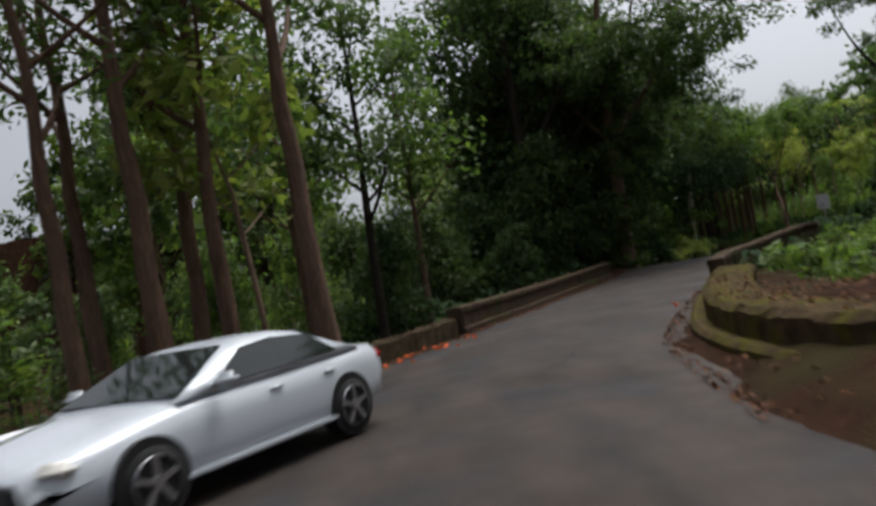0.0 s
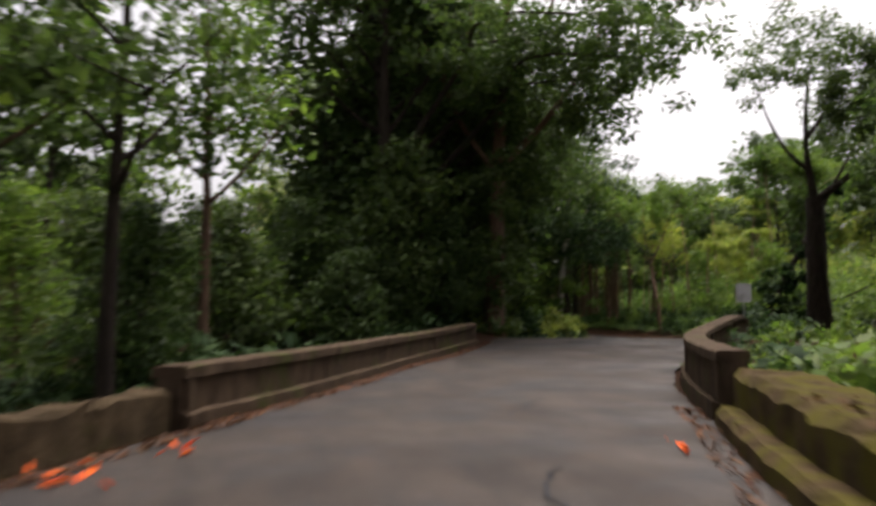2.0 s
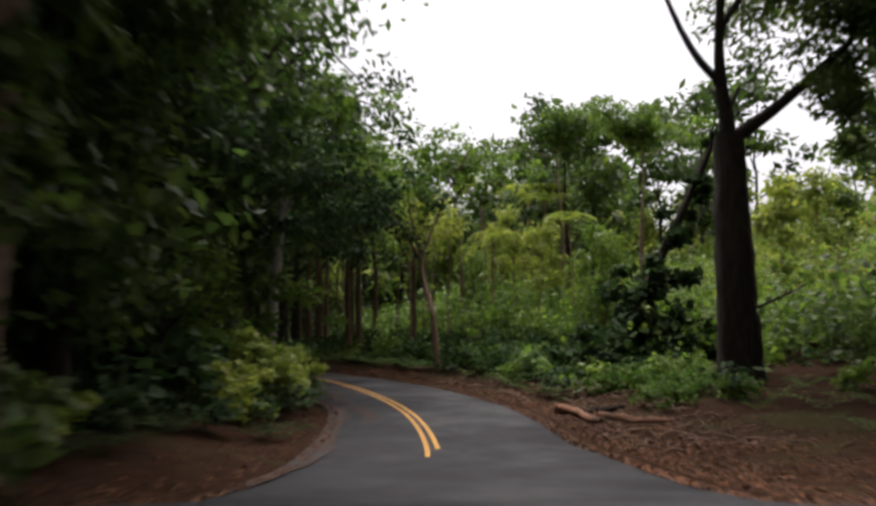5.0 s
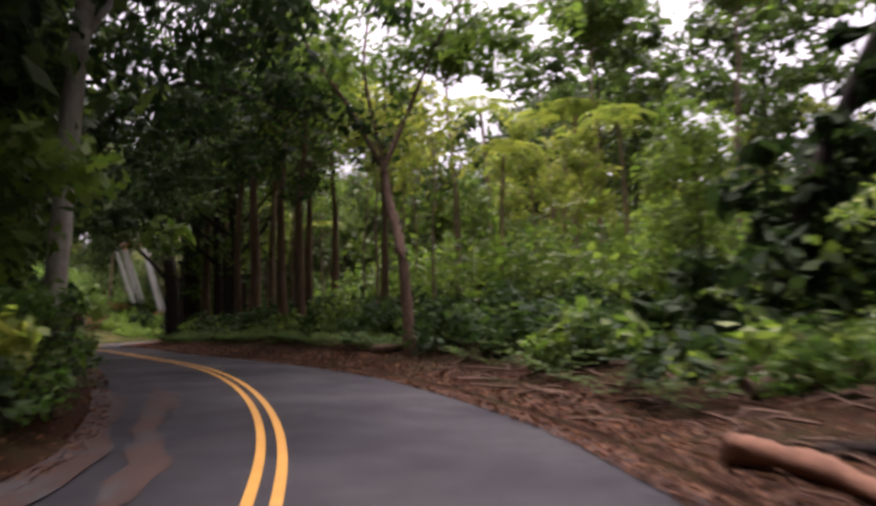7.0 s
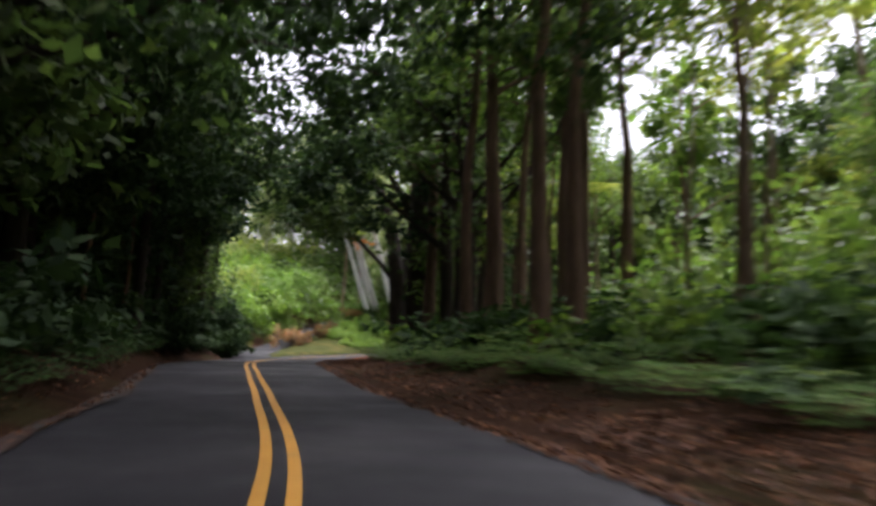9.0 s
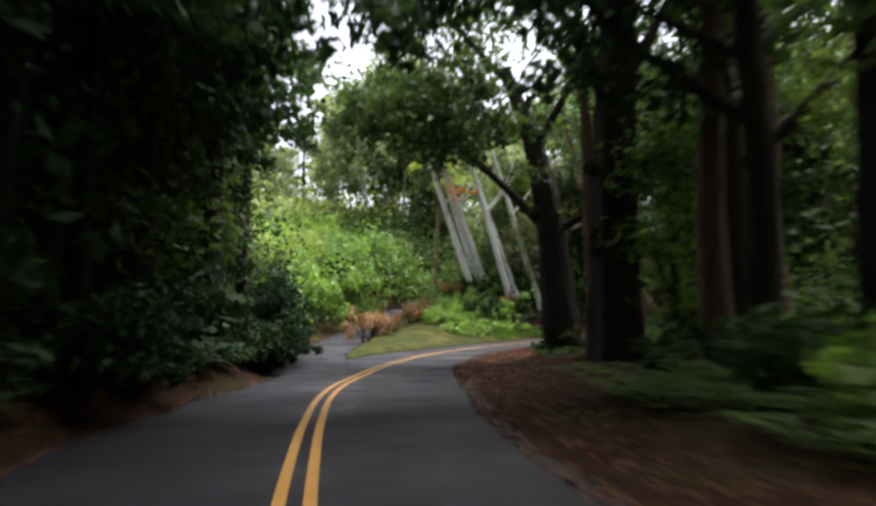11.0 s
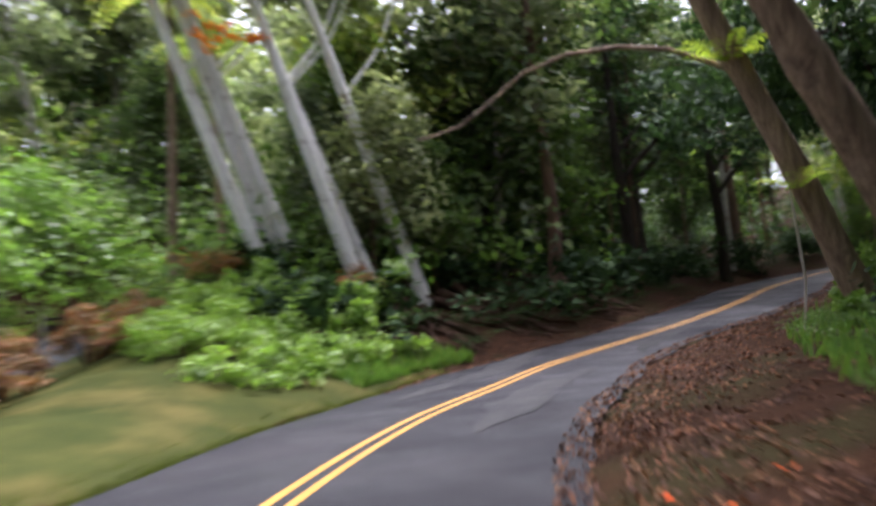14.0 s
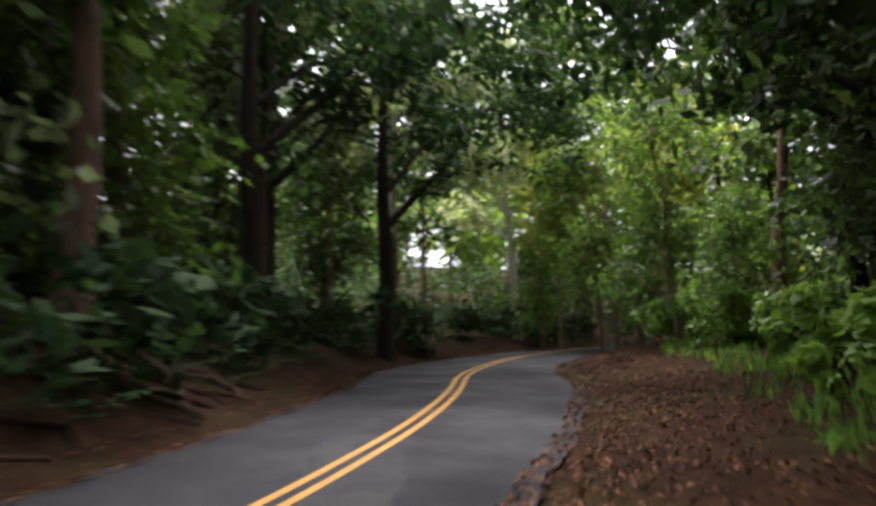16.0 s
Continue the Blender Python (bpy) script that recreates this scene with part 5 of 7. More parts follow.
def litter():
    rng = np.random.default_rng(9)
    pts = []
    for n, s0, s1, side, spreadm in ((4200, 8, 40, -1, 0.4), (700, 8, 24, 1, 0.25), (12000, 44, 120, 1, 1.2), (15000, 52, 80, 1, 1.8), (4600, 46, 112, -1, 0.6), (22000, 112, 190, 1, 2.0), (3000, 138, 190, -1, 0.4)):
        s = rng.uniform(s0, s1, n)
        e = rng.exponential(spreadm, n) - 0.3
        d = left_edge(s) - e if side < 0 else right_edge(s) + e
        p = on_ground(s, d)
        road = spot_at(s, d)[:, 2] + 0.035
        p[:, 2] = np.where(e < 0.05, road, p[:, 2] + 0.025)
        pts.append(p)
    s, d = rng.uniform(4, 20, 2600), rng.uniform(2.6, 8.0, 2600)
    p = on_ground(s, d)
    wall = np.interp(s, [3, 7, 10.5, 14, 18, 21], [4.6, 3.2, 2.5, 2.4, 2.85, 3.25])
    on_top = (d > wall + 0.1) & (d < wall + 0.85)
    p[:, 2] = np.where(on_top, np.maximum(p[:, 2], spot_at(s, d)[:, 2] + 0.62), p[:, 2] + 0.025)
    pts.append(p[(d > wall + 0.1)])
    p = np.concatenate(pts)
    nrm = np.array([0, 0, 1.0]) + 0.35 * rng.standard_normal((len(p), 3))
    v, f = leaves(p, nrm, 0.085, 0.045, rng, -0.15, 0.0)
    tagged(new("leaf_litter", mesh_from("leaf_litter", v, f, LITTER)), "brown fallen leaves strewn along the road edges", "leaf litter", kind="stuff")
    s = np.concatenate([rng.normal(19.4, 0.5, 12), rng.normal(20.3, 0.3, 8), rng.normal(17.8, 0.9, 8)])
    d = np.concatenate([rng.normal(-2.9, 0.25, 12), rng.normal(-2.4, 0.15, 8), rng.normal(-3.4, 0.2, 8)])
    s = np.concatenate([s, rng.normal(20.9, 0.2, 4), rng.uniform(6, 11, 20)])
    d = np.concatenate([d, rng.normal(2.4, 0.1, 4), rng.uniform(3.0, 5.0, 20)])
    p = spot_at(s, d)
    p[:, 2] = np.maximum(p[:, 2] + 0.045, np.where(d > 2.6, ground_height(p[:, 0], p[:, 1]) + 0.06, -9))
    v, f = leaves(p, np.array([0, 0, 1.0]) + 0.4 * rng.standard_normal((len(p), 3)), 0.17, 0.085, rng, -0.2, 0.0)
    s = rng.uniform(120, 130, 70)
    q = on_ground(s, right_edge(s) + rng.uniform(0.4, 3.2, 70))
    q[:, 2] += 0.05
    w, g = leaves(q, np.array([0, 0, 1.0]) + 0.4 * rng.standard_normal((70, 3)), 0.1, 0.05, rng, -0.2, 0.0)
    v, f = join_arrays([(v, f), (w, g)])
    tagged(new("red_leaves", mesh_from("red_leaves", v, f, RED_LEAF)), "scattered bright orange-red fallen leaves", "fallen leaves", kind="stuff")


litter()


# ---- single trees with a look of their own ----
def tree_of(label, bark, leafmat, trunk, radii, limbs, crowns, leaf=0.4, per=50, seed=0, sides=12, shift=(0, 0, 0)):
    """A tree from a trunk line, limbs (points, start radius) and crown clumps (centre, radius), in the plan's metres."""
    rng = np.random.default_rng(seed)
    trunk = np.asarray(trunk, float) + shift
    limbs = [(np.asarray(p, float) + shift, r) for p, r in limbs]
    crowns = [(np.asarray(p, float) + shift, r) for p, r in crowns]
    base = np.array(trunk[0], float)
    thing = new("tree")
    thing.location = base
    tagged(thing, label, "tree")

    def smooth(pts, n=14):
        pts = np.asarray(pts, float)
        u = np.arange(len(pts))
        return np.stack([spline(np.linspace(0, len(pts) - 1, n), u, pts[:, k]) for k in range(3)], 1) if len(pts) > 2 else np.linspace(pts[0], pts[-1], n)

    p = smooth(trunk, 18) - base
    p[0, 2] -= 0.5
    r = np.interp(np.linspace(0, 1, 18), np.linspace(0, 1, len(radii)), radii)
    r[0] *= 1.25
    part("trunk", mesh_from("trunk", *tube(p, r, sides, 0.05, rng, 0.1 if sides > 14 else 0.05), bark, True), thing)
    for pts, r0 in limbs:
        q = smooth(pts, 10) - base
        part("limb", mesh_from("limb", *tube(q, np.linspace(r0, 0.03, 10), 7, 0.05, rng), bark, True), thing)
    if crowns:
        c = np.array([k[0] for k in crowns], float) - base
        rr = np.array([k[1] for k in crowns], float)
        cs, rs = [], []
        for a, b in zip(c, rr):
            n = max(4, int(7 * b))
            cs.append(a + rng.standard_normal((n, 3)) * b * np.array([0.55, 0.55, 0.4]))
            rs.append(b * rng.uniform(0.3, 0.55, n))
        part("crown", mesh_from("crown", *clumps(np.concatenate(cs), np.concatenate(rs), per, leaf, leaf * 0.5, rng, 0.7), leafmat), thing)
    return thing


def ground_z(x, y):
    return float(ground_height(np.array([float(x)]), np.array([float(y)]))[0])


# old tree whose bare limbs stand out before the thicket
oz = ground_z(12.4, 46.2)
tree_of("old brown tree with bare crooked limbs spreading over the road", BARK_BROWN, LEAF_DARK, [(12.4, 46.2, oz), (12.6, 46.4, 5.0), (12.8, 46.5, 9.0), (13.0, 46.4, 13.0), (13.4, 46.2, 17.0)], [0.42, 0.34, 0.28, 0.2, 0.1],
        [([(12.8, 46.5, 7.6), (14.6, 45.4, 9.6), (16.6, 44.8, 12.2), (19.2, 43.9, 13.6), (20.8, 43.4, 15.4)], 0.17), ([(12.7, 46.4, 7.2), (11.0, 46.2, 9.4), (9.8, 46.3, 12.2), (8.4, 46.5, 14.6)], 0.15), ([(13.0, 46.4, 11.0), (14.4, 46.0, 13.0), (15.2, 45.4, 15.6), (16.4, 45.4, 18.0)], 0.13), ([(15.4, 45.1, 10.6), (16.2, 43.6, 12.6), (16.0, 42.4, 15.0)], 0.09), ([(10.2, 46.2, 11.4), (11.2, 45.6, 13.6), (11.0, 45.2, 16.4)], 0.09)],
        [((19.0, 44.0, 14.2), 1.5), ((20.8, 43.4, 15.8), 1.6), ((8.4, 46.6, 15.2), 1.7), ((16.4, 45.4, 18.4), 2.0), ((16.0, 42.2, 15.8), 1.5), ((11.0, 45.2, 17.2), 1.6), ((12.3, 46.0, 0.8), 1.0), ((12.4, 45.8, 2.6), 1.0), ((12.5, 45.9, 4.4), 1.0), ((12.8, 46.1, 6.0), 0.9), ((11.4, 45.0, 1.6), 1.5), ((11.8, 44.9, 3.6), 1.5), ((11.4, 45.0, 5.6), 1.5), ((12.6, 45.4, 7.2), 1.2)], 0.32, 46, 30, 14)
# slim forked tree at the road edge
tree_of("slim leaning tree with a fork and light open crown", BARK_BROWN, LEAF_MID, [(32.6, 68.7, ground_z(32.6, 68.7)), (32.9, 69.6, 2.3), (33.3, 71.0, 4.1), (33.6, 71.8, 5.3)], [0.17, 0.14, 0.12, 0.1],
        [([(33.5, 71.5, 4.9), (32.4, 71.8, 6.9), (31.4, 72.4, 8.7), (30.8, 72.6, 10.7)], 0.09), ([(33.5, 71.6, 5.1), (34.6, 71.9, 7.1), (35.2, 71.2, 9.1), (36.3, 71.0, 11.1)], 0.09), ([(33.6, 71.8, 5.3), (33.3, 72.4, 8.2), (33.8, 72.9, 10.7)], 0.07)],
        [((31.2, 72.4, 9.7), 2.0), ((35.8, 71.2, 10.3), 2.0), ((33.5, 72.6, 11.3), 1.8), ((37.0, 70.8, 9.3), 1.3)], 0.36, 40, 31)
# dark tree with a high fork beyond the bridge
gz = ground_z(37.7, 57.0)
tree_of("dark-trunked tree with crooked forking limbs against the sky", BARK_DARK, LEAF_DARK, [(37.7, 57.0, gz), (37.6, 57.0, 3.7), (37.7, 57.1, 8.1)], [0.74, 0.62, 0.5],
        [([(37.7, 57.1, 7.9), (39.0, 55.6, 9.3), (40.6, 53.6, 11.7), (41.5, 52.5, 14.2)], 0.26), ([(37.7, 57.1, 8.0), (37.2, 57.0, 10.7), (36.9, 56.5, 13.7), (37.2, 56.2, 16.7)], 0.26), ([(37.4, 57.0, 9.7), (36.0, 57.2, 10.9), (34.9, 57.4, 12.9), (34.0, 57.6, 15.5)], 0.16), ([(37.1, 56.8, 11.7), (38.6, 56.4, 13.9), (39.4, 56.0, 16.3)], 0.14)],
        [((41.2, 52.8, 14.1), 3.0), ((38.6, 55.0, 15.7), 3.0), ((34.6, 57.4, 15.3), 2.0), ((36.8, 56.4, 17.5), 2.6), ((40.6, 54.4, 11.1), 2.0), ((42.5, 51.5, 11.2), 2.4), ((43.5, 51.0, 15.2), 2.8), ((45.0, 49.0, 12.7), 2.6), ((47.0, 48.0, 15.7), 3.0), ((41.0, 49.5, 17.7), 2.8), ((46.0, 46.0, 10.7), 2.4), ((44.0, 50.0, 8.2), 1.8), ((39.6, 54.2, 13.1), 2.2), ((48.0, 44.0, 13.7), 2.8), ((43.0, 46.5, 15.2), 2.8), ((45.0, 52.0, 13.0), 3.0), ((47.5, 50.0, 10.0), 2.6), ((44.5, 54.0, 16.0), 3.0), ((40.5, 57.5, 13.5), 2.4), ((37.4, 54.5, 14.6), 1.7), ((38.2, 53.5, 11.6), 2.0), ((38.4, 51.6, 13.5), 2.2), ((38.0, 50.3, 9.9), 2.2), ((37.1, 49.9, 6.9), 1.8), ((39.5, 53.5, 8.6), 1.6), ((39.2, 53.8, 15.8), 1.8), ((37.6, 49.1, 11.8), 2.4), ((39.4, 51.8, 12.1), 2.2)], 0.3, 100, 32, shift=(-2.3, -2.4, 0))
# leaning trunk smothered in glossy creeper
lean_z = ground_z(36.0, 60.6)
creeper = tree_of("leaning dead trunk smothered in dark glossy creeper", BARK_DARK, LEAF_CREEPER_SHADE, [(35.6, 60.7, lean_z), (37.0, 60.0, 3.3), (38.5, 59.4, 6.3), (40.0, 58.9, 9.3), (41.2, 58.4, 11.7)], [0.24, 0.2, 0.17, 0.13, 0.08], [([(37.5, 59.8, 1.9), (39.0, 57.6, 2.0), (40.5, 55.0, 3.3)], 0.12)],
        [((35.8, 60.6, 0.9), 1.7), ((36.6, 60.2, 2.4), 1.5), ((37.4, 59.9, 3.9), 1.2), ((38.2, 59.5, 5.5), 1.0), ((39.1, 59.2, 7.3), 0.8), ((34.4, 60.8, 0.3), 1.2), ((37.6, 58.8, 1.0), 1.5), ((40.2, 58.8, 9.5), 0.7)], 0.55, 40, 33)
# great dark tree at the outside of the bend
bz = ground_z(38.2, 112.3)
tree_of("massive dark old tree leaning over the bend", BARK_DARK, LEAF_DARK, [(38.4, 112.2, bz), (38.3, 112.6, 2.0), (38.25, 113.15, 4.6), (37.95, 114.0, 7.4), (37.3, 115.2, 10.4)], [0.66, 0.55, 0.48, 0.36, 0.22],
        [([(38.3, 112.9, 3.6), (37.0, 113.9, 5.4), (35.2, 114.8, 7.2), (33.2, 115.6, 8.4), (31.6, 116.4, 9.4)], 0.2), ([(38.3, 113.0, 3.8), (39.1, 112.3, 4.2), (39.6, 111.8, 4.9)], 0.2), ([(38.0, 113.85, 7.0), (39.2, 112.8, 9.4), (39.8, 112.2, 12.0)], 0.2), ([(37.5, 114.9, 9.6), (35.2, 113.8, 11.4), (33.8, 112.0, 12.6)], 0.16)],
        [((32.4, 116.0, 9.6), 2.2), ((35.4, 115.6, 11.6), 2.6), ((34.0, 112.4, 12.6), 2.4), ((39.2, 112.6, 12.6), 2.8), ((37.0, 110.0, 13.0), 2.6), ((36.8, 117.8, 11.2), 2.4), ((34.2, 114.0, 7.8), 1.7), ((33.0, 113.0, 9.2), 1.8), ((35.4, 113.4, 9.2), 1.6), ((32.0, 115.4, 8.4), 1.5), ((38.2, 112.4, 0.0), 0.8), ((38.8, 111.8, 0.4), 0.6), ((38.25, 113.2, 4.4), 0.45), ((38.3, 112.8, 2.6), 0.4), ((34.5, 113.4, 6.9), 1.8), ((33.0, 114.5, 7.5), 1.8), ((36.0, 112.6, 7.4), 1.6), ((35.5, 114.4, 8.3), 2.0), ((33.8, 112.0, 8.0), 1.6)], 0.3, 62, 34, 26)
tz = ground_z(37.6, 105.8)
tree_of("broad dark trunk wrapped in ivy beside the road", BARK_DARK, LEAF_CREEPER_SHADE, [(37.6, 105.8, tz), (37.6, 105.8, 3.0), (37.7, 105.7, 6.5), (37.9, 105.5, 11.0)], [0.75, 0.62, 0.55, 0.4],
        [([(37.7, 105.7, 6.0), (36.0, 104.6, 8.4), (34.2, 103.8, 10.2)], 0.26), ([(37.8, 105.6, 7.0), (39.6, 106.8, 9.4), (41.0, 107.4, 12.0)], 0.24)],
        [((37.7, 105.8, 1.2), 0.8), ((37.6, 105.7, 2.8), 0.7), ((37.6, 105.7, 4.6), 0.7), ((34.8, 104.0, 10.4), 2.2), ((40.6, 107.2, 12.0), 2.4), ((37.9, 105.4, 12.0), 2.4), ((36.0, 107.4, 11.6), 2.0)], 0.34, 44, 35, 16)
# leaning tree with a nest of bright fern and a hanging root
fz = ground_z(49.6, 126.6)
leaning = tree_of("leaning reddish-brown trunk with a nest of bright fern", BARK_TAN, LEAF_MID, [(50.25, 126.5, fz), (49.75, 126.7, 1.1), (48.75, 127.0, 3.6), (47.5, 127.35, 6.4), (45.8, 127.7, 10.4)], [0.34, 0.28, 0.26, 0.22, 0.14],
                  [([(48.5, 127.0, 4.6), (47.4, 128.6, 5.8), (45.6, 130.2, 5.9), (44.4, 131.6, 4.9), (43.4, 132.2, 4.6)], 0.06), ([(47.6, 127.2, 7.0), (49.4, 127.6, 9.4), (50.6, 128.2, 12.0)], 0.13)],
                  [((46.0, 127.4, 12.0), 2.6), ((50.4, 128.2, 12.2), 2.4), ((48.2, 126.2, 13.0), 2.4), ((47.8, 127.0, 7.6), 0.9)], 0.36, 44, 36)
rng0 = np.random.default_rng(3)
fern_nest = fern_arrays(rng0, 0.8, 22, 9)
for dx, dy, dz, turn, size in ((-2.45, 0.55, 5.0, 0.4, 1.15), (-1.65, 0.1, 2.35, 2.0, 0.95)):
    part("fern_nest", mesh_from("fern_nest", turned(fern_nest[0], dx, dy, dz - fz, turn, size), fern_nest[1], NEST), leaning, "bright yellow-green fern growing on the trunk")
part("hanging_root", mesh_from("hanging_root", *tube(np.array([(-1.45, 0.4, 2.4 - fz), (-1.4, 0.4, 1.4 - fz), (-1.35, 0.4, 0.6 - fz), (-1.5, 0.45, -0.05)]), [0.03, 0.028, 0.025, 0.02], 6), BARK_PALE), leaning, "pale hanging aerial root")
tree_of("thick reddish-brown trunk leaning over the verge", BARK_TAN, LEAF_DARK, [(47.5, 123.1, ground_z(47.5, 123.1)), (46.4, 123.4, 1.9), (45.4, 123.75, 4.0), (44.0, 124.2, 7.4), (43.0, 124.4, 11.0)], [0.4, 0.33, 0.3, 0.24, 0.14], [([(44.6, 124.0, 6.0), (46.0, 125.4, 8.6), (47.0, 126.2, 11.0)], 0.12)], [((43.0, 124.4, 11.6), 2.4), ((46.8, 126.0, 11.0), 2.2), ((44.6, 122.4, 12.0), 2.2)], 0.34, 46, 39)
# white leaning trunks behind the lawn
for k, (b0, t0) in enumerate((((41.75, 139.0), (-2.8, 1.2)), ((42.35, 139.4), (-2.6, 1.0)), ((42.85, 139.2), (-2.9, 1.1)), ((44.0, 137.6), (-2.4, 0.9)), ((44.6, 138.1), (-2.8, 1.2)), ((46.2, 138.2), (-2.6, 0.9)))):
    z = ground_z(*b0)
    x, y = b0
    tree_of("slender white-barked trunk leaning over the lawn", BARK_WHITE, LEAF_GREY, [(x, y, z), (x + 0.35 * t0[0], y + 0.3 * t0[1], z + 3.2), (x + 0.75 * t0[0], y + 0.7 * t0[1], z + 7), (x + 1.3 * t0[0], y + t0[1], z + 12)], [0.26, 0.22, 0.18, 0.09],
            [([(x + 0.7 * t0[0], y + 0.6 * t0[1], z + 6.6), (x + 0.4 * t0[0] + 0.8, y + 1.4, z + 8.4), (x + 0.2 * t0[0] + 1.4, y + 2.0, z + 10.5)], 0.06), ([(x + 0.9 * t0[0], y + 0.8 * t0[1], z + 8.4), (x + 1.4 * t0[0], y - 0.8, z + 9.6), (x + 1.7 * t0[0], y - 1.4, z + 11.4)], 0.05)],
            [((x + 1.3 * t0[0], y + t0[1], z + 12), 1.7), ((x + 0.2 * t0[0] + 1.3, y + 1.9, z + 10.4), 1.4), ((x + 1.6 * t0[0], y - 1.2, z + 11), 1.3)], 0.42, 26, 40 + k, 8)
for x, y, z, r in ((40.0, 138.3, 8.9, 0.5), (40.9, 138.5, 9.4, 0.4), (41.6, 138.3, 9.0, 0.35)):
    rng0 = np.random.default_rng(int(x * 10))
    spot = new("orange_blossom", mesh_from("orange_blossom", *clumps(rng0.standard_normal((5, 3)) * r * 0.6, np.full(5, r * 0.5), 22, 0.16, 0.1, rng0), FLOWER))
    spot.location = (x, y, z)
    tagged(spot, "cluster of orange blossom high among the white trunks", "flowers", group="orange blossom")
# pale hanging trunk over the left verge
pz = ground_z(23.9, 67.4)
tree_of("leafy tree with a pale peeling upper trunk", BARK_PALE, LEAF_MID, [(23.9, 67.4, pz), (24.1, 67.4, 2.7), (24.3, 67.3, 5.7), (24.7, 67.1, 9.7)], [0.2, 0.19, 0.2, 0.12], [([(24.4, 67.3, 6.1), (25.6, 66.6, 8.1), (26.4, 66.0, 10.1)], 0.08)],
        [((23.2, 66.6, 0.7), 1.2), ((22.9, 67.6, 3.6), 0.9), ((24.8, 67.0, 10.3), 2.4), ((26.6, 66.0, 10.3), 1.8), ((22.8, 67.0, 7.7), 1.8), ((23.0, 65.0, 1.7), 1.5)], 0.36, 44, 51)


# dark trunks standing on the cut bank before the fork
for k, (x, y, r, lx) in enumerate(((27.0, 105.2, 0.24, 0.2), (27.0, 107.4, 0.1, -0.1), (27.5, 109.4, 0.2, 0.25), (26.2, 103.6, 0.16, -0.2), (24.9, 96.2, 0.24, 0.7), (25.4, 99.2, 0.16, 0.3), (25.9, 101.6, 0.2, 0.5), (26.3, 108.6, 0.12, -0.3), (25.2, 93.0, 0.18, 0.4), (26.4, 111.8, 0.2, 0.1), (26.9, 114.6, 0.16, -0.2), (24.6, 116.0, 0.22, 0.2))):
    z = ground_z(x, y)
    tree_of("dark straight trunk standing on the root-bound cut bank", BARK_DARK, LEAF_DARK, [(x, y, z), (x + 0.3 * lx, y + 0.1, z + 3.5), (x + lx, y, z + 8), (x + 1.3 * lx, y + 0.2, z + 13)], [r, 0.9 * r, 0.75 * r, 0.4 * r],
            [([(x + lx, y, z + 7.5), (x + lx - 1.2, y - 0.6, z + 9.0), (x + lx - 2.0, y - 1.4, z + 11)], 0.07), ([(x + lx, y, z + 8), (x + lx + 0.9, y + 0.5, z + 9.6), (x + lx + 1.4, y + 1.0, z + 11.5)], 0.06)],
            [((x + 1.3 * lx - 0.8, y, z + 12.5), 2.6), ((x + lx - 1.8, y - 1.2, z + 10.4), 2.4), ((x - 2.0, y + 1.4, z + 8.6), 2.2), ((x - 0.6, y, z + 1.2), 0.8)], 0.32, 64, 300 + k, 10)


def overhang(s, d0, reach, high, seed, leafmat=LEAF_DARK):
    """A roadside tree whose limbs close the view over the road; some are added only for shade."""
    rng = np.random.default_rng(seed)
    x, y = at(s, d0)
    z = ground_z(x, y)
    pts = [spot_at(np.array([s + ds]), np.array([d0 + reach * u]))[0] + np.array([0, 0, high + up]) for ds, u, up in ((1.0, 0.35, -0.8), (-1.5, 0.6, 0.2), (1.5, 0.85, 0.3), (-0.5, 1.1, 0.0))]
    top = np.array([x, y, z + high + 3.5])
    tree_of("dark roadside tree with limbs arching over the road", BARK_DARK, leafmat, [(x, y, z), (x + 0.1, y, z + 3), (x, y + 0.1, z + 6), tuple(top)], [0.3, 0.26, 0.22, 0.1],
            [([(x, y, z + high * 0.55), tuple(pts[0]), tuple(pts[1]), tuple(pts[3])], 0.14), ([(x, y, z + high * 0.7), tuple(pts[0] + np.array([0, 0.6, 0.8])), tuple(pts[2])], 0.11)],
            [(tuple(p), 2.0) for p in pts] + [(tuple(top), 2.3)], 0.32, 48, seed)


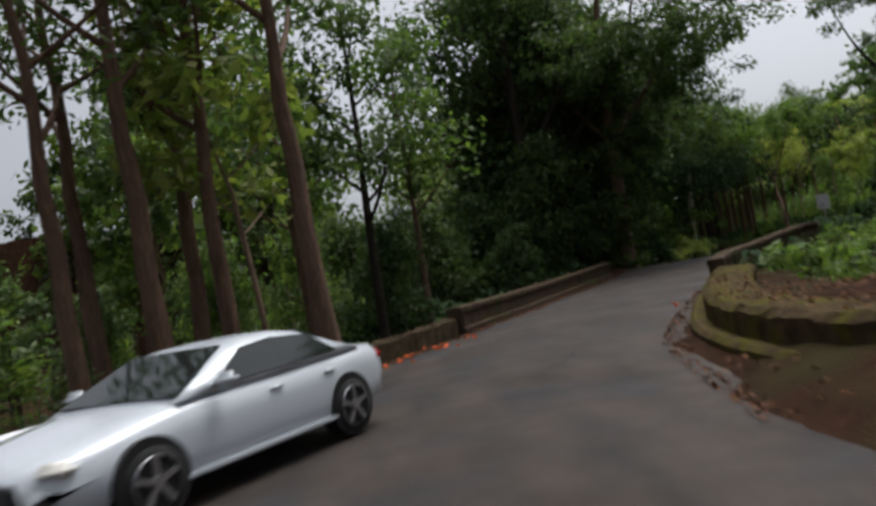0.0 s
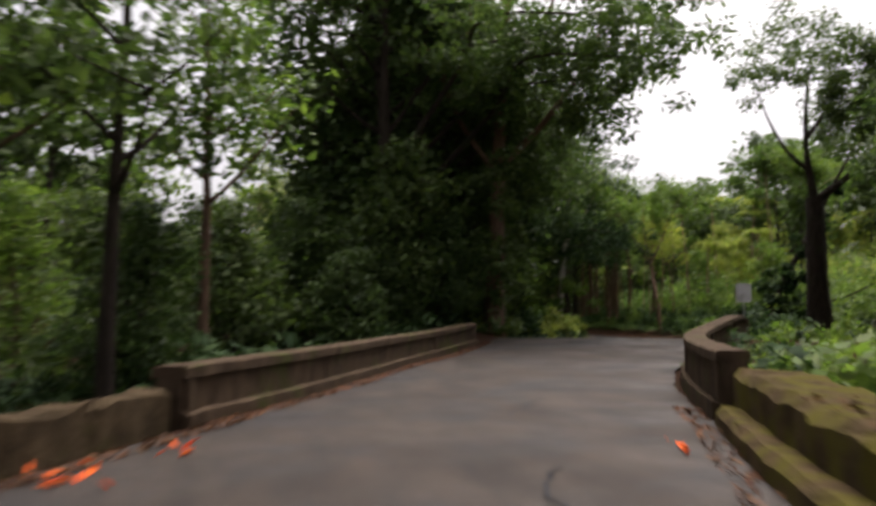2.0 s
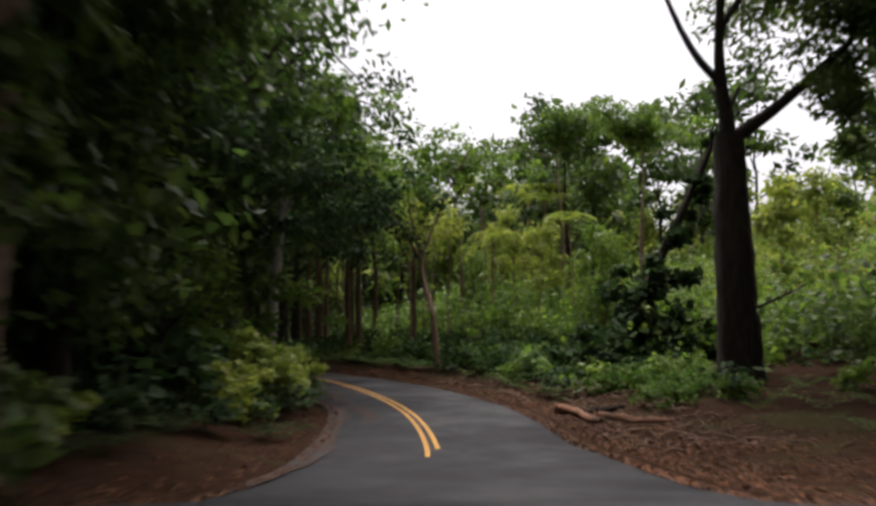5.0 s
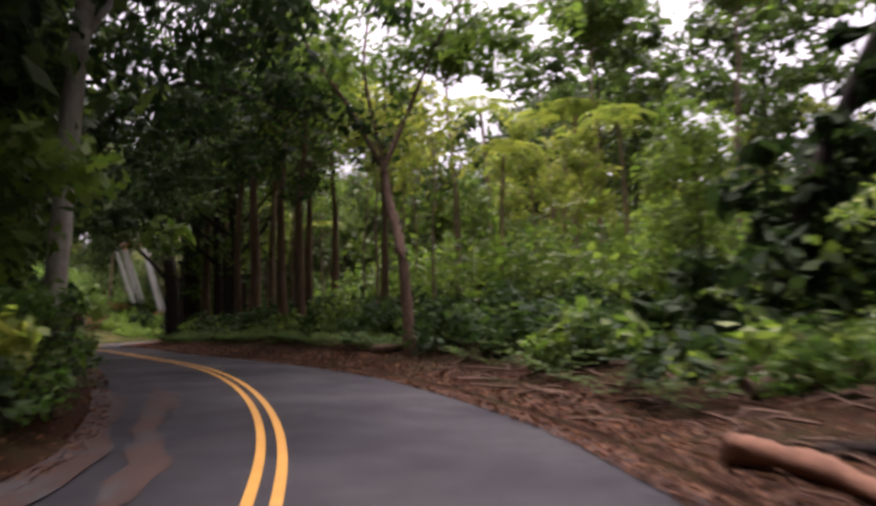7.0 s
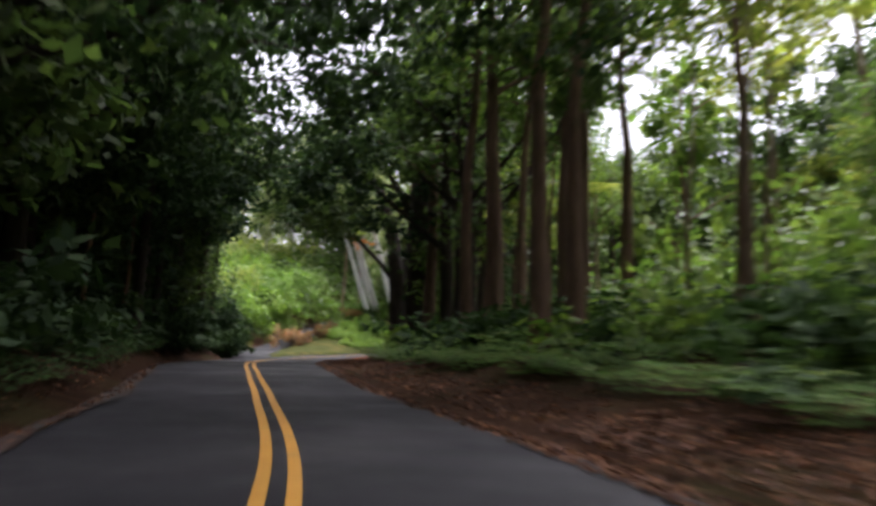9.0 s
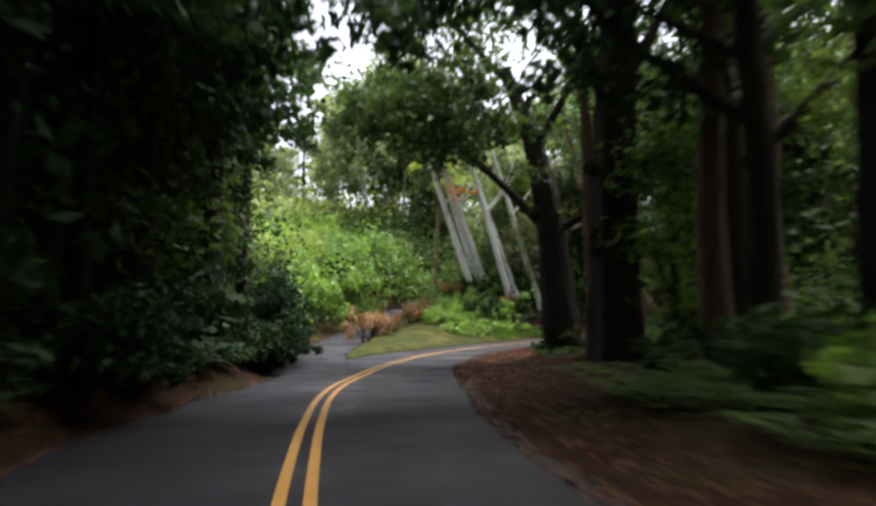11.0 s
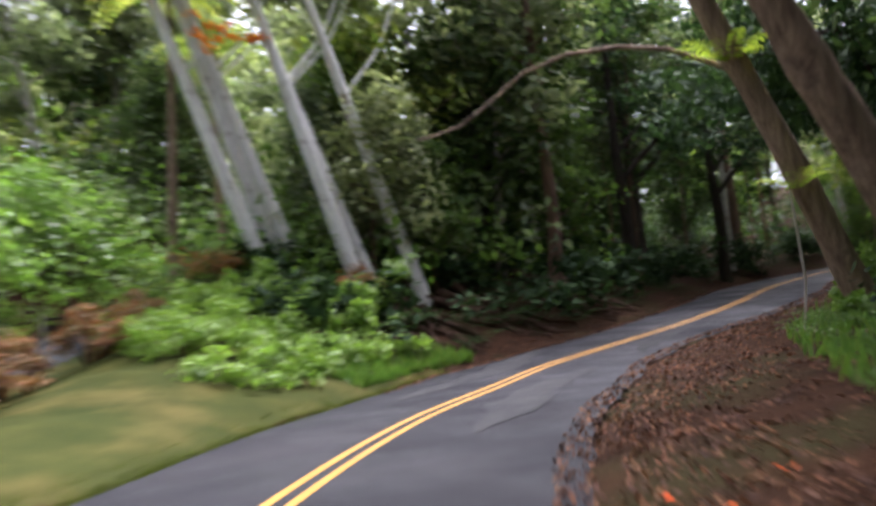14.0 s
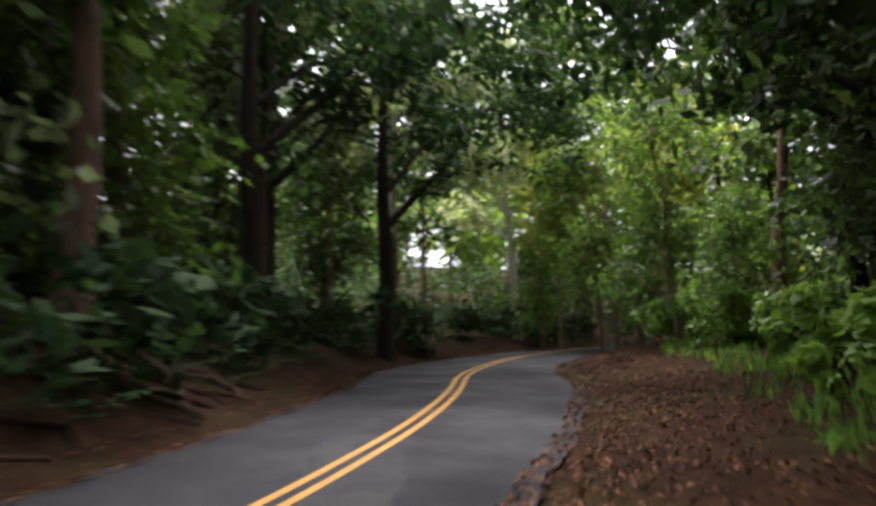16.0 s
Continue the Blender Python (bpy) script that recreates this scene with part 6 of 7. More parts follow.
# from (75, -8, 8, 12) on: extra crowns added to shade road and bank
for k, (s, d0, reach, high) in enumerate(((62, -9.6, 3.0, 7.5), (66, -9.0, 3.6, 7.6), (72, -6.6, 6.0, 7.6), (79, -5.5, 7.5, 7.0), (86, -5.4, 8, 7.2), (93, -5.6, 8, 7.8), (100, -6.0, 8, 8.0), (107, -6.6, 7, 8.4), (106, 7.4, -7, 7.8), (45, -7.5, 8.5, 10.6), (47.5, -7.6, 6.0, 11.0), (50, -7.6, 5.4, 11.2), (52.5, -8.0, 4.4, 10.6), (55, -8.0, 3, 9.4), (42.5, -8.0, 8, 11.5), (48.5, -8.0, 9.0, 12.4), (160, -3.0, 6, 8.4), (168, -1.0, 6, 8.0), (150, 8.6, -6, 7.0), (146, 7.4, -4.5, 6.6), (154, 10.0, -6, 7.6), (158, 12, -6, 8.0), (75, -8, 8, 12), (82, -8, 9, 12), (88, -8, 9, 12), (94, -8, 9, 12), (99, -8.5, 9, 12), (104, -8.5, 8, 12.5), (85, -10, 6, 13), (109, -9, 5, 12), (95, -5.8, 3, 6.4), (98.5, -6, 3, 6.5), (102, -6.2, 3, 6.6), (106, -6.4, 3, 6.8), (110, -6.8, 3, 7.0), (114, -8, 3.5, 7.2))):
    # past s=60 the crowns' shade is put into a near-black leaf colour
    overhang(s, d0, reach, high, 200 + k, LEAF_CREEPER_SHADE if s > 60 and d0 < 12 else LEAF_DARK)


# ---- roots on the cut bank ----
def bank_roots():
    rng = np.random.default_rng(14)
    for s0, s1, n, side in ((140.5, 155, 30, -1), (97, 113, 24, -1)):
        thing = new("bank_roots")
        x0, y0 = at((s0 + s1) / 2, float(left_edge((s0 + s1) / 2)) - 1.0)
        thing.location = (x0, y0, ground_z(x0, y0))
        tagged(thing, "tangle of exposed brown roots on the cut bank", "tree roots")
        for _ in range(n):
            s = rng.uniform(s0, s1)
            e = np.array([3.6, 2.6, 1.7, 1.0, 0.5]) + rng.uniform(-0.2, 0.2, 5)
            e = np.interp(np.linspace(0, 4, 9), range(5), e)
            ss = s + np.cumsum(rng.uniform(-0.5, 0.5, 9))
            p = on_ground(ss, left_edge(ss) - e)
            p[:, 2] += np.interp(np.linspace(0, 4, 9), range(5), [0.9, 0.45, 0.22, 0.1, -0.05]) * rng.uniform(0.15, 0.6) + rng.uniform(-0.06, 0.06, 9)
            r = rng.uniform(0.05, 0.17)
            part("root", mesh_from("root", *tube(p - np.array(thing.location), np.linspace(r, r * 0.3, 9), 8, 0.16, rng), BARK_ROOT, True), thing)


bank_roots()


# ---- logs and debris ----
def log(a, b, r, sag, mat, label, seed):
    rng = np.random.default_rng(seed)
    za, zb = ground_z(*a) + r * 0.8, ground_z(*b) + r * 0.8
    u = np.linspace(0, 1, 26)
    p = np.stack([a[0] + (b[0] - a[0]) * u, a[1] + (b[1] - a[1]) * u, za + (zb - za) * u], 1)
    side = np.array([-(b[1] - a[1]), b[0] - a[0], 0]) / math.hypot(b[0] - a[0], b[1] - a[1])
    p += side * (sag * np.sin(u * 5))[:, None] + np.array([0, 0, 1]) * (0.06 * np.sin(u * 4 + seed))[:, None]
    p[:, 2] = np.maximum(p[:, 2], ground_height(p[:, 0], p[:, 1]) + r * 0.6)
    v, f = tube(p, r * (1.1 - 0.4 * u) * (1 + 0.12 * np.sin(u * 17 + seed) + 0.08 * np.sin(u * 41 + 2 * seed)), 12, 0.09, rng, 0.08)
    caps = [tuple(range(12)), tuple(range(300, 312))]
    ob = new("log", mesh_from("log", v, [tuple(q) for q in f] + caps, mat, True))
    return tagged(ob, label, "log", group="fallen logs on the verge")


log((28.2, 55.6), (27.5, 53.1), 0.13, 0.12, WOOD_CUT, "bent orange-brown log stripped of its bark", 1)
log((27.65, 53.4), (29.0, 52.0), 0.12, 0.05, WOOD_CUT, "long split log lying on the leaf litter", 2)
log((31.4, 57.8), (33.6, 57.4), 0.14, 0.02, BARK_BROWN, "short mossy brown log behind the verge", 3)
log((29.0, 55.2), (29.9, 54.6), 0.1, 0.02, BARK_DARK, "short dark broken log on the verge", 4)
log((31.6, 58.6), (34.6, 57.6), 0.045, 0.1, BARK_PALE, "thin pale dead branch across the logs", 5)
log((29.6, 53.6), (31.6, 54.0), 0.09, 0.06, BARK_BROWN, "weathered brown branch lying on the litter", 8)
log((32.2, 70.0), (33.4, 67.9), 0.12, 0.05, BARK_BROWN, "rotting stump log at the foot of the tree", 6)
log((33.0, 60.4), (37.0, 56.8), 0.05, 0.2, BARK_BROWN, "bare brown branch reaching out of the bushes", 7)


def debris():
    rng = np.random.default_rng(21)
    out = []
    for _ in range(260):
        s, e = rng.uniform(56, 74), rng.uniform(0.8, 4.5)
        p = on_ground(s, float(right_edge(s)) + e)[0]
        a, L = rng.uniform(0, 6.28), rng.uniform(0.2, 0.9)
        q = np.array([p, p + np.array([math.cos(a) * L * 0.5, math.sin(a) * L * 0.5, rng.uniform(0.0, 0.12)]), p + np.array([math.cos(a + 0.3) * L, math.sin(a + 0.3) * L, rng.uniform(-0.02, 0.1)])])
        q[:, 2] += 0.03
        out.append(tube(q, [rng.uniform(0.01, 0.03)] * 3, 4))
    tagged(new("twigs", mesh_from("twigs", *join_arrays(out), BARK_BROWN)), "broken brown twigs scattered over the verge", "twigs", kind="stuff")


debris()


# ---- shrubs by the lawn and the driveway ----
def shrub(x, y, size, mat, label, stems=5, leaf=0.16, n=12, per=60, seed=0, tall=1.0, group=""):
    rng = np.random.default_rng(seed)
    thing = new("shrub")
    thing.location = (x, y, ground_z(x, y))
    tagged(thing, label, "shrub", group)
    tips = []
    for k in range(stems):
        a = k * 2.4 + rng.random()
        p = branch_path(rng, (0.08 * math.cos(a), 0.08 * math.sin(a), -0.15), (0.45 * math.cos(a), 0.45 * math.sin(a), 1.0 * tall), size * rng.uniform(0.8, 1.1), 6, 0.6)
        part("stem", mesh_from("stem", *tube(p, np.linspace(0.04, 0.012, 7), 5), BARK_DARK, True), thing)
        tips += [p[-1], p[-2], p[4]]
    tips = np.array(tips)
    c = tips[rng.integers(len(tips), size=n)] + 0.18 * size * rng.standard_normal((n, 3))
    c[:, 2] = np.maximum(c[:, 2], 0.15)
    part("foliage", mesh_from("foliage", *clumps(c, size * rng.uniform(0.18, 0.34, n), per, leaf, leaf * 0.5, rng, 0.75), mat), thing)
    return thing


for k, (x, y, size) in enumerate(((33.4, 129.6, 1.5), (34.3, 130.6, 1.3), (35.0, 132.2, 1.0), (37.0, 136.0, 1.3), (36.6, 134.4, 0.9), (39.6, 139.0, 1.5), (36.5, 133.3, 1.2), (32.9, 126.2, 1.6), (43.6, 137.0, 1.2))):
    shrub(x, y, size, LEAF_RUST, "rust-brown dry-leaved shrub beside the driveway", 6, 0.15, 14, 60, 60 + k, group="rusty shrubs on the lawn")
for k, (x, y, size) in enumerate(((26.4, 123.5, 2.4), (28.2, 126.0, 2.0), (28.8, 129.5, 2.4), (29.8, 133.5, 2.6), (26.8, 131.0, 3.2), (31.2, 137.5, 2.6), (28.2, 137.0, 3.4), (32.6, 142.0, 2.6), (29.6, 142.0, 3.4), (25.4, 136.0, 3.8), (34.4, 146.5, 2.6), (31.5, 147.5, 3.2), (27.4, 134.4, 3.2), (26.2, 126.5, 3.0), (25.2, 130.0, 3.6), (24.8, 121.5, 3.2))):
    shrub(x, y, size, LEAF_LIME if k % 4 else LEAF_SUNLIT, "tall lime-green leafy shrub on the slope", 7, 0.26, 34, 60, 80 + k, group="lime-green shrubs above the driveway")
# bank shrubs by the fork: deep shade painted in as near-black leaves
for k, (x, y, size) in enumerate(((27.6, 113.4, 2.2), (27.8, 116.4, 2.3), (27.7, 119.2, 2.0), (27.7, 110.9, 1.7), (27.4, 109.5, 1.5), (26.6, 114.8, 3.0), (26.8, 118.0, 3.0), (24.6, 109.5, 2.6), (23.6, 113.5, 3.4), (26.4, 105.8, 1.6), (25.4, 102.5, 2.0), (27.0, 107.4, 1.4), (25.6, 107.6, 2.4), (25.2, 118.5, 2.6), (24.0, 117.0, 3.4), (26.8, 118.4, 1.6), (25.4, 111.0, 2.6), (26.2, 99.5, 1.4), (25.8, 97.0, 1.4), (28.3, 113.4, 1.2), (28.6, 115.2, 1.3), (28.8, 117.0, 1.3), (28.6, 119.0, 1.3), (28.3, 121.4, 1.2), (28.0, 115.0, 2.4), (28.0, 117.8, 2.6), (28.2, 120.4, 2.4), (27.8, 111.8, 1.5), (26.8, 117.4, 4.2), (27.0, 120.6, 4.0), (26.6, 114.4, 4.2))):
    shrub(x, y, size, LEAF_CREEPER_SHADE, "leafy shrub on the bank by the fork, coloured as in deep shade", 6, 0.22, 26, 60, 100 + k, group="shrubs by the fork")
for k, (x, y, size) in enumerate(((42.2, 134.6, 1.0), (43.0, 135.6, 1.2), (41.6, 136.0, 1.1), (43.8, 136.4, 1.3), (40.6, 136.8, 1.2))):
    shrub(x, y, size, LEAF_LIME, "bright green weedy shrub at the lawn's upper edge", 5, 0.22, 14, 50, 120 + k, group="green weeds by the lawn")
for k, (s, e, size) in enumerate(((130.0, 5.0, 0.7), (132.0, 4.6, 0.7), (139.0, 4.6, 0.8), (140.6, 4.2, 0.8), (142.2, 4.4, 0.9), (144.0, 4.0, 1.0), (146.0, 4.0, 1.0), (148.2, 3.8, 1.1), (150.2, 3.8, 1.1), (166.5, 3.6, 1.6), (168.5, 3.0, 1.5), (163.0, 4.4, 1.4), (160.0, 4.6, 1.3), (156.5, 4.6, 1.2))):
    x, y = at(s, float(right_edge(s)) + e)
    shrub(x, y, size, LEAF_LIME if s > 118 else LEAF_MID, "bright green leafy weed on the road's inner verge", 5, 0.24, 16, 46, 140 + k, group="green weeds on the verge")
for k, (x, y, size) in enumerate(((23.2, 62.8, 1.7), (22.6, 61.4, 1.6), (23.0, 64.4, 1.3))):
    shrub(x, y, size, FERN, "leafy mid-green shrub at the edge of the verge", seed=520 + k)
# light green shrubs, lit look from the sunlit leaf colour
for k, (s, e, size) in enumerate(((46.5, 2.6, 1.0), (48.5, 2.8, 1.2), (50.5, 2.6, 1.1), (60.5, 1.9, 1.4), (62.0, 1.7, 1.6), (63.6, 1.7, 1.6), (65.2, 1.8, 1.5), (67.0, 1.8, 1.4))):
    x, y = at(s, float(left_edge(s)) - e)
    shrub(x, y, size, LEAF_SUNLIT, "light green shrub at the edge of the thicket", 5, 0.26, 18, 48, 160 + k, group="shrubs at the thicket's edge")


def grass_blades():
    rng = np.random.default_rng(4)
    p = LAWN_POINTS[rng.integers(len(LAWN_POINTS), size=20000)] + np.concatenate([rng.uniform(-0.2, 0.2, (20000, 2)), np.zeros((20000, 1))], 1)
    p[:, 2] = ground_height(p[:, 0], p[:, 1]) + 0.05
    nrm = rng.standard_normal((len(p), 3)) * np.array([1, 1, 0.15])
    v, f = leaves(p, nrm, 0.05, 0.012, rng, 0.05, -3.0)
    se = rng.uniform(122, 142, 3600)
    pe = on_ground(se, left_edge(se) - rng.exponential(0.12, 3600) + 0.06)
    pe[:, 2] += 0.05
    w, g = leaves(pe, rng.standard_normal((3600, 3)) * np.array([1, 1, 0.15]), 0.13, 0.022, rng, 0.05, -3.0)
    v, f = join_arrays([(v, f), (w, g)])
    tagged(new("lawn_blades", mesh_from("lawn_blades", v, f, LAWN_BLADE)), "short yellow-green grass blades on the lawn", "grass", kind="stuff")
    s = np.concatenate([rng.uniform(126, 150, 2200), rng.uniform(152, 185, 1800)])
    e = 2.6 + 2.6 * rng.random(len(s))
    q = on_ground(s, right_edge(s) + e)
    s2 = rng.uniform(138, 143.5, 1000)
    q2 = on_ground(s2, left_edge(s2) - 0.25 - 1.2 * rng.random(1000) ** 2)
    q = np.concatenate([q, q2])
    q[:, 2] += 0.12
    v, f = leaves(q, rng.standard_normal((len(q), 3)) * np.array([1, 1, 0.2]), 0.34, 0.05, rng, 0.05, -3.0)
    tagged(new("verge_grass", mesh_from("verge_grass", v, f, GRASS)), "rough bright green grass on the verges", "grass", kind="stuff")


grass_blades()


# ---- gate across the driveway ----
def gate():
    p = np.array([36.6, 140.2])
    z = ground_z(36.6, 140.2)
    thing = new("driveway_gate")
    thing.location = (p[0], p[1], z)
    thing.rotation_euler = (0, 0, radians(-10))
    tagged(thing, "low dark rail gate on pale posts across the driveway", "gate")
    for x in (-0.85, 0.85):
        part("post", bm_mesh("post", block(0.08, 0.08, 0.95), BARK_PALE), thing, "pale post", Matrix.Translation((x, 0, -0.2)))
    for h, t in ((0.28, 0.16), (0.55, 0.1)):
        part("rail", bm_mesh("rail", block(1.8, 0.05, t), BARK_DARK), thing, "dark wooden rail", Matrix.Translation((0, 0.08, h)))


gate()


# ---- the silver-white saloon car ----
PAINT, pnt, pb = material("white_car_paint", 0.25)
pb.inputs["Base Color"].default_value = (0.5, 0.53, 0.56, 1)
pb.inputs["Coat Weight"].default_value = 0.6
GLASS, gnt, gb = material("dark_car_glass", 0.05)
gb.inputs["Base Color"].default_value = (0.012, 0.016, 0.015, 1)
gb.inputs["Specular IOR Level"].default_value = 0.6
RUBBER = surface("tyre_rubber", (0.012, 0.012, 0.012), (0.03, 0.03, 0.03), 8, 60, 0.85, relief=0.2)
RIM = surface("alloy_rim", (0.45, 0.45, 0.46), (0.6, 0.6, 0.6), 5, 60, 0.3, metal=0.9, relief=0.05)
LAMP, lnt, lb = material("headlamp_lens", 0.1)
lb.inputs["Base Color"].default_value = (0.75, 0.72, 0.65, 1)
AMBER, ant, ab = material("amber_lamp", 0.2)
ab.inputs["Base Color"].default_value = (0.9, 0.35, 0.05, 1)
ab.inputs["Emission Color"].default_value = (1.0, 0.45, 0.1, 1)
ab.inputs["Emission Strength"].default_value = 1.2
TAIL, tnt, tb = material("red_tail_lamp", 0.2)
tb.inputs["Base Color"].default_value = (0.3, 0.02, 0.015, 1)
BLACK = surface("black_plastic", (0.01, 0.01, 0.01), (0.025, 0.025, 0.025), 8, 60, 0.6, relief=0.1)


def loft(sections, cap=True):
    k = len(sections[0])
    v = [p for s in sections for p in s]
    f = [(i * k + j, i * k + (j + 1) % k, (i + 1) * k + (j + 1) % k, (i + 1) * k + j) for i in range(len(sections) - 1) for j in range(k)]
    if cap:
        f += [tuple(range(k))[::-1], tuple(range((len(sections) - 1) * k, len(sections) * k))]
    return v, f


def sedan(place):
    car = new("car")
    car.matrix_basis = place
    tagged(car, "silver-white saloon car with amber front lamp on the road", "car")
    st = [(-2.43, 0.55, 0.36, 0.60), (-2.38, 0.68, 0.28, 0.68), (-2.2, 0.80, 0.22, 0.75), (-1.9, 0.87, 0.20, 0.82), (-1.5, 0.90, 0.20, 0.90), (-1.05, 0.91, 0.20, 0.97), (-0.4, 0.91, 0.20, 0.99), (0.5, 0.91, 0.20, 1.0), (1.3, 0.91, 0.20, 1.02), (1.75, 0.90, 0.22, 1.05), (2.15, 0.86, 0.28, 1.04), (2.36, 0.78, 0.34, 0.98), (2.43, 0.66, 0.42, 0.86)]
    secs = []
    for x, w, zb, zt in st:
        half = [(0.0, zb), (w * 0.85, zb), (w * 0.97, zb + 0.1), (w, zb + 0.28), (w, zt - 0.28), (w * 0.965, zt - 0.12), (w * 0.88, zt - 0.03), (w * 0.55, zt), (0.0, zt + 0.015)]
        secs.append([(x, y, z) for y, z in half] + [(x, -y, z) for y, z in half[-2:0:-1]])
    body = part("body", mesh_from("body", *loft(secs), PAINT, True), car)
    top = [(-1.05, 0.80, 0.95, 0.96), (-0.7, 0.77, 0.96, 1.12), (-0.2, 0.72, 0.97, 1.37), (0.15, 0.66, 0.98, 1.44), (0.6, 0.64, 0.98, 1.455), (1.0, 0.65, 0.99, 1.40), (1.4, 0.70, 1.0, 1.22), (1.85, 0.74, 1.01, 1.03)]
    secs = []
    for x, w, zb, zt in top:
        wl = 0.84
        half = [(0.0, zb), (wl, zb), (w + (wl - w) * 0.3, zb + (zt - zb) * 0.8), (w * 0.86, zt - 0.01), (w * 0.5, zt + 0.005), (0.0, zt + 0.012)]
        secs.append([(x, y, z) for y, z in half] + [(x, -y, z) for y, z in half[-2:0:-1]])
    part("cabin", mesh_from("cabin", *loft(secs), PAINT, True), car)

    def pane(name, quad, label, parent=car):
        a = np.array(quad, float)
        n = np.cross(a[1] - a[0], a[2] - a[0])
        n /= np.linalg.norm(n)
        c = a.mean(0)
        if n @ (c - np.array([0.3, 0, 0.9])) < 0:
            n = -n
        v = np.vstack([a + n * 0.02, a - n * 0.03])
        k = len(a)
        f = [tuple(range(k)), tuple(range(k, 2 * k))[::-1]] + [(i, (i + 1) % k, k + (i + 1) % k, k + i) for i in range(k)]
        part(name, mesh_from(name, v, f, GLASS), parent, label)

    pane("windscreen", [(-0.98, -0.74, 1.0), (-0.98, 0.74, 1.0), (-0.17, 0.58, 1.385), (-0.17, -0.58, 1.385)], "dark windscreen")
    pane("rear_window", [(1.78, -0.66, 1.06), (1.78, 0.66, 1.06), (1.08, 0.54, 1.38), (1.08, -0.54, 1.38)], "dark rear window")
    for sgn in (-1, 1):
        pane("side_window", [(-0.62, sgn * 0.845, 1.02), (0.392, sgn * 0.845, 1.03), (0.392, sgn * 0.705, 1.37), (-0.08, sgn * 0.72, 1.33)], "dark front side window")
        pane("side_window", [(0.398, sgn * 0.845, 1.03), (1.35, sgn * 0.84, 1.05), (1.0, sgn * 0.73, 1.32), (0.398, sgn * 0.705, 1.37)], "dark rear side window")
        part("door_mirror", bm_mesh("door_mirror", block(0.16, 0.26, 0.17, 0.06), PAINT, True), car, "white door mirror", Matrix.Translation((-0.6, sgn * 1.0, 0.98)))
        for x in (0.2, 1.1):
            part("door_handle", bm_mesh("door_handle", block(0.2, 0.04, 0.035, 0.012), PAINT, True), car, "", Matrix.Translation((x, sgn * 0.905, 0.82)))
        part("sill_trim", bm_mesh("sill_trim", block(2.3, 0.05, 0.07, 0.02), PAINT), car, "pale sill strip", Matrix.Translation((0, sgn * 0.905, 0.24)))
        lamp = part("headlamp", bm_mesh("headlamp", block(0.34, 0.3, 0.14, 0.05), LAMP, True), car, "clear headlamp", pose(-2.13, sgn * 0.66, 0.6, 0, 0, -sgn * 38))
        part("indicator", bm_mesh("indicator", block(0.14, 0.2, 0.1, 0.03), AMBER, True), lamp, "lit amber lamp", Matrix.Translation((0.06, sgn * 0.06, 0.02)))
        part("tail_lamp", bm_mesh("tail_lamp", block(0.2, 0.22, 0.16, 0.04), TAIL, True), car, "red tail lamp", pose(2.27, sgn * 0.7, 0.76, 0, 0, sgn * 25))
        for x in (-1.48, 1.42):
            v, f = tube(np.array([(0, -0.10, 0), (0, 0.10, 0)]) * 1.0, [0.39, 0.39], 24)
            part("wheel_arch", mesh_from("wheel_arch", v, [tuple(q) for q in f] + [tuple(range(24)), tuple(range(24, 48))], BLACK), car, "dark wheel arch", Matrix.Translation((x, sgn * 0.825, 0.36)))
            wheel = part("wheel", mesh_from("wheel", *tube(np.array([(0, -0.02, 0), (0, 0.0, 0), (0, 0.12, 0), (0, 0.16, 0), (0, 0.17, 0)]) * sgn, [0.30, 0.335, 0.335, 0.315, 0.25], 28), RUBBER, True), car, "black tyre", Matrix.Translation((x, sgn * 0.78, 0.335)))
            bm = bmesh.new()
            for k in range(5):
                g = bmesh.ops.create_cube(bm, size=1)["verts"]
                bmesh.ops.scale(bm, vec=(0.055, 0.03, 0.24), verts=g)
                bmesh.ops.translate(bm, vec=(0, 0, 0.12), verts=g)
                bmesh.ops.rotate(bm, cent=(0, 0, 0), matrix=Matrix.Rotation(k * 2 * math.pi / 5, 3, "Y"), verts=g)
            g = bmesh.ops.create_cone(bm, cap_ends=True, segments=18, radius1=0.07, radius2=0.06, depth=0.05)["verts"]
            bmesh.ops.rotate(bm, cent=(0, 0, 0), matrix=Matrix.Rotation(math.pi / 2, 3, "X"), verts=g)
            part("rim", bm_mesh("rim", bm, RIM), wheel, "five-spoke alloy rim", Matrix.Translation((0, sgn * 0.16, 0)))
            part("rim_ring", mesh_from("rim_ring", *tube(np.array([(0, 0.12, 0), (0, 0.165, 0), (0, 0.172, 0)]) * sgn, [0.235, 0.25, 0.235], 28), RIM, True), wheel, "alloy rim edge")
    part("grille", bm_mesh("grille", block(0.08, 0.95, 0.12, 0.03), BLACK), car, "dark lower grille", Matrix.Translation((-2.4, 0, 0.32)))
    part("grille", bm_mesh("grille", block(0.08, 0.8, 0.08, 0.03), BLACK), car, "dark upper grille", Matrix.Translation((-2.4, 0, 0.53)))
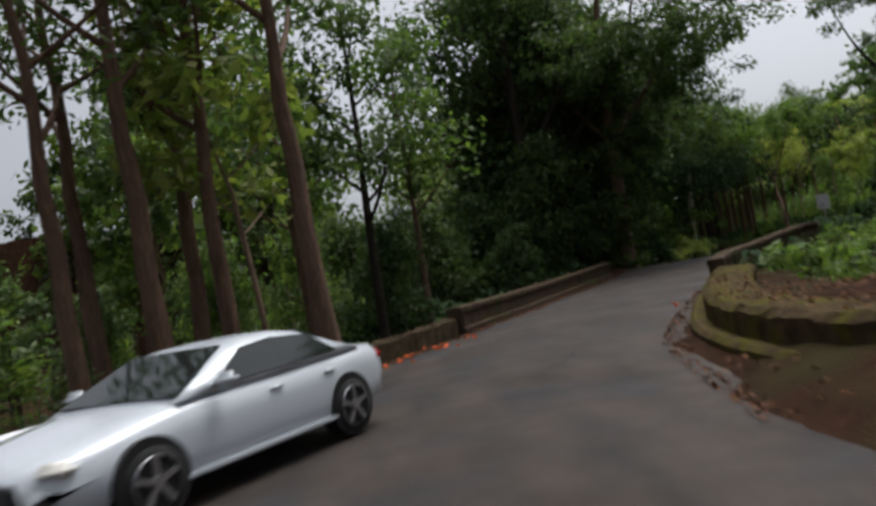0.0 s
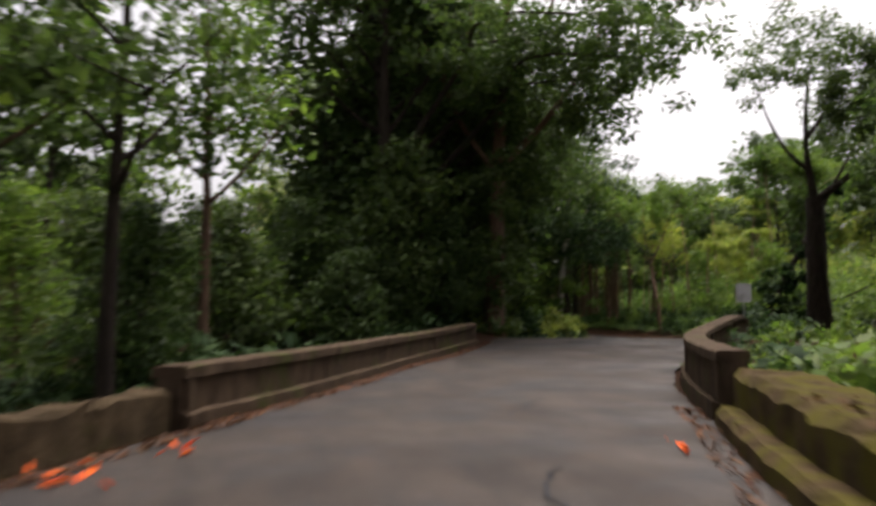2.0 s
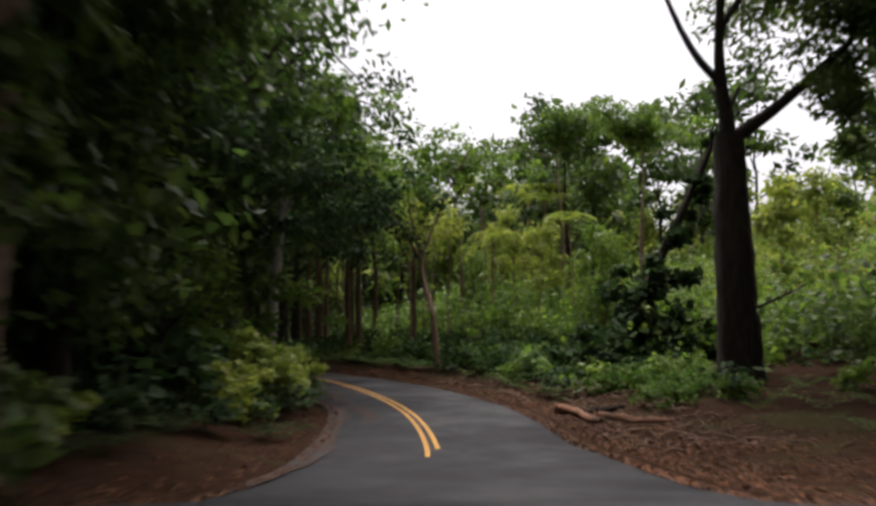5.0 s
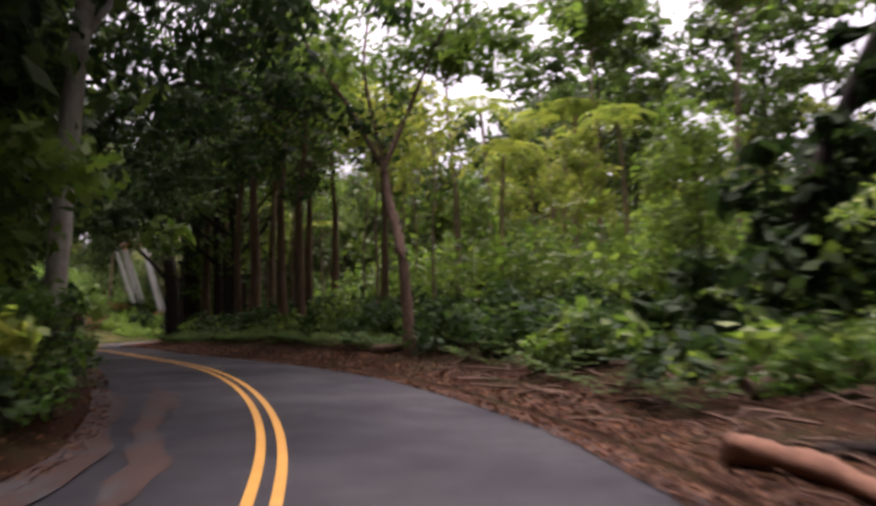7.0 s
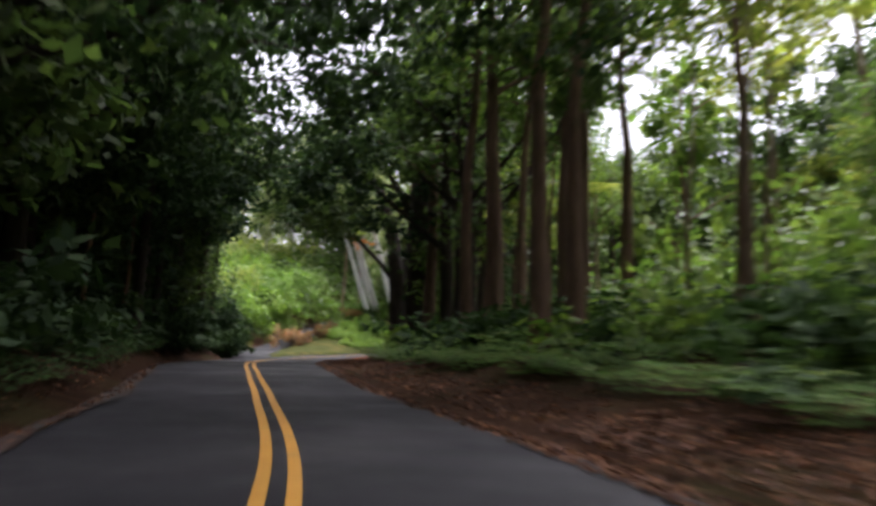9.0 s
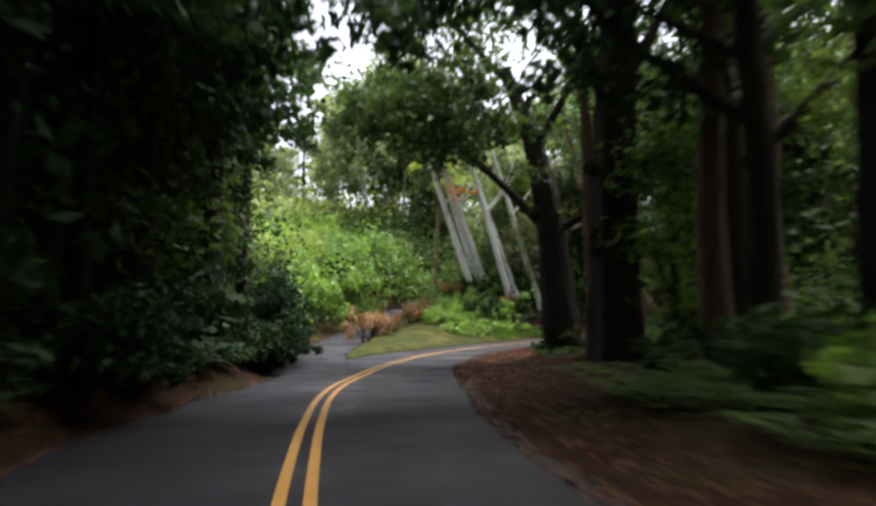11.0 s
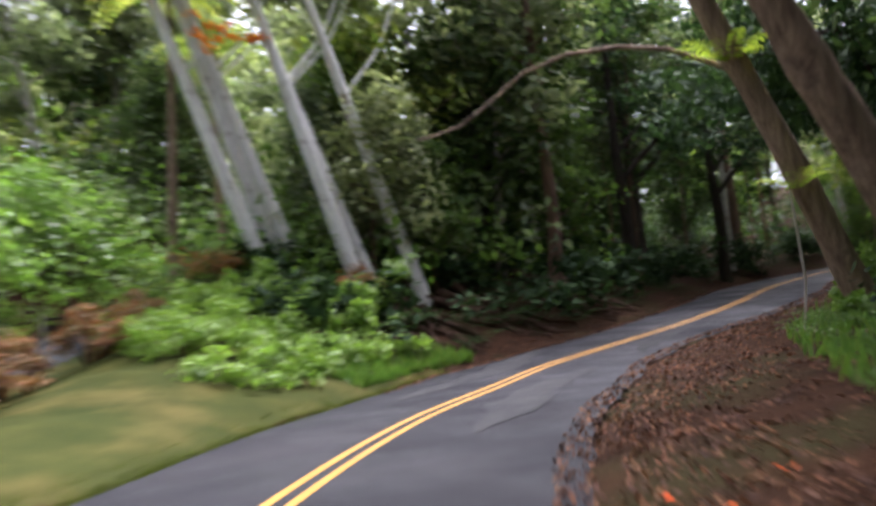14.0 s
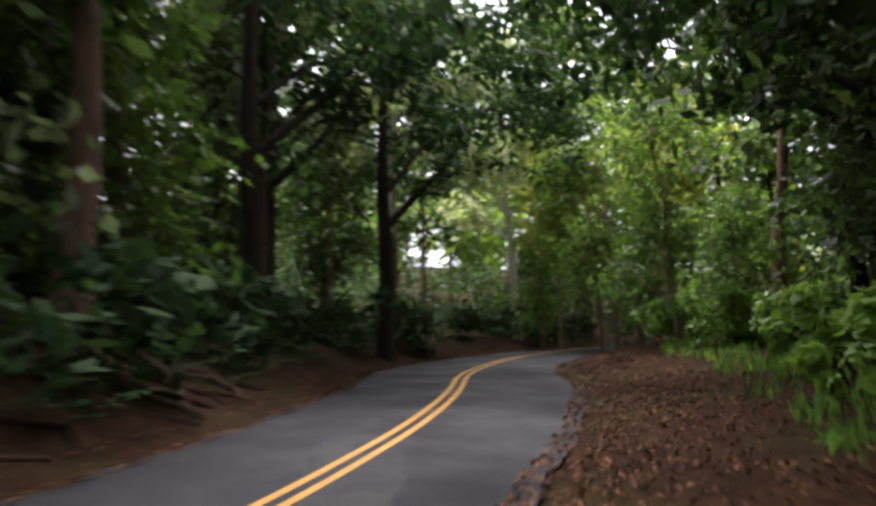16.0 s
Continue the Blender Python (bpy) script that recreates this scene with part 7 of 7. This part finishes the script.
    part("number_plate", bm_mesh("number_plate", block(0.02, 0.3, 0.12, 0.005), SIGN_WHITE), car, "plain pale plate", Matrix.Translation((-2.46, 0, 0.42)))


front, rear = np.array([-2.376, 8.084, -0.21]), np.array([-0.97, 10.62, -0.21])
ahead = (front - rear)[:2] / np.linalg.norm((front - rear)[:2])
mid = (front + rear) / 2
left_side = np.array([-ahead[1], ahead[0]])
sedan(pose(mid[0] - left_side[0] * 0.85, mid[1] - left_side[1] * 0.85, mid[2] + 0.02, 0, 0, math.degrees(math.atan2(-ahead[1], -ahead[0]))) @ Matrix.Diagonal((1.03, 1.0, 0.91, 1)))
